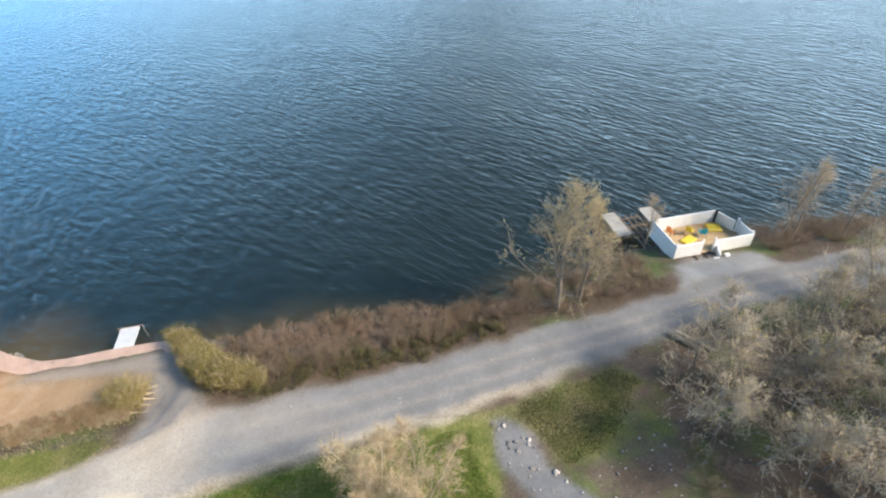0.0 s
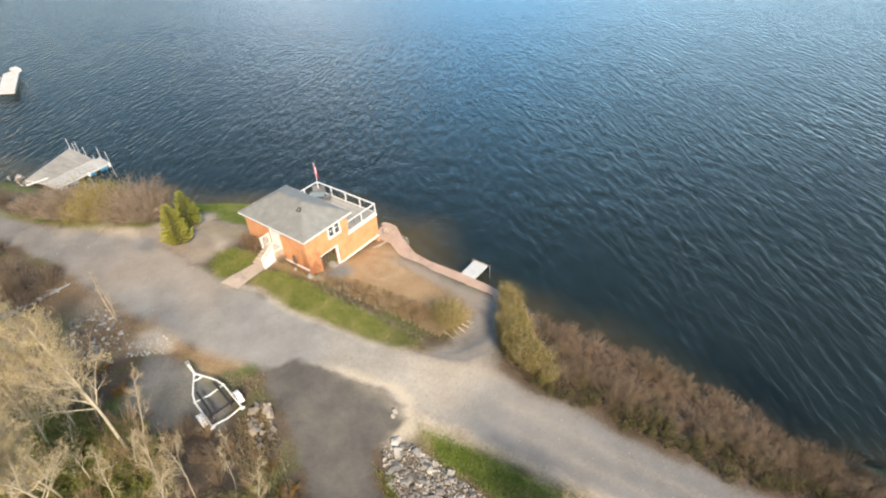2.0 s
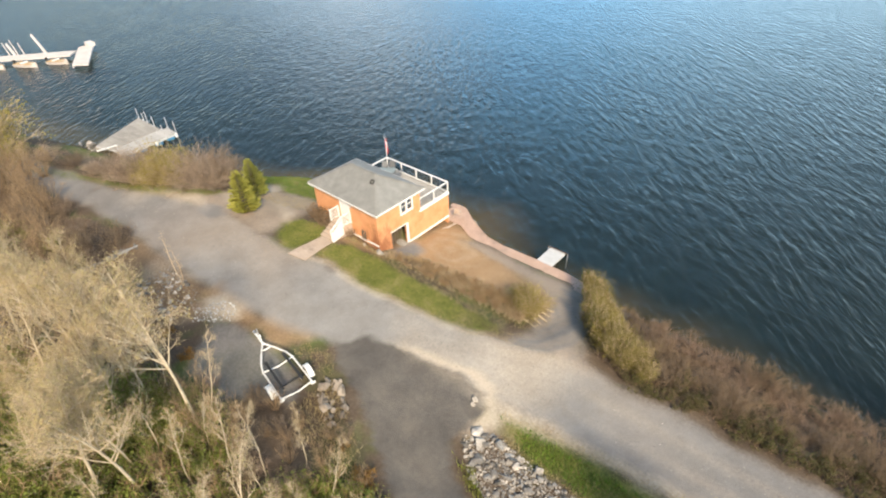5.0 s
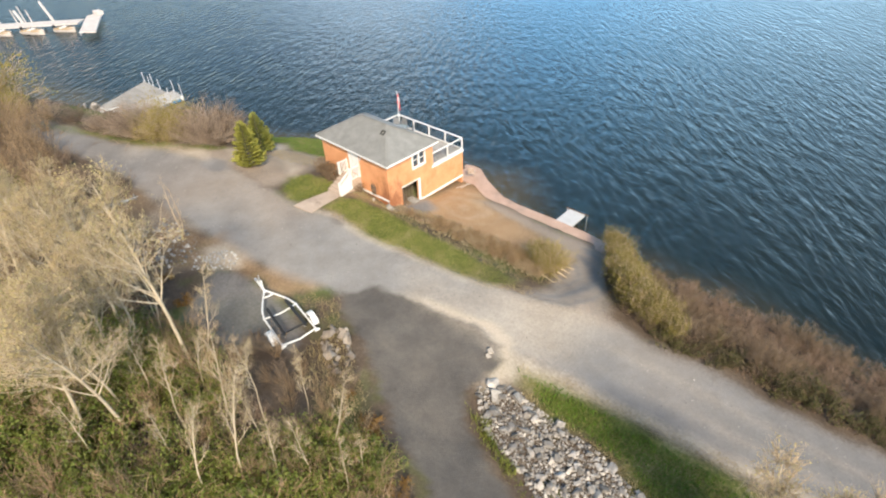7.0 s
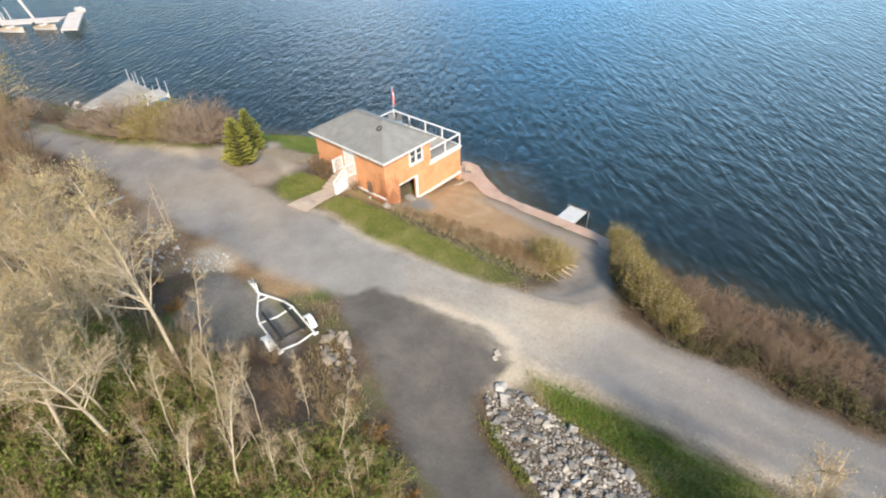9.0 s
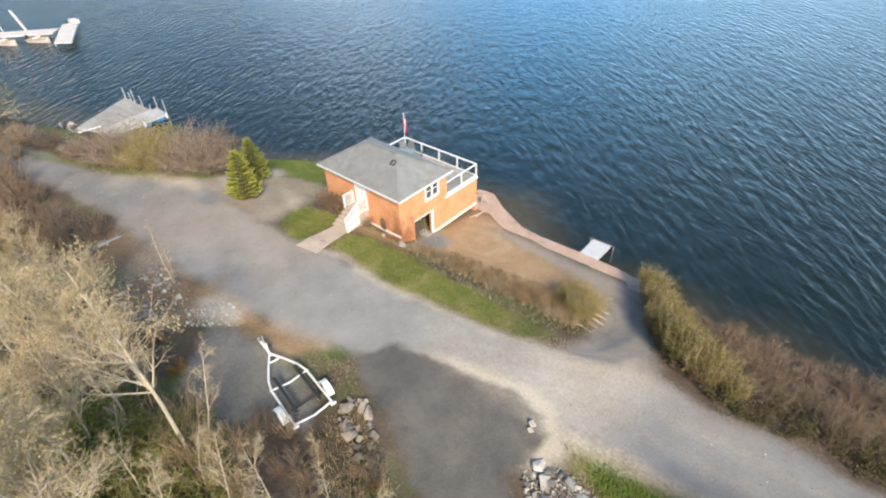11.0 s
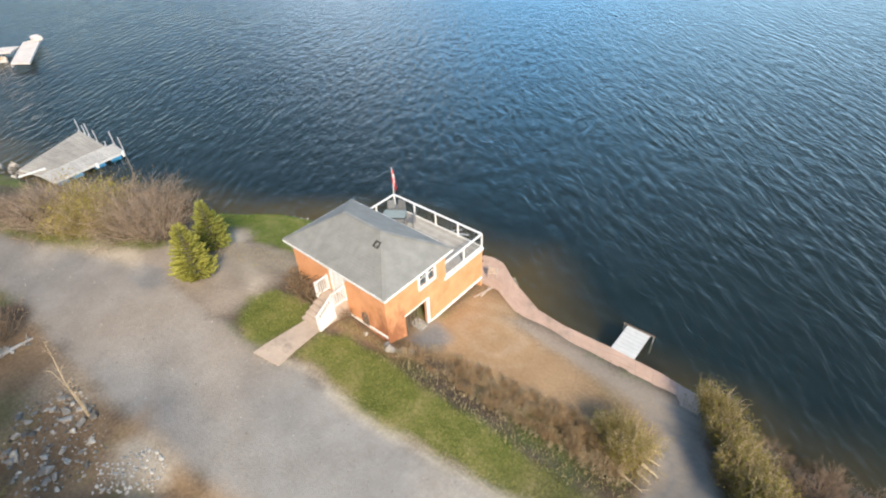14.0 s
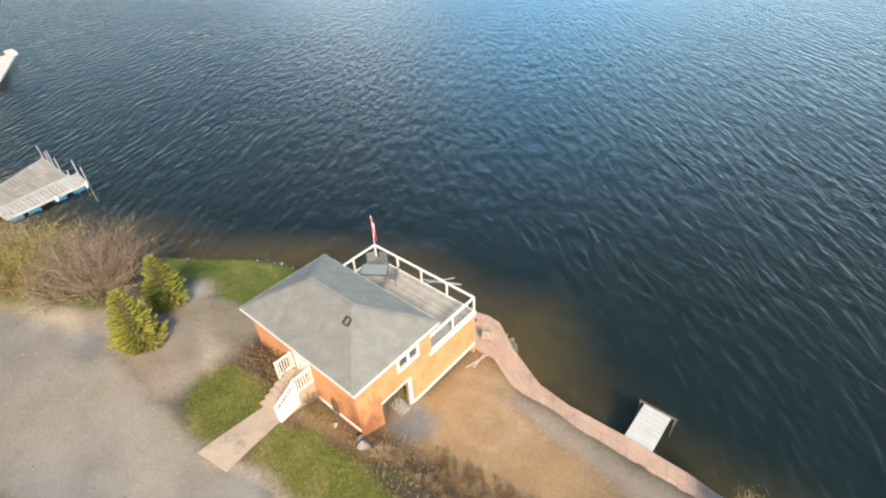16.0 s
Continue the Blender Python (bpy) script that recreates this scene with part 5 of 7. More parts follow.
def build_spruce(seed, height, label, needles):
    """Whorls of boughs that shorten upwards, each hung with sprays of needles that point outwards."""
    rng = np.random.default_rng(seed)
    t = thing("spruce", label, "tree", "spruces by the boathouse")
    part("trunk", tube_mesh("trunk", bough(rng, (0, 0, -0.2), (0, 0, 1), height + 0.2, 0.07, 6, 0, 0.008), 7), M_BARK, t)
    segs, base, tip, wide = [], [], [], []
    z = 0.12
    while z < height - 0.18:
        f = 1 - z / height
        R = (height * 0.335 * f ** 0.75 + 0.08) * min(1.0, 0.80 + 0.5 * z)
        n = int(9 + 15 * f)
        phase = rng.uniform(0, 6.283)
        for k in range(n):
            a = phase + 6.283 * (k + rng.uniform(-0.3, 0.3)) / n
            L = R * rng.uniform(0.72, 1.18)
            b = bough(rng, (0, 0, z + rng.uniform(-0.05, 0.05)), (math.cos(a), math.sin(a), 0.10 + 0.5 * (1 - f)), L, 0.012, 3, 0.06, 0.03)
            segs += b
            out, side = np.array([math.cos(a), math.sin(a), 0]), np.array([-math.sin(a), math.cos(a), 0])
            for q in range(int(16 + 90 * L)):
                g = rng.uniform(0.1, 1.0) ** 0.6
                p, d, r = along(b, min(g, 0.999))
                w = rng.choice((-1, 1)) * rng.uniform(0.2, 1.0)
                way = d + side * w * 0.9 + [0, 0, rng.normal() * 0.15 + 0.05]
                way /= np.linalg.norm(way)
                ln = rng.uniform(0.10, 0.20) * (0.7 + 0.5 * f)
                base.append(p + side * w * 0.16 * L * (1.1 - g))
                tip.append(base[-1] + way * ln)
                wide.append(rng.uniform(0.016, 0.03))
        z += 0.17 + 0.13 * f
    for k in range(60):
        p = np.array([rng.normal() * 0.015, rng.normal() * 0.015, height - rng.uniform(0, 0.55)])
        a = rng.uniform(0, 6.283)
        base.append(p)
        tip.append(p + np.array([math.cos(a) * 0.07, math.sin(a) * 0.07, 0.12]))
        wide.append(0.018)
    part("branchwork", tube_mesh("branchwork", segs, 3), M_BARK, t)
    A, B, W = np.array(base), np.array(tip), np.array(wide)[:, None]
    u = np.cross(B - A, rng.normal(size=A.shape))
    u /= np.maximum(np.linalg.norm(u, axis=1, keepdims=True), 1e-6)
    V = np.stack([A, A + (B - A) * 0.45 + u * W, B, A + (B - A) * 0.45 - u * W], 1).reshape(-1, 3)
    part("foliage", np_mesh("foliage", V, np.arange(len(V)).reshape(-1, 4)), needles, t)
    return t


def spot(ob, x, y, size=1.0, turn=0.0, squash=1.0, first=False, tilt=0.0):
    m = pose(x, y, gz(x, y), tilt, 0, 0) @ pose(0, 0, 0, 0, 0, turn) @ Matrix.Diagonal((size, size, size * squash, 1))
    if first:
        ob.matrix_basis = m
        return ob
    return copy_thing(ob, m)


def plant(kinds, places, tilt=0.0):
    """Sets each kind at its first place and copies of it at the rest: rows of kind, x, y, size."""
    used, rng = set(), random.Random(11)
    for k, x, y, size in places:
        turn = rng.uniform(0, 360)
        spot(kinds[k], x, y, size, turn, rng.uniform(0.9, 1.1), k not in used, tilt)
        used.add(k)


def scatter(poly, step, seed, jitter=0.45):
    """Loose points over a polygon, about a step apart."""
    rng = np.random.default_rng(seed)
    p = np.array(poly, float)
    X, Y = np.meshgrid(np.arange(p[:, 0].min(), p[:, 0].max(), step), np.arange(p[:, 1].min(), p[:, 1].max(), step), indexing="ij")
    x = X.ravel() + rng.uniform(-jitter, jitter, X.size) * step
    y = Y.ravel() + rng.uniform(-jitter, jitter, X.size) * step
    ok = inside(poly, x, y) > 0
    return list(zip(x[ok].tolist(), y[ok].tolist()))


def build_plants():
    rng = random.Random(2)
    G = "pale birches on the slope"
    label = "leafless pale-barked birch with yellow catkins and fine twigs"
    birch = [build_tree("birch", label, "tree", G, M_BIRCH, M_TWIG, M_BUD, 100 + k, 0.9, 0.045, height=10.0, limbs=26, first=0.36, limb_len=0.42, sub=9, twigs=7, lean=0.04, girth=0.0095, twig_len=0.5, wander=0.06, thick=0.6, flare=1.0, twig_r=0.008) for k in range(3)]
    young = [build_tree("young_birch", "slender young leafless birch with thin pale trunk", "tree", "young birches on the slope", M_BIRCH, M_TWIG, M_BUD, 130 + k, 0.35, 0.045, height=8.0, limbs=13, first=0.40, limb_len=0.30, sub=5, twigs=6, lean=0.08, girth=0.0075, twig_len=0.4, wander=0.07, thick=0.55, flare=0.9) for k in range(3)]
    plant(birch + young, [(0, 4.1, -16.5, 1.02), (1, -0.9, -17.8, 0.94), (2, 6.4, -19.9, 0.84), (1, 5.3, -21.1, 0.95), (2, 3.6, -20.8, 0.84), (0, -4.4, -17.8, 0.76), (2, -3.4, -20.6, 0.85),
                          (1, 0.4, -21.0, 0.8), (0, -8.0, -20.6, 0.85), (2, -7.0, -17.8, 0.7), (0, 1.6, -19.0, 0.7), (1, -5.8, -23.0, 0.9), (2, 1.0, -17.6, 0.78), (1, 2.6, -19.8, 0.82), (0, -2.4, -18.8, 0.8), (2, 5.0, -19.6, 0.7), (0, -6.0, -19.4, 0.8),
                          (3, 7.6, -18.3, 0.68), (4, 11.5, -18.0, 0.78), (5, 4.4, -15.8, 0.66), (3, 12.4, -17.0, 0.83), (4, 9.5, -15.9, 0.8), (5, 12.7, -14.8, 0.86), (4, 7.4, -15.4, 0.55), (3, 10.4, -14.4, 0.6),
                          (5, 14.6, -15.6, 0.6), (4, 6.0, -16.8, 0.6), (3, 9.0, -19.4, 0.7), (5, -9.4, -18.0, 0.8), (4, -7.4, -16.2, 0.7), (3, -2.6, -16.4, 0.7), (4, 1.2, -16.6, 0.62), (5, 10.6, -16.6, 0.62), (3, 8.4, -13.4, 0.45), (5, 2.4, -18.4, 0.75), (4, -0.6, -16.2, 0.7), (3, 5.0, -18.6, 0.8), (4, 8.2, -16.8, 0.75), (5, 13.4, -16.2, 0.7), (3, 14.2, -14.6, 0.55), (4, 11.0, -19.2, 0.8), (5, -1.8, -19.4, 0.85), (3, 7.0, -21.4, 0.85), (4, 2.0, -22.4, 0.9)], -5.0)
    # brushy saplings that fill the slope between the birches
    sap = [build_shrub("sapling", "thin brown leafless sapling clump on the slope", "saplings on the slope", (M_SAPLING, M_TWIGB, M_SAPLING)[k], M_DRY, 145 + k, 3.2, 26, 0.5, 8, 120, 0.05) for k in range(3)]
    rows = []
    for x, y in scatter([(5.6, -12.6), (8.6, -12.2), (11.6, -13.0), (14.6, -14.0), (17, -15.6), (14, -21), (4, -25), (-8, -24), (-13, -18), (-10, -15.6), (-4, -15.4), (1, -15.8), (4, -14.4)], 1.4, 16):
        if y < -17.0 and rng.random() < 0.4:
            continue
        near = smooth(-12.0, -17.0, y)
        rows.append((rng.randrange(3), x, y, 0.42 + 0.46 * float(near) * rng.uniform(0.5, 1.3)))
    for x, y in scatter([(-16.5, -13.6), (-24, -14.0), (-34, -15.4), (-46, -19), (-44, -25), (-28, -22.5), (-15, -20), (-13, -17)], 2.2, 18):
        rows.append((rng.randrange(3), x, y, rng.uniform(0.8, 1.3) + 0.5 * float(smooth(-20, -34, x))))
    for x, y, s in ((-25, -14.2, 1.3), (-27.5, -13.8, 1.4), (-30, -14.4, 1.5), (-32, -14.2, 1.5), (-34.5, -14.8, 1.6), (-29, -16.0, 1.5), (-37, -15.6, 1.6), (-23, -15.6, 1.3)):
        rows.append((rng.randrange(3), x, y, s))
    for k in range(9):
        rows.append((rng.randrange(3), -33 - 1.9 * k, -12.6 - 0.5 * k + rng.uniform(-0.5, 0.5), rng.uniform(0.9, 1.3)))
    plant(sap, rows)
    # the two pale trees at the foot of the grass strip
    G = "pale trees by the grass strip"
    pale = [build_tree("pale_tree", "bushy pale-twigged tree with opening yellow buds beside the grass strip", "tree", G, M_BIRCH, M_TWIG, M_BUD, 160 + k, 0.55, 0.036, height=8.0, limbs=19, first=0.10, limb_len=0.32, sub=7, twigs=8, stems=3, lean=0.03, flare=0.6, twig_len=0.5, twig_r=0.0085, wander=0.09) for k in range(2)]
    plant(pale, [(0, 26.4, -8.0, 1.02), (1, 28.6, -8.6, 0.86), (1, 27.4, -9.6, 0.9)])
    # the budding trees on the shore
    shore = [build_tree("shore_tree", "budding tree with yellow-green young leaves on the lake bank", "tree", "trees on the lake bank", M_BARK, M_TWIG, M_BUD, 170 + k, 0.9, 0.06, height=11.0, limbs=26, first=0.2, limb_len=0.48, sub=7, twigs=8, lean=0.05, girth=0.014, twig_len=0.75) for k in range(2)]
    plant(shore, [(0, 40.6, 3.6, 1.0), (1, 42.4, 3.9, 0.82)])
    bare = [build_tree("bare_tree", "thin bare grey tree at the water's edge", "tree", "bare trees on the bank", M_BARK, M_TWIG, M_BUD, 180 + k, 0.08, 0.06, height=7.0, limbs=18, first=0.25, limb_len=0.42, sub=6, twigs=6, lean=0.05, girth=0.013, twig_len=0.7) for k in range(2)]
    plant(bare, [(0, 62.0, 7.4, 1.25), (1, 62.8, 7.0, 1.0), (1, 51.0, 9.6, 0.75), (1, 66.5, 6.0, 0.9), (0, 44.6, 5.4, 0.6)])
    # tangled wood above the road
    wood = [build_tree("thicket_tree", "tangled leafless grey-brown tree in the roadside thicket", "tree", "roadside thicket trees", M_BARK, M_GREYTWIG, M_BUD, 190 + k, 0.22, 0.06, height=5.6, limbs=12, first=0.2, limb_len=0.55, sub=8, twigs=8, twig_r=0.011, stems=1, lean=0.22, girth=0.014, flare=1.45, twig_len=0.6, wander=0.3) for k in range(3)]
    area = [(44.5, -4.2), (50, -2.2), (58, -0.8), (68, -1.5), (72, -8), (66, -16), (52, -16), (46, -14), (42.5, -11)]
    plant(wood, [(i % 3, x, y, rng.uniform(0.85, 1.2) - 0.22 * (y > -4.0)) for i, (x, y) in enumerate(scatter(area, 2.4, 5))])
    # brown brush
    brown = [build_shrub("brown_shrub", "dense leafless brown brush with reddish tips", "brown brush along the shore", (M_TWIGP, M_TWIGB, M_PINK)[k], M_DRY, 200 + k, 1.75, 46, 1.0, 7, 420, 0.045, wander=0.2) for k in range(3)]
    rows = []
    for x, y in scatter([(20.3, 2.8), (18.6, 5.4), (18.4, 7.6), (20, 8.2), (24.5, 7.9), (29, 7.7), (34, 6.9), (38, 6.2), (38, 4.0), (32, 2.6), (26, 2.0), (20.6, 1.8)], 0.78, 6):
        lake_side = y > 4.3 + 0.02 * (x - 20) and x < 33
        rows.append((2 if lake_side and rng.random() < 0.75 else rng.randrange(2), x, y, rng.uniform(0.38, 0.95)))
    for x, y in scatter([(15.2, 6.6), (17.6, 4.6), (19.0, 5.6), (18.8, 8.0), (15.4, 8.3)], 0.8, 61):
        rows.append((rng.randrange(3), x, y, rng.uniform(0.35, 0.65)))
    for x, y in scatter([(37, 3.6), (38, 7.4), (43, 8.4), (50, 8.8), (50.8, 5.6), (46, 3.8), (42, 3.0)], 1.2, 7):
        rows.append((rng.randrange(3), x, y, rng.uniform(0.7, 1.0)))
    for x, y in scatter([(59.6, 5.4), (60.4, 9.4), (66, 9.2), (75, 8.6), (75, 5.4), (66, 4.8)], 1.45, 8):
        rows.append((rng.randrange(3), x, y, rng.uniform(0.7, 1.1)))
    for x, y in scatter(area, 2.7, 9):
        rows.append((rng.randrange(3), x, y, rng.uniform(0.6, 1.0)))
    for x, y in scatter([(-15.5, -12.5), (-24, -13.5), (-34, -14.5), (-42, -17), (-40, -22), (-26, -21), (-13, -19), (-12, -16)], 2.1, 10):
        rows.append((rng.randrange(3), x, y, rng.uniform(0.9, 1.7)))
    for x, y in scatter([(4.6, -13.2), (8.4, -11.8), (11.6, -12.6), (14.6, -13.5), (18, -15), (20, -17.5), (16, -21), (4, -24), (-4, -23), (-8, -16), (-2, -15.8)], 2.2, 12):
        rows.append((rng.randrange(3), x, y, rng.uniform(0.45, 0.95)))
    for x, y in ((14.4, 5.4), (14.9, 4.5), (15.5, 3.5), (16.0, 2.6), (16.6, 1.9), (17.3, 1.5), (18.1, 1.2), (19.0, 1.0), (15.2, 4.0), (16.9, 2.4), (17.9, 1.9)):
        rows.append((rng.randrange(3), x, y, rng.uniform(0.5, 0.7)))
    plant(brown, rows)
    # thorny shrubs by the floating dock
    dock = [build_shrub("bank_shrub", "rounded leafless pinkish-brown shrub on the bank", "shrubs by the floating dock", (M_PINKGREY, M_TWIGP)[k], M_DRY, 220 + k, 2.8, 100, 1.15, 12, 260, 0.05, wander=0.22) for k in range(2)]
    rows = [(k % 2, x, y, z) for k, (x, y, z) in enumerate(((-19.4, -2.7, 1.2), (-20.4, -1.6, 1.25), (-20.2, -3.5, 1.1), (-21.2, -2.4, 1.3), (-25.6, -7.0, 1.0), (-27.2, -7.6, 0.95), (-26.2, -5.6, 1.0), (-27.8, -6.2, 0.9),
            (-30.2, -8.8, 0.5), (-33.6, -9.6, 0.55), (-36.8, -11.0, 0.6)))]
    plant(dock, rows)
    # yellow-green willows
    will = [build_shrub("willow_shrub", "upright yellow-green budding willow shrub", "willow hedge by the driveway", M_TWIG, M_WILLOW, 230 + k, 2.0, 100, 0.40, 8, 2400, 0.055) for k in range(2)]
    rows = [(rng.randrange(2), x + rng.uniform(-0.2, 0.2), y + rng.uniform(-0.2, 0.2), s) for x, y, s in
            ((13.8, 7.5, 1.0), (14.2, 6.7, 1.0), (14.6, 6.0, 0.98), (15.1, 5.3, 1.0), (15.4, 4.3, 1.0), (15.9, 3.5, 1.02), (16.5, 2.8, 1.05), (17.1, 2.2, 1.05), (17.9, 1.7, 1.0), (18.8, 1.4, 0.9), (19.7, 1.3, 0.8), (15.8, 5.0, 0.9), (16.5, 4.0, 0.95), (17.3, 3.1, 0.95), (18.2, 2.4, 0.9), (19.2, 2.0, 0.8),
             (11.4, 2.0, 0.8), (10.6, 2.9, 0.7))]
    plant(will, rows)
    gold = [build_shrub("golden_willow", "rounded willow bush with golden yellow buds", "golden willows along the bank", M_TWIG, M_GOLD, 236 + k, 2.5, 90, 0.95, 9, 3600, 0.05, wander=0.2) for k in range(2)]
    plant(gold, [(k % 2, x, y, z) for k, (x, y, z) in enumerate(((-23.2, -5.7, 1.2), (-6.2, -15.7, 0.5), (11.8, 2.5, 0.62), (12.1, 3.2, 0.52), (11.2, 2.9, 0.56), (-22.5, -4.4, 1.35), (-23.7, -4.7, 1.3), (-39, -13.2, 1.7), (-42, -14.6, 2.2), (-45.5, -16.0, 2.4), (-37, -15.4, 1.6), (-48, -15.5, 2.2)))])
    # hedge between lawn and yard: fuzzy upright stems, lower towards the house
    hedge = [build_shrub("hedge_shrub", "brown leafless hedge bush with upright woody stems", "hedge between lawn and yard", (M_SAPLING, M_TWIG, M_STEM)[k], M_HEDGE, 240 + k, 1.9, (70, 70, 26)[k], (0.75, 0.75, 0.35)[k], (8, 8, 3)[k], (420, 420, 60)[k], 0.045, wander=0.14) for k in range(3)]
    rows = []
    for k in range(34):
        f = k / 33
        x, y = 0.9 + 10.9 * f, -0.2 + 0.95 * f
        rows.append((rng.randrange(2), x + rng.uniform(-0.15, 0.15), y + 0.45 + rng.uniform(-0.2, 0.2), 0.36 + 0.66 * f + rng.uniform(-0.06, 0.06)))
        rows.append((2, x + rng.uniform(-0.2, 0.2), y + rng.uniform(-0.12, 0.12), 0.34 + 0.42 * f))
        if f > 0.2:
            rows.append((rng.randrange(2), x + rng.uniform(-0.2, 0.2), y + rng.uniform(1.1, 1.6), 0.46 + 0.62 * f))
        if f > 0.15:
            rows.append((rng.randrange(2), x + rng.uniform(-0.2, 0.2), y + rng.uniform(1.8, 2.4), 0.34 + 0.5 * f))
    plant(hedge, rows)
    # low green undergrowth
    low = [build_shrub("green_bush", "low leafy green bush on the slope", "green undergrowth", M_SAPLING, M_LEAF, 250 + k, 0.95, 40, 1.2, 7, 2300, 0.034, wander=0.2) for k in range(2)]
    rows = [(rng.randrange(2), x, y, rng.uniform(0.75, 1.35) + 0.3 * (y < -18.0)) for x, y in scatter([(9, -14.8), (13.5, -13.8), (17, -14.8), (19, -17), (14, -20), (10, -23), (4, -25), (-6, -24.4), (-9, -21.5), (-5, -19.6), (-1, -18.4), (3, -16.8), (6.6, -15.4)], 0.95, 14) if (wave_noise(x, y, 0.7, 5.0) > 0.05 and (y < -17.0 or x > 11.5)) or (y < -21.0 and x > -4)]
    dull = [build_shrub("verge_bush", "low olive-brown brush at the road edge", "olive brush along the road", M_TWIGB, M_OLIVE, 255 + k, 0.95, 34, 1.1, 6, 700, 0.06) for k in range(2)]
    plant(dull, [(rng.randrange(2), x, y, rng.uniform(0.6, 1.1)) for x, y in scatter([(19.6, 0.45), (24, 0.6), (30, 1.0), (36, 1.9), (36, 3.6), (28, 2.8), (21, 2.4)], 0.85, 15)])
    rows += [(rng.randrange(2), x, y, rng.uniform(0.7, 1.2)) for x, y in ((-19.6, -16.0), (-23, -17.5), (-12.6, -18.5), (53.5, -13.8), (55, -13), (54, -15))]
    plant(low, rows)
    rust = [build_shrub("rusty_bush", "low bush of rust-brown dead leaves by the asphalt", "rusty bushes by the asphalt", M_TWIGB, M_RUST, 258, 0.9, 34, 1.0, 6, 900, 0.06)]
    plant(rust, [(0, x, y, s) for x, y, s in ((12.6, -12.9, 0.7), (13.2, -13.2, 0.8), (15.6, -14.0, 0.9), (16.4, -14.4, 0.8), (-1.0, -14.6, 0.9), (-3.6, -14.4, 0.8), (10.8, -12.5, 0.5))])
    # house-side scrub
    scrub = [build_shrub("wall_shrub", "scraggly brown shrub against the house wall", "shrubs along the boathouse", M_TWIGB, M_DRY, 260, 1.1, 30, 0.6, 5, 200, 0.06)]
    plant(scrub, [(0, -6.2, -0.4, 1.35), (0, -5.5, -0.4, 1.1), (0, -6.9, -0.4, 1.1), (0, -3.0, -0.3, 0.55), (0, -7.3, -0.2, 0.9), (0, -7.9, 0.6, 0.7)])
    spot(build_spruce(300, 3.7, "bushy yellow-green spruce with a pointed leader", M_NEEDLE), -12.5, -3.5, 1.0, 0, 1, True)
    spot(build_spruce(301, 3.5, "slimmer dark green spruce behind its neighbour", M_NEEDLE_D), -15.4, -0.9, 1.0, 0, 1, True)


build_plants()


# ---------------------------------------------------------------- things on the deck and the walk
def build_patio_table(x, y, z, turn):
    t = thing("patio_table", "rectangular glass-topped metal patio table on the deck", "table", at=pose(x, y, z, 0, 0, turn))
    part("tabletop", Shape().box((0, 0, 0.72), (1.45, 0.92, 0.02), None, 0.008), M_GLASST, t, "greenish glass tabletop")
    part("rim", Shape().bar((-0.73, -0.46, 0.715), (0.73, -0.46, 0.715), 0.04, 0.04).bar((-0.73, 0.46, 0.715), (0.73, 0.46, 0.715), 0.04, 0.04)
         .bar((-0.73, -0.44, 0.715), (-0.73, 0.44, 0.715), 0.04, 0.04).bar((0.73, -0.44, 0.715), (0.73, 0.44, 0.715), 0.04, 0.04), M_DARKMETAL, t)
    for sx in (-1, 1):
        for sy in (-1, 1):
            part("leg", Shape().rod((sx * 0.62, sy * 0.38, 0), (sx * 0.66, sy * 0.42, 0.7), 0.022), M_DARKMETAL, t)


def build_chair(name, label, group, frame_mat, seat_mat, at):
    c = thing(name, label, "chair", group, at=at)
    part("seat", Shape().box((0, 0, 0.42), (0.5, 0.48, 0.05), None, 0.015), seat_mat, c)
    part("backrest", Shape().box((0, 0.26, 0.72), (0.5, 0.05, 0.55), Matrix.Rotation(radians(-12), 3, "X"), 0.015), seat_mat, c)
    for sx in (-1, 1):
        part("armrest", Shape().bar((sx * 0.28, -0.22, 0.63), (sx * 0.28, 0.26, 0.63), 0.06, 0.035), frame_mat, c)
        for sy in (-0.22, 0.22):
            part("leg", Shape().rod((sx * 0.27, sy, 0), (sx * 0.27, sy, 0.63), 0.02), frame_mat, c)
    return c


M_GLASST = surface("frosted_table_glass", (0.20, 0.24, 0.235), (0.27, 0.31, 0.30), 0.35, 4, 40, 0.0)
M_DARKMETAL = surface("dark_metal", (0.03, 0.03, 0.032), (0.08, 0.08, 0.08), 0.5, 8, 40, 0.05, metal=0.5)
M_GREYMETAL = surface("grey_metal", (0.16, 0.165, 0.17), (0.27, 0.275, 0.28), 0.5, 8, 40, 0.05, metal=0.4)
M_ADIR = surface("bleached_chair_planks", (0.36, 0.28, 0.22), (0.58, 0.48, 0.40), 0.8, 4, 25, 0.2)

build_patio_table(-6.25, 6.9, DECK_Z, 35)
GROUP = "grey metal chairs round the patio table"
first = build_chair("patio_chair", "grey metal mesh patio chair on the deck", GROUP, M_GREYMETAL, M_GREYMETAL, pose(-5.35, 6.3, DECK_Z, 0, 0, -120))
for x, y, a in ((-5.9, 6.05, 200), (-5.3, 7.35, -60), (-7.0, 7.45, 60), (-6.6, 7.75, 20)):
    copy_thing(first, pose(x, y, DECK_Z, 0, 0, a))


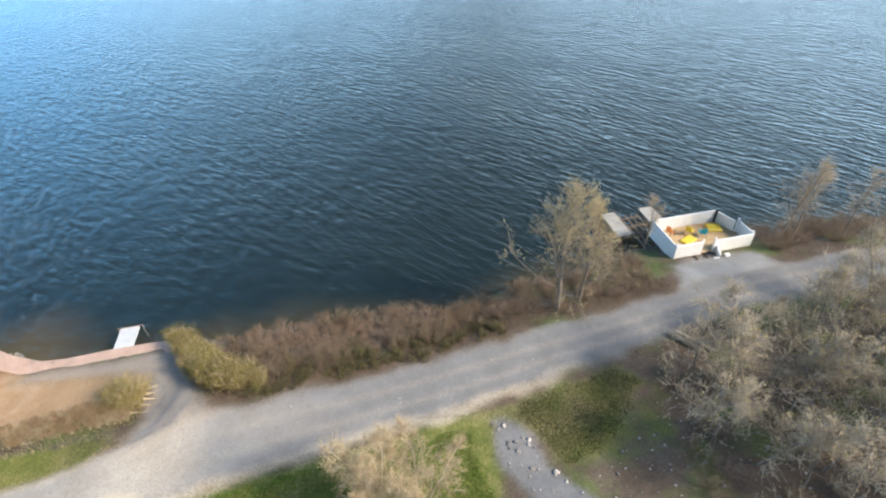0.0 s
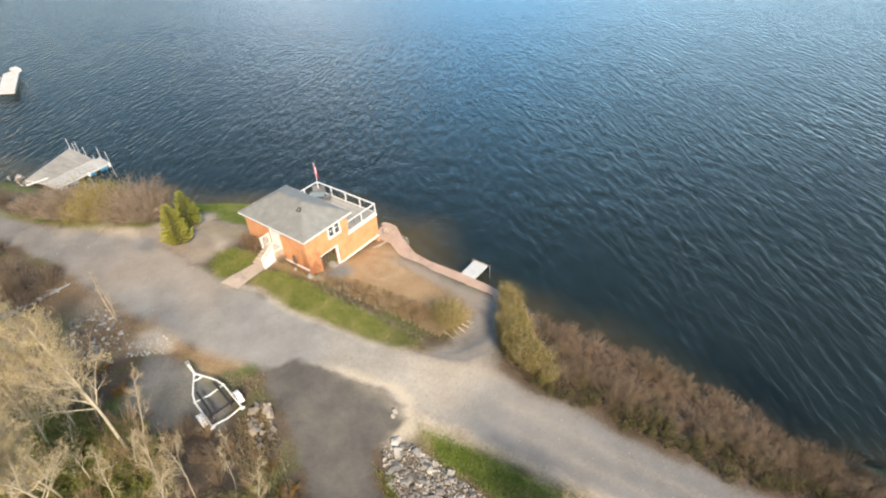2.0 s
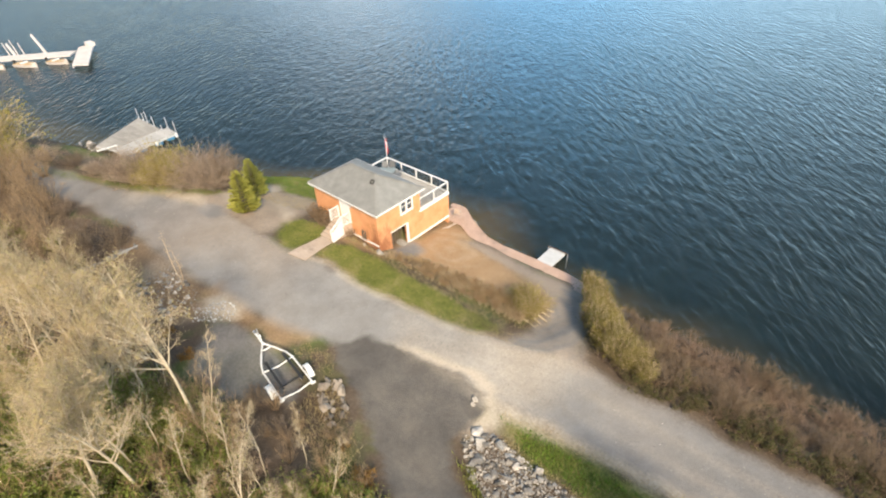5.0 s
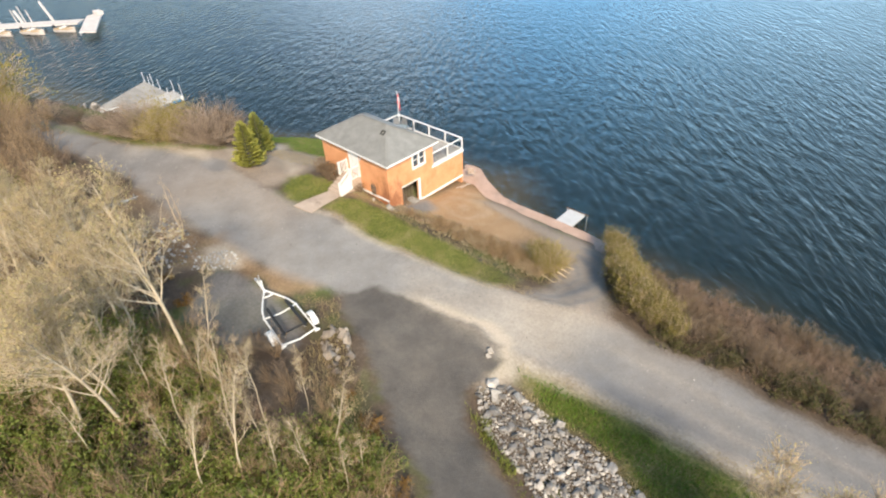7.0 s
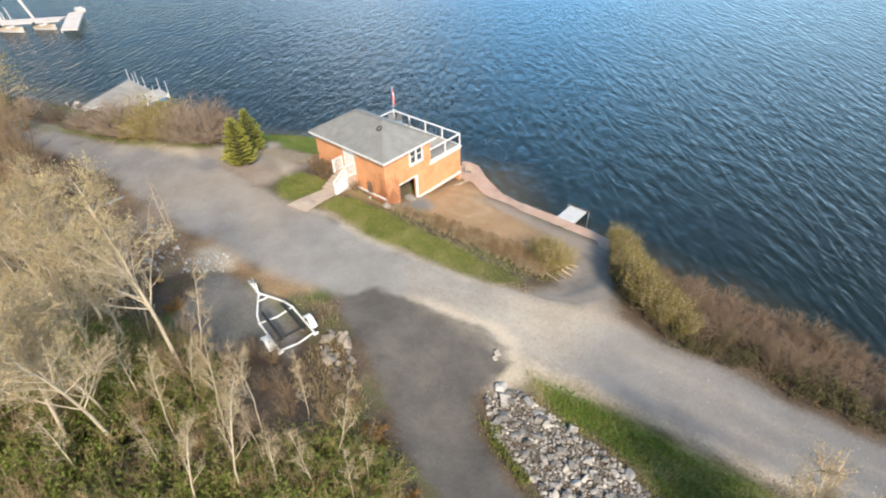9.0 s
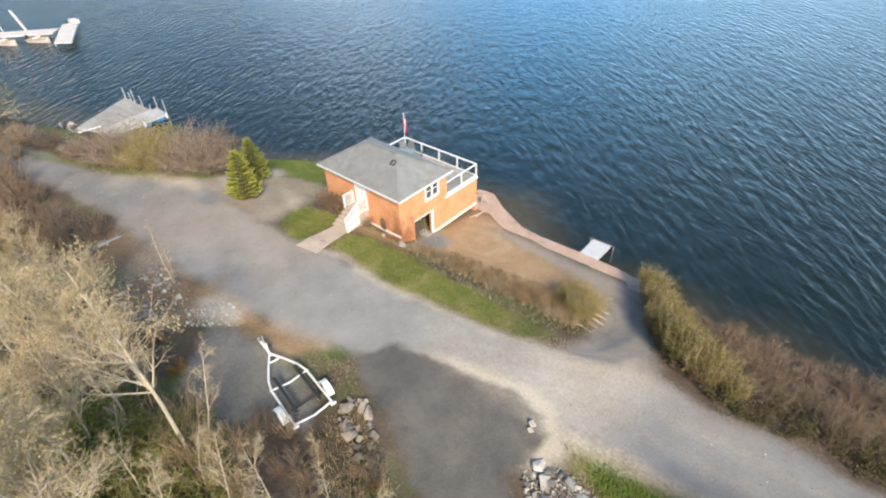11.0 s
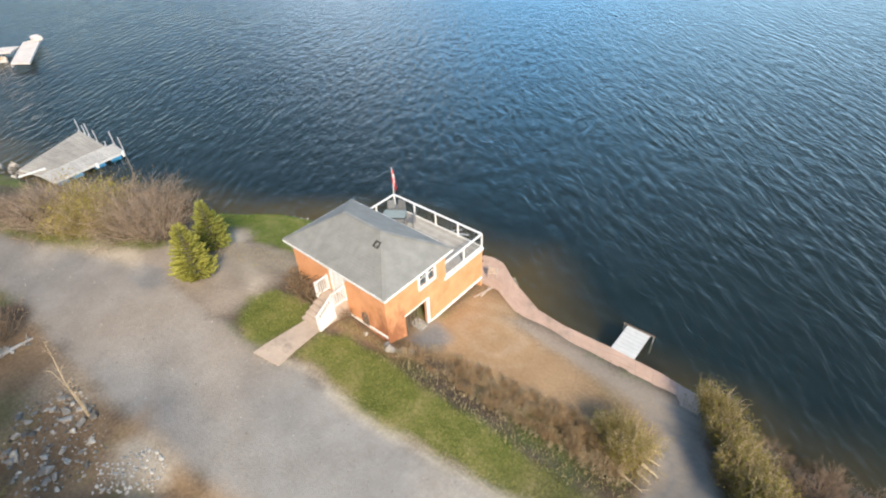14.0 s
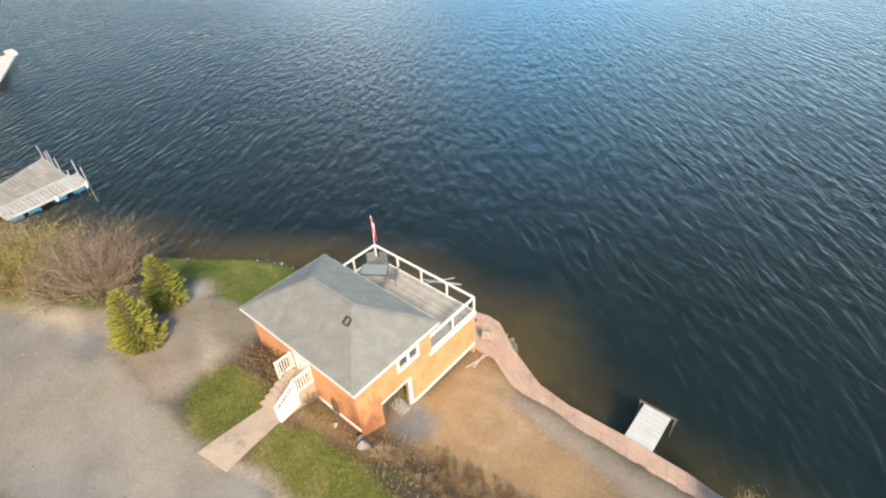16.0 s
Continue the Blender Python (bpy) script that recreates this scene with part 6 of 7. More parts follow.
def build_flag():
    f = thing("flagpole", "white flagpole with a red and white flag on the deck rail", "flag")
    x, y = HX0 + 0.06, HYL - 0.02
    part("pole", Shape().rod((x, y, DECK_Z), (x + 0.02, y, 6.95), 0.028, 0.018), M_WHITE, f)
    part("finial", Shape().rod((x + 0.02, y, 6.94), (x + 0.02, y, 7.02), 0.04, 0.02), M_WHITE, f)
    # limp cloth hanging in folds: three bands
    n, m = 12, 10
    for k, mat in enumerate((M_RED, M_WHITE, M_RED)):
        vs, fs = [], []
        for i in range(n // 3 + 1):
            for j in range(m + 1):
                u = (k * (n // 3) + i) / n
                w = j / m
                dx = 0.34 * u + 0.05 * math.sin(u * 14 + w * 2)
                dy = 0.07 * math.sin(u * 17 + w) - 0.12 * u
                vs.append((x + 0.03 + dx, y + dy, 6.85 - w * 0.78 - u * 0.62))
        for i in range(n // 3):
            for j in range(m):
                a = i * (m + 1) + j
                fs.append((a, a + 1, a + m + 2, a + m + 1))
        me = Shape().add(vs, fs).mesh("cloth")
        part("flag_centre" if k == 1 else "flag_band", me, mat, f)


build_flag()


def build_trellis(x, z0):
    t = thing("arched_trellis", "small dark arched wooden trellis against the house wall", "trellis")
    y, w, h = HY0 - 0.06, 0.21, 0.62
    arch = Shape()
    pts = [(x - w, z0)] + [(x - w * math.cos(a), z0 + h + w * math.sin(a)) for a in np.linspace(0, math.pi, 9)] + [(x + w, z0)]
    for (ax, az), (bx, bz) in zip(pts, pts[1:]):
        arch.bar((ax, y, az), (bx, y, bz), 0.05, 0.05)
    part("arch", arch, M_OLDWOOD, t)
    for dx in (-0.1, 0.0, 0.1):
        part("slat", Shape().box((x + dx, y, z0 + 0.4), (0.03, 0.025, 0.8), None, 0.004), M_OLDWOOD, t)
    for dz in (0.2, 0.42, 0.64):
        part("crossbar", Shape().box((x, y - 0.02, z0 + dz), (2 * w, 0.02, 0.03), None, 0.004), M_OLDWOOD, t)
    rng = np.random.default_rng(77)
    vine = []
    for k in range(16):
        vine += bough(rng, (x + rng.uniform(-0.18, 0.18), y - 0.03, z0), (rng.normal() * 0.2, -0.03, 1.0), rng.uniform(0.5, 0.85), 0.008, 5, 0, 0.12)
    part("vine", tube_mesh("vine", vine, 3), M_TWIGB, t, "dead brown vine stems")


build_trellis(-2.0, 3.05)
for k, (ax, ay, bx, by) in enumerate(((0.05, 6.9, 0.35, 8.5), (0.35, 7.2, 0.2, 8.3))):
    bd = thing("loose_board", "pale board lying on the ground by the house corner", "board", "boards by the house corner")
    part("board", Shape().bar((ax, ay, gz(ax, ay) + 0.05 + 0.03 * k), (bx, by, gz(bx, by) + 0.05 + 0.03 * k), 0.12, 0.03), M_CONC, bd)
build_chair("lawn_chair", "weathered wooden armchair facing the lake on the pavers", "", M_ADIR, M_ADIR, pose(-0.25, 9.25, 1.13, 0, 0, 205))
pl = thing("mooring_pole", "grey pole floating just off the boathouse", "pole")
part("pole", Shape().rod((-7.4, 11.5, 0.25), (-4.9, 12.7, 0.32), 0.06), M_STEEL, pl)
part("cross_pole", Shape().rod((-6.9, 11.2, 0.36), (-5.6, 12.9, 0.40), 0.035), M_STEEL, pl)


# ---------------------------------------------------------------- boat trailer
def build_trailer():
    z0 = gz(4, -11.9)
    t = thing("boat_trailer", "empty white boat trailer with black bunks parked on the verge", "trailer", at=pose(0.95, -11.15, z0, 0, 0, -9.5))
    h = 0.55
    part("coupler", Shape().box((0.08, 0, h), (0.34, 0.14, 0.12), None, 0.03), M_STEEL, t)
    part("jack", Shape().rod((0.35, 0.1, 0.05), (0.35, 0.1, h + 0.45), 0.035).rod((0.35, 0.1, 0.0), (0.35, 0.1, 0.06), 0.09), M_STEEL, t)
    part("winch_post", Shape().bar((1.0, 0, h), (1.15, 0, h + 0.65), 0.09, 0.09), M_WHITE, t)
    part("tongue", Shape().bar((0.1, 0, h), (1.35, 0, h), 0.11, 0.12), M_WHITE, t)
    for s in (-1, 1):
        pts = [(1.25, 0.03 * s, h), (2.0, 0.42 * s, h), (2.7, 0.74 * s, h), (3.3, 0.88 * s, h), (5.7, 0.90 * s, h)]
        rail = Shape()
        for a, b in zip(pts, pts[1:]):
            rail.rod(a, b, 0.05, 0.05, 8)
        part("frame_rail", rail, M_WHITE, t)
        part("bunk", Shape().bar((2.9, 0.52 * s, h + 0.22), (5.3, 0.55 * s, h + 0.22), 0.14, 0.09), M_BLACK, t, "black carpeted bunk")
        for x in (3.1, 5.1):
            part("bunk_bracket", Shape().bar((x, 0.53 * s, h - 0.03), (x, 0.53 * s, h + 0.18), 0.06, 0.06), M_STEEL, t)
        part("fender", fender(), M_WHITE, t, "white rounded mudguard").matrix_basis = pose(4.7, 1.12 * s, 0.36)
        wheel = part("wheel", Shape().rod((0, -0.10, 0), (0, 0.10, 0), 0.33, 0.33, 20), M_BLACK, t)
        wheel.matrix_basis = pose(4.7, 1.12 * s, 0.33)
        part("hub", Shape().rod((0, -0.11, 0), (0, 0.11, 0), 0.17, 0.17, 14), M_WHITE, wheel)
        part("tail_light", Shape().box((5.78, 0.90 * s, h + 0.05), (0.08, 0.26, 0.14), None, 0.02), M_WHITE, t)
    for x, w in ((1.75, 0.28), (3.3, 0.95), (5.6, 0.9)):
        sag = 0.10 if x > 2 else 0
        part("crossbar", Shape().rod((x, -w, h), (x + 0.05, 0, h - sag), 0.045).rod((x + 0.05, 0, h - sag), (x, w, h), 0.045), M_WHITE, t)
    part("axle", Shape().rod((4.7, -1.1, 0.33), (4.7, 1.1, 0.33), 0.04), M_DARKMETAL, t)


def fender():
    s, n = Shape(), 8
    vs = []
    for i in range(n + 1):
        a = math.pi * i / n
        for r, y in ((0.42, -0.15), (0.42, 0.15), (0.39, 0.15), (0.39, -0.15)):
            vs.append((math.cos(a) * r * 1.15, y, math.sin(a) * r))
    fs = []
    for i in range(n):
        for j in range(4):
            k = (j + 1) % 4
            fs.append((i * 4 + j, i * 4 + k, i * 4 + 4 + k, i * 4 + 4 + j))
    fs += [(0, 1, 2, 3), (n * 4 + 3, n * 4 + 2, n * 4 + 1, n * 4)]
    return s.add(vs, fs)


build_trailer()


# ---------------------------------------------------------------- stones and logs
def rock_field(name, label, poly, step, seed, lo, hi, limit=300, lift=0.12, mat=None):
    f = thing(name, label, "rocks")
    rng = random.Random(seed)
    pts = scatter(poly, step, seed)
    rng.shuffle(pts)
    for x, y in pts[:limit]:
        r = lo + (hi - lo) * rng.random() ** 2.8
        ob = part("rock", rock_mesh(rng.randrange(6), mat), M_STONE, f)
        ob.matrix_basis = pose(x, y, gz(x, y) + r * lift + rng.uniform(0, 0.10), rng.uniform(-28, 28), rng.uniform(-28, 28), rng.uniform(0, 360)) @ Matrix.Diagonal((r * rng.uniform(0.8, 1.5), r, r * rng.uniform(0.6, 1.1), 1))
    return f


def gravel_bits(name, label, poly, step, seed, lo, hi, mat=None):
    """Countless small stones, joined."""
    rng = random.Random(seed)
    base = [np.array([v.co[:] for v in rock_mesh(k).vertices]) for k in range(6)]
    tri = [np.array([p.vertices[:] for p in rock_mesh(k).polygons]) for k in range(6)]
    V, F, o = [], [], 0
    pts = np.array(scatter(poly, step, seed))
    for (x, y), z in zip(pts, height(pts[:, 0], pts[:, 1])):
        k = rng.randrange(6)
        r = lo + (hi - lo) * rng.random() ** 2
        m = np.array(Euler((rng.uniform(-0.6, 0.6), rng.uniform(-0.6, 0.6), rng.uniform(0, 6))).to_matrix())
        v = base[k] @ m.T * r + [x, y, z + r * 0.15]
        V.append(v)
        F.append(tri[k] + o)
        o += len(v)
    me = np_mesh(name, np.concatenate(V), np.concatenate(F))
    me.materials.append(mat or M_STONE)
    return tagged(new(name, me), label, "stones", kind="stuff")


RIPRAP = [(14.5, -8.2), (15.2, -7.1), (16.2, -6.9), (18.1, -7.1), (20.5, -7.2), (23, -7.9), (25, -9.0), (24.4, -10.8), (22, -10.9), (19.6, -10.6), (18.0, -10.0), (16.2, -9.6)]
rock_field("riprap", "heap of pale grey broken rock beside the asphalt", RIPRAP, 0.26, 21, 0.09, 0.44)
gravel_bits("riprap_chips", "small broken stone between the larger rocks", RIPRAP, 0.10, 22, 0.04, 0.20)
LEFT = [(-10.0, -11.5), (-7.0, -11.2), (-4.8, -12.6), (-4.4, -14.6), (-7.4, -15.2), (-9.8, -13.6)]
rock_field("stone_heap", "scattered grey stones on the brown slope", LEFT, 0.42, 23, 0.10, 0.42, 110)
gravel_bits("stone_chips", "loose stone chips on the brown slope", [(-10.2, -11.2), (-6.6, -11.0), (-4.0, -12.4), (-5, -14.6), (-8.4, -15), (-10, -13.5)], 0.25, 24, 0.05, 0.18)
rock_field("boulder_group", "tan and grey boulders at the edge of the asphalt", [(6.6, -10.2), (7.6, -9.9), (8.6, -10.4), (9.8, -11.4), (9.6, -12.2), (8.2, -12.0), (7.0, -11.4)], 0.36, 25, 0.22, 0.6, 60, 0.4, M_BLOCK)
rock_field("stone_row", "low row of stones edging the brushy slope", [(-13.6, -15.6), (-14.4, -13.4), (-14.3, -11.2), (-15.0, -11.2), (-15.2, -13.6), (-14.2, -15.8)], 0.45, 26, 0.25, 0.6, 60)
gravel_bits("rubble_patch", "pale concrete rubble spread by the asphalt pad", [(-3.9, -10.6), (-2.5, -10.3), (-1.6, -11.3), (-2.6, -12.2), (-3.6, -13.0), (-4.4, -12.2)], 0.14, 32, 0.04, 0.18, M_RUBBLE)
gravel_bits("path_stones", "dark and pale stones on the crushed path", PUDDLE, 0.5, 33, 0.05, 0.3)
gravel_bits("litter_stones", "pale stones and scraps on the leaf litter", [(37.5, -9), (41, -7), (45, -5), (50, -9), (46, -14), (38, -13)], 0.7, 34, 0.06, 0.22)
gravel_bits("shore_stones", "wet stones along the foot of the lakeside lawn", [(-23.6, 1.6), (-19.6, 4.5), (-17.5, 6.1), (-12, 8.1), (-8.2, 9.0), (-8.2, 9.6), (-12, 8.7), (-17.6, 6.7), (-19.8, 5.1), (-23.8, 2.1)], 0.30, 27, 0.10, 0.32)
gravel_bits("wall_foot_stones", "dark stones in the shallows below the promenade", [(-2, 11.1), (-0.8, 11.1), (1.1, 9.9), (3.7, 8.6), (4.3, 8.9), (1.6, 10.4), (-0.5, 11.7), (-2, 11.8)], 0.45, 28, 0.3, 0.8)
gravel_bits("gravel_stones", "loose pebbles on the gravel road", [(-26, -10), (-12, -5.2), (10, -3.4), (16, -0.6), (30, -0.2), (46, 1.2), (46, -1.5), (25, -3.4), (14, -5.2), (6, -6.8), (-8, -10.2), (-26, -11.5)], 0.55, 29, 0.02, 0.085)
for x, y, r in ((15.0, -7.4, 0.75), (15.5, -7.9, 0.8), (16.3, -7.3, 0.7), (15.9, -8.5, 0.7), (17.2, -7.5, 0.6), (13.75, -6.05, 0.32), (13.85, -6.35, 0.28), (0.1, -0.15, 0.55), (0.5, 0.25, 0.5), (-0.25, 0.0, 0.4), (0.9, 0.55, 0.45), (-1.6, -0.25, 0.28)):
    b = tagged(part("boulder", rock_mesh(int(x * 7) % 6), M_STONE), "pale grey boulder lying on the ground", "rock", "loose boulders")
    b.matrix_basis = pose(x, y, gz(x, y) + 0.08, 20, 40, x * 50) @ Matrix.Diagonal((r, r, r * 0.8, 1))


def build_log(name, label, group, a, b, r, mat):
    rng = np.random.default_rng(int(abs(a[0]) * 10) + 1)
    o = thing(name, label, "log", group)
    za, zb = gz(*a) + r * 0.8, gz(*b) + r * 0.8
    d = np.array([b[0] - a[0], b[1] - a[1], zb - za])
    segs = bough(rng, (a[0], a[1], za), d / np.linalg.norm(d), np.linalg.norm(d), r, 6, 0, 0.02)
    part("trunk", tube_mesh("trunk", segs, 9), mat, o)
    for k in range(3):
        p, w, rr = along(segs, 0.45 + 0.2 * k)
        part("branch_stub", tube_mesh("branch_stub", bough(rng, p, turned(rng, w, 0.9), 0.5, rr * 0.5, 2, 0.05, 0.1), 5), mat, o)


G = "cut logs at the end of the hedge"
for a, b, r in (((11.6, 1.5), (12.9, 1.15), 0.07), ((12.3, 2.0), (13.0, 1.75), 0.08), ((12.35, 2.5), (13.1, 2.3), 0.08), ((12.3, 3.0), (12.95, 2.9), 0.07), ((12.3, 3.5), (12.9, 3.6), 0.06)):
    build_log("log", "pale cut log lying beside the driveway", G, a, b, r, M_BIRCH)
dead = build_tree("dead_birch", "thin dead birch pole with few twigs beside the stones", "tree", "", M_TWIG, M_TWIG, None, 310, height=4.8, limbs=6, first=0.4, limb_len=0.2, sub=2, twigs=3, stems=2, lean=0.03, girth=0.007, twig_len=0.25)
spot(dead, -7.5, -11.5, 1.0, 0, 1, True)
G = "timber edging on the brushy slope"
for a, b in (((-12.6, -17.4), (-14.2, -16.3)), ((-14.5, -16.3), (-14.4, -14.0)), ((-14.4, -13.9), (-14.7, -11.5))):
    build_log("timber_edging", "pale weathered timber laid along the slope", G, a, b, 0.19, M_PALEPLANK)
build_log("fallen_log", "grey fallen log at the thicket edge", "fallen logs by the thicket", (46.8, -0.8), (48.2, -3.2), 0.24, M_BARK)
build_log("fallen_log", "grey fallen log at the thicket edge", "fallen logs by the thicket", (47.3, -0.7), (48.9, -2.9), 0.16, M_BIRCH)
build_log("fallen_log", "pale crooked fallen trunk in the thicket", "fallen logs by the thicket", (50.0, -9.0), (54.5, -10.6), 0.13, M_BIRCH)
build_log("fallen_log", "pale crooked fallen trunk in the thicket", "fallen logs by the thicket", (49.4, -9.6), (53.0, -11.8), 0.10, M_BIRCH)


# ---------------------------------------------------------------- white lake terrace further along
def build_terrace():
    t = thing("lake_terrace", "white-walled wooden terrace on posts at the water's edge", "terrace")
    x0, x1, y0, y1 = 52.2, 59.2, 7.3, 11.0
    fz, top, low = 1.45, 2.6, 1.0
    n = 24
    for i in range(n):
        w = (y1 - y0) / n
        part("floor_board", board_mesh(x1 - x0 - 0.1, w - 0.01, 0.04), M_TAN, t).location = ((x0 + x1) / 2, y0 + w * (i + 0.5), fz - 0.02)
    def panel(a, b, z0=low, z1=top):
        p = part("wall_panel", Shape().bar((*a, (z0 + z1) / 2), (*b, (z0 + z1) / 2), 0.06, z1 - z0), M_WHITE, t)
        part("cap_rail", Shape().bar((*a, z1 + 0.03), (*b, z1 + 0.03), 0.12, 0.05), M_WHITE, p)
    panel((x0, y0), (54.6, y0))
    panel((55.7, y0), (x1, y0), low, top - 0.1)
    panel((x0, y0 + 0.05), (x0, y1 - 0.05))
    panel((x0, y1), (x1 - 0.9, y1))
    panel((x1 - 0.9, y1), (x1 - 0.3, y0 + 2.0), low, top - 0.15)
    panel((x1, y0 + 0.05), (x1, y0 + 1.9), low, top - 0.1)
    panel((56.0, y0 - 0.05), (55.5, y0 - 1.15), 0.8, 1.95)
    panel((55.45, y0 - 1.18), (55.0, y0 - 1.1), 0.8, 1.7)
    for x, y, m in ((x0 + 0.1, y1 - 0.1, M_BLACK), (x0 + 0.1, y0 + 0.1, M_STEEL), (x1 - 1.0, y1 - 0.1, M_BLACK), (x1 - 0.1, y0 + 0.1, M_WHITE), (x1 - 0.1, y0 + 1.9, M_WHITE), (54.6, y0 + 0.05, M_WHITE), (55.7, y0 + 0.05, M_WHITE)):
        part("post", Shape().box((x, y, 1.75), (0.14, 0.14, 2.1), None, 0.01), m, t)
    for x in (52.6, 55.6, 58.8):
        for y in (7.5, 9.2, 10.8):
            part("pile", Shape().rod((x, y, -1.2), (x, y, fz - 0.05), 0.11), M_OLDWOOD, t)
    s = thing("terrace_steps", "short brown wooden steps up to the terrace opening", "steps")
    for k in range(3):
        part("tread", Shape().box((54.5 - 0.12 * k, y0 - 0.22 - 0.28 * k, fz - 0.17 * (k + 1)), (1.0, 0.28, 0.05), None, 0.008), M_OLDWOOD, s)
    for dx in (-0.46, 0.46):
        part("stringer", Shape().bar((54.5 + dx, y0 - 0.05, fz - 0.15), (54.2 + dx, y0 - 0.95, gz(54.2, y0 - 0.95) + 0.06), 0.05, 0.2), M_OLDWOOD, s)
    for k, (px, py, pw, pl_) in enumerate(((50.6, 13.9, 1.4, 3.6), (54.4, 14.6, 1.4, 2.2))):
        d = thing("jetty", "narrow pale plank jetty beside the terrace", "dock", "jetties by the terrace")
        m = 12
        for i in range(m):
            w = pl_ / m
            part("plank", board_mesh(pw, w - 0.01, 0.05), M_DOCK, d).location = (px, py - pl_ / 2 + w * (i + 0.5), 0.5)
        for sx in (-1, 1):
            part("side_beam", Shape().bar((px + sx * pw * 0.45, py - pl_ / 2, 0.38), (px + sx * pw * 0.45, py + pl_ / 2, 0.38), 0.07, 0.18), M_OLDWOOD, d)
            part("post", Shape().rod((px + sx * pw * 0.45, py + pl_ / 2 - 0.1, -1.4), (px + sx * pw * 0.45, py + pl_ / 2 - 0.1, 0.75), 0.05), M_OLDWOOD, d)
    f = thing("dock_frame", "old timber dock frame without its boards", "frame")
    for k in range(4):
        part("beam", Shape().bar((51.4 + 0.5 * k, 7.2, 0.45), (51.5 + 0.55 * k, 15.0, 0.40), 0.10, 0.14), M_OLDWOOD, f)
    for k in range(6):
        part("crossbeam", Shape().bar((51.3, 8.4 + 1.2 * k, 0.54), (53.2, 8.4 + 1.2 * k, 0.54), 0.12, 0.08), M_OLDWOOD, f)
    # furniture inside
    build_chair("terrace_chair", "bright teal plastic armchair on the terrace", "", M_TEAL, M_TEAL, pose(56.0, 9.3, fz, 0, 0, 160))
    build_chair("yellow_chair", "yellow plastic armchair on the terrace", "", M_YELLOW, M_YELLOW, pose(55.1, 9.8, fz, 0, 0, 120))
    build_chair("orange_chair", "orange cloth folding chair on the terrace", "", M_DARKMETAL, M_ORANGE, pose(53.5, 10.1, fz, 0, 0, 100))
    m = thing("float_mat", "yellow folded float mat on the terrace boards", "mat")
    part("pad", Shape().box((54.6, 9.0, fz + 0.08), (1.3, 0.8, 0.14), Matrix.Rotation(radians(25), 3, "Z"), 0.04), M_YELLOW, m)
    part("pad", Shape().box((57.6, 10.0, fz + 0.10), (1.2, 1.0, 0.18), Matrix.Rotation(radians(-15), 3, "Z"), 0.05), M_YELLOW, m)
    b = thing("storage_box", "small white box lying by the terrace", "box")
    part("body", Shape().box((56.2, 6.2, gz(56.2, 6.2) + 0.12), (0.35, 0.3, 0.24), None, 0.02), M_WHITE, b)


build_terrace()


# ---------------------------------------------------------------- grass
def blades(name, label, poly, step, seed, high, mat, width=0.02):
    pts = np.array(scatter(poly, step, seed))
    rng = np.random.default_rng(seed)
    deep = inside(poly, pts[:, 0], pts[:, 1]) + 0.18 * wave_noise(pts[:, 0], pts[:, 1], 2.9, seed)
    pts = pts[smooth(-0.1, 0.45, deep) > rng.uniform(0, 1, len(pts))]
    n = len(pts)
    z = height(pts[:, 0], pts[:, 1])
    p = np.stack([pts[:, 0], pts[:, 1], z], -1)
    a = rng.uniform(0, 6.283, n)
    w = np.stack([np.cos(a), np.sin(a), 0 * a], -1) * width
    top = p + np.stack([rng.normal(size=n) * 0.35, rng.normal(size=n) * 0.35, np.ones(n)], -1) * (high * rng.uniform(0.5, 1.3, n))[:, None]
    V = np.stack([p - w, p + w, top], 1).reshape(-1, 3)
    me = np_mesh(name, V, np.arange(3 * n).reshape(-1, 3))
    me.materials.append(mat)
    return tagged(new(name, me), label, "grass", kind="stuff")


blades("lawn_grass", "short mown grass in front of the boathouse", LAWN, 0.075, 41, 0.08, M_GRASS)
blades("side_lawn_grass", "short grass beside the entrance path", LAWN_L, 0.08, 42, 0.09, M_GRASS)
blades("lakeside_grass", "bright short grass by the water", LAWN_B, 0.10, 43, 0.10, M_LUSH)
blades("strip_grass", "lush green grass along the road", [(15.2, -5.9), (17, -5.5), (22, -5.1), (26, -4.8), (32, -4.6), (32.4, -9), (28, -9), (24, -8), (21, -7.0), (17.4, -6.9)], 0.075, 44, 0.18, M_LUSH, 0.025)
blades("far_strip_grass", "dull olive grass beyond the crushed path", [(34.4, -3.9), (38, -3.1), (42.2, -2.4), (43.2, -3.8), (40.6, -6.6), (38.6, -7.8), (36.6, -8.2), (35.6, -6)], 0.085, 53, 0.16, M_OLIVE, 0.025)
blades("verge_straw", "dry straw along the road verge", [(15.2, -5.5), (17, -4.8), (25, -3.6), (31, -3.0), (35, -2.4), (43, -1.2), (47, -0.5), (47, -1.4), (42, -2.3), (35, -3.4), (25, -4.6), (17, -5.6), (15, -6.2)], 0.085, 45, 0.08, M_STRAW)
blades("rock_straw", "dry straw between the grass and the rocks", [(15.4, -6.6), (17.4, -6.6), (21, -6.8), (24, -7.6), (26, -8.6), (25, -9.2), (22.6, -8.0), (19.6, -7.2), (16.4, -7.0)], 0.07, 50, 0.18, M_STRAW)
blades("lawn_edge_straw", "dry straw fringe where the lawn meets the road", [(-3.2, -3.9), (0.6, -3.9), (3.1, -3.8), (7.5, -3.2), (10.6, -2.7), (12.8, -1.6), (12.8, 0.3), (11.6, -1.2), (10.2, -2.2), (7.3, -2.6), (3.1, -3.2), (-2.9, -3.2)], 0.09, 51, 0.10, M_STRAW)
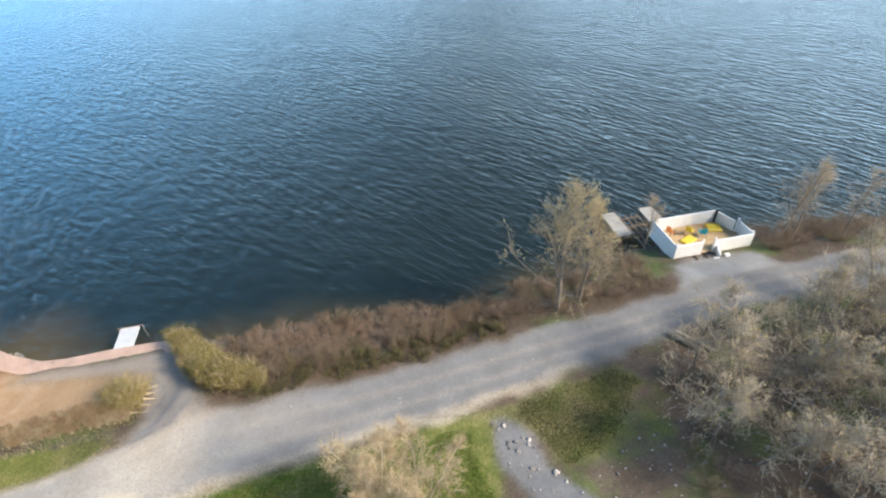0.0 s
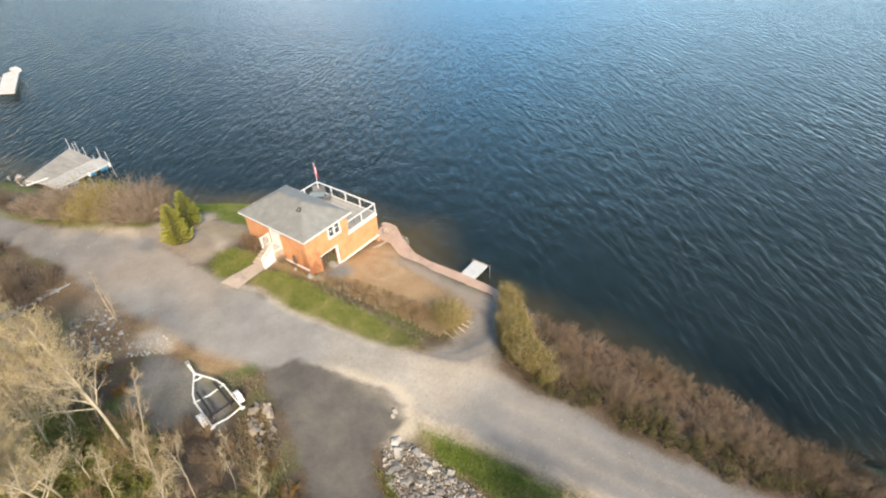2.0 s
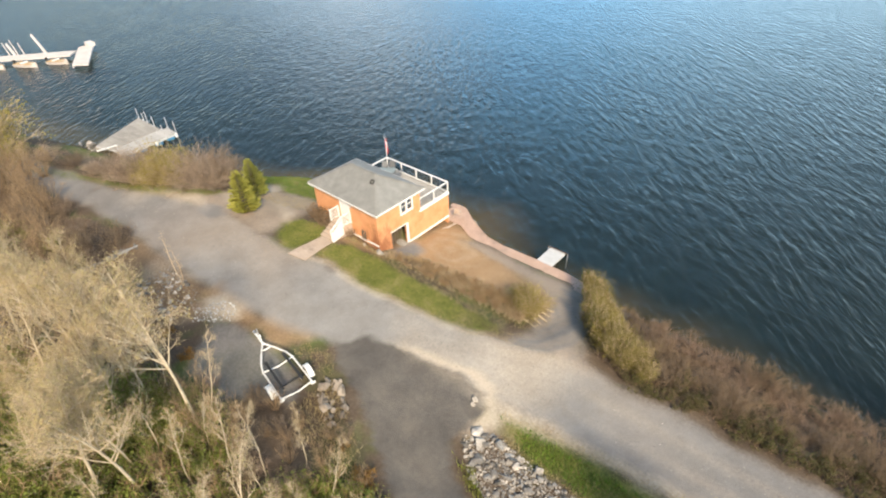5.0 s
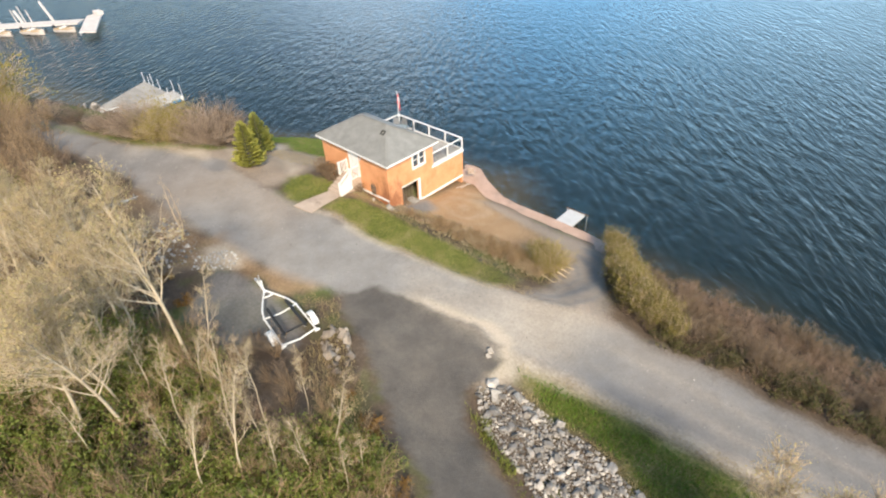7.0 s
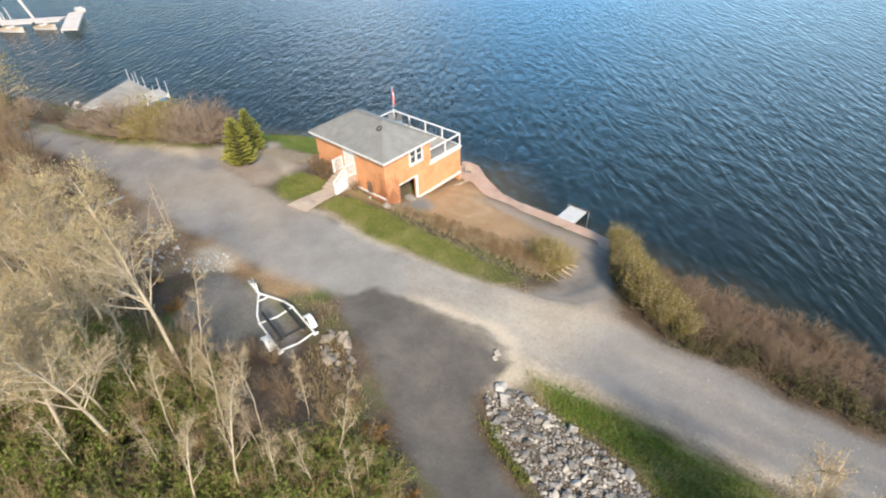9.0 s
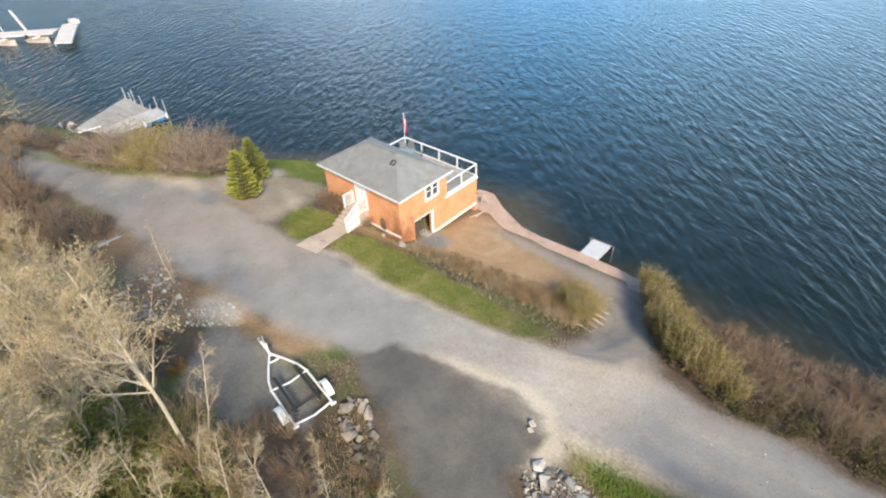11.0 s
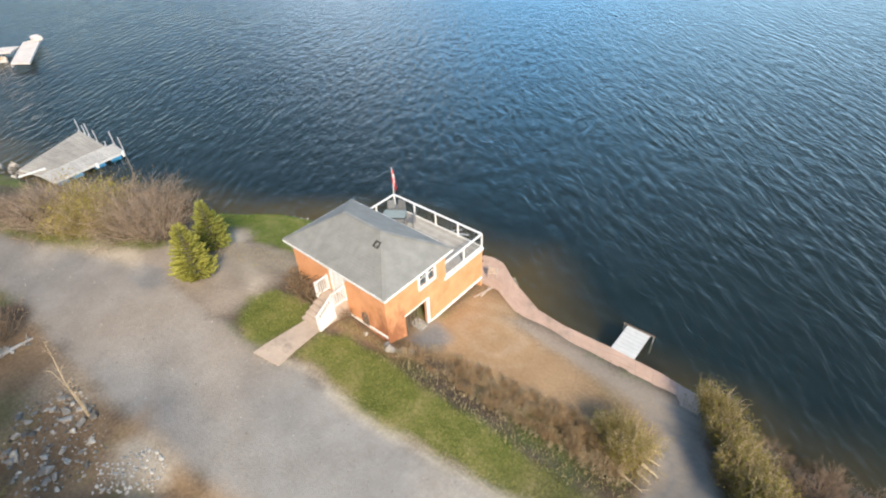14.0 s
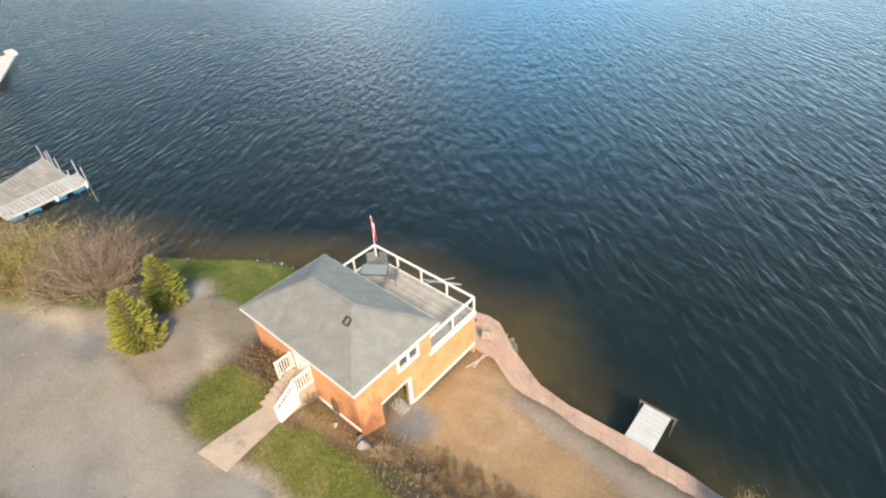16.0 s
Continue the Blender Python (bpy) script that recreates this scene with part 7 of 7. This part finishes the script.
blades("wall_weeds", "straw-coloured dead weeds along the boathouse wall", [(-3.2, -1.0), (-1.6, -0.6), (0.4, -0.4), (1.6, 0.4), (1.4, 1.2), (0.2, 0.4), (-0.4, -0.02), (-3.2, -0.02)], 0.06, 52, 0.16, M_STRAW)
blades("verge_grass", "green grass verge below the bank shrubs", LAWN_R, 0.22, 54, 0.14, M_LUSH, 0.025)
blades("trailer_straw", "tall yellow dry grass beside the trailer", [(3.4, -9.4), (5.4, -8.6), (6.4, -9.4), (7.6, -10.4), (6.6, -10.8), (5.0, -10.2), (3.6, -10.6)], 0.11, 55, 0.17, M_STRAW, 0.02)
blades("apron_straw", "thin dry grass on the bare ground by the spruces", [(-16.5, -2.2), (-13, -1.4), (-9, -0.6), (-8.6, 3), (-11, 2), (-15, 0.6)], 0.14, 56, 0.12, M_STRAW)
blades("rock_tufts", "green tufts growing through the broken rock", [(15.2, -9.4), (16.2, -9.0), (17.4, -9.8), (18.6, -10.2), (18.2, -10.7), (16.4, -10.0)], 0.05, 57, 0.4, M_GRASS)
blades("bank_straw", "dry grass on the bank below the road", [(16.8, 0.4), (20, 0.5), (28, 0.8), (36, 1.8), (45, 2.6), (50, 3.4), (50, 5), (44, 5), (36, 4), (28, 2.2), (20, 1.6)], 0.12, 46, 0.22, M_DRY)
blades("slope_straw", "dry grass over the brown slope", [(6.8, -10.4), (8.4, -10.4), (12, -12.2), (16, -14), (14, -15), (8, -13.4), (6.6, -12.6)], 0.10, 47, 0.25, M_STRAW)
blades("hedge_straw", "dry grass at the foot of the hedge", [(-0.2, -1.1), (4.3, -1.1), (10.0, -1.0), (11.8, -0.7), (13.2, 1.2), (12, 3.4), (1.5, 2.6), (-0.2, 1.2)], 0.13, 48, 0.2, M_STRAW)
blades("rock_grass", "tufts of grass between the asphalt and rocks", [(14.2, -8.6), (15.6, -9.9), (18.4, -11.0), (24, -13.4), (24, -11), (19.6, -10.6), (16, -9.4)], 0.10, 49, 0.2, M_GRASS)
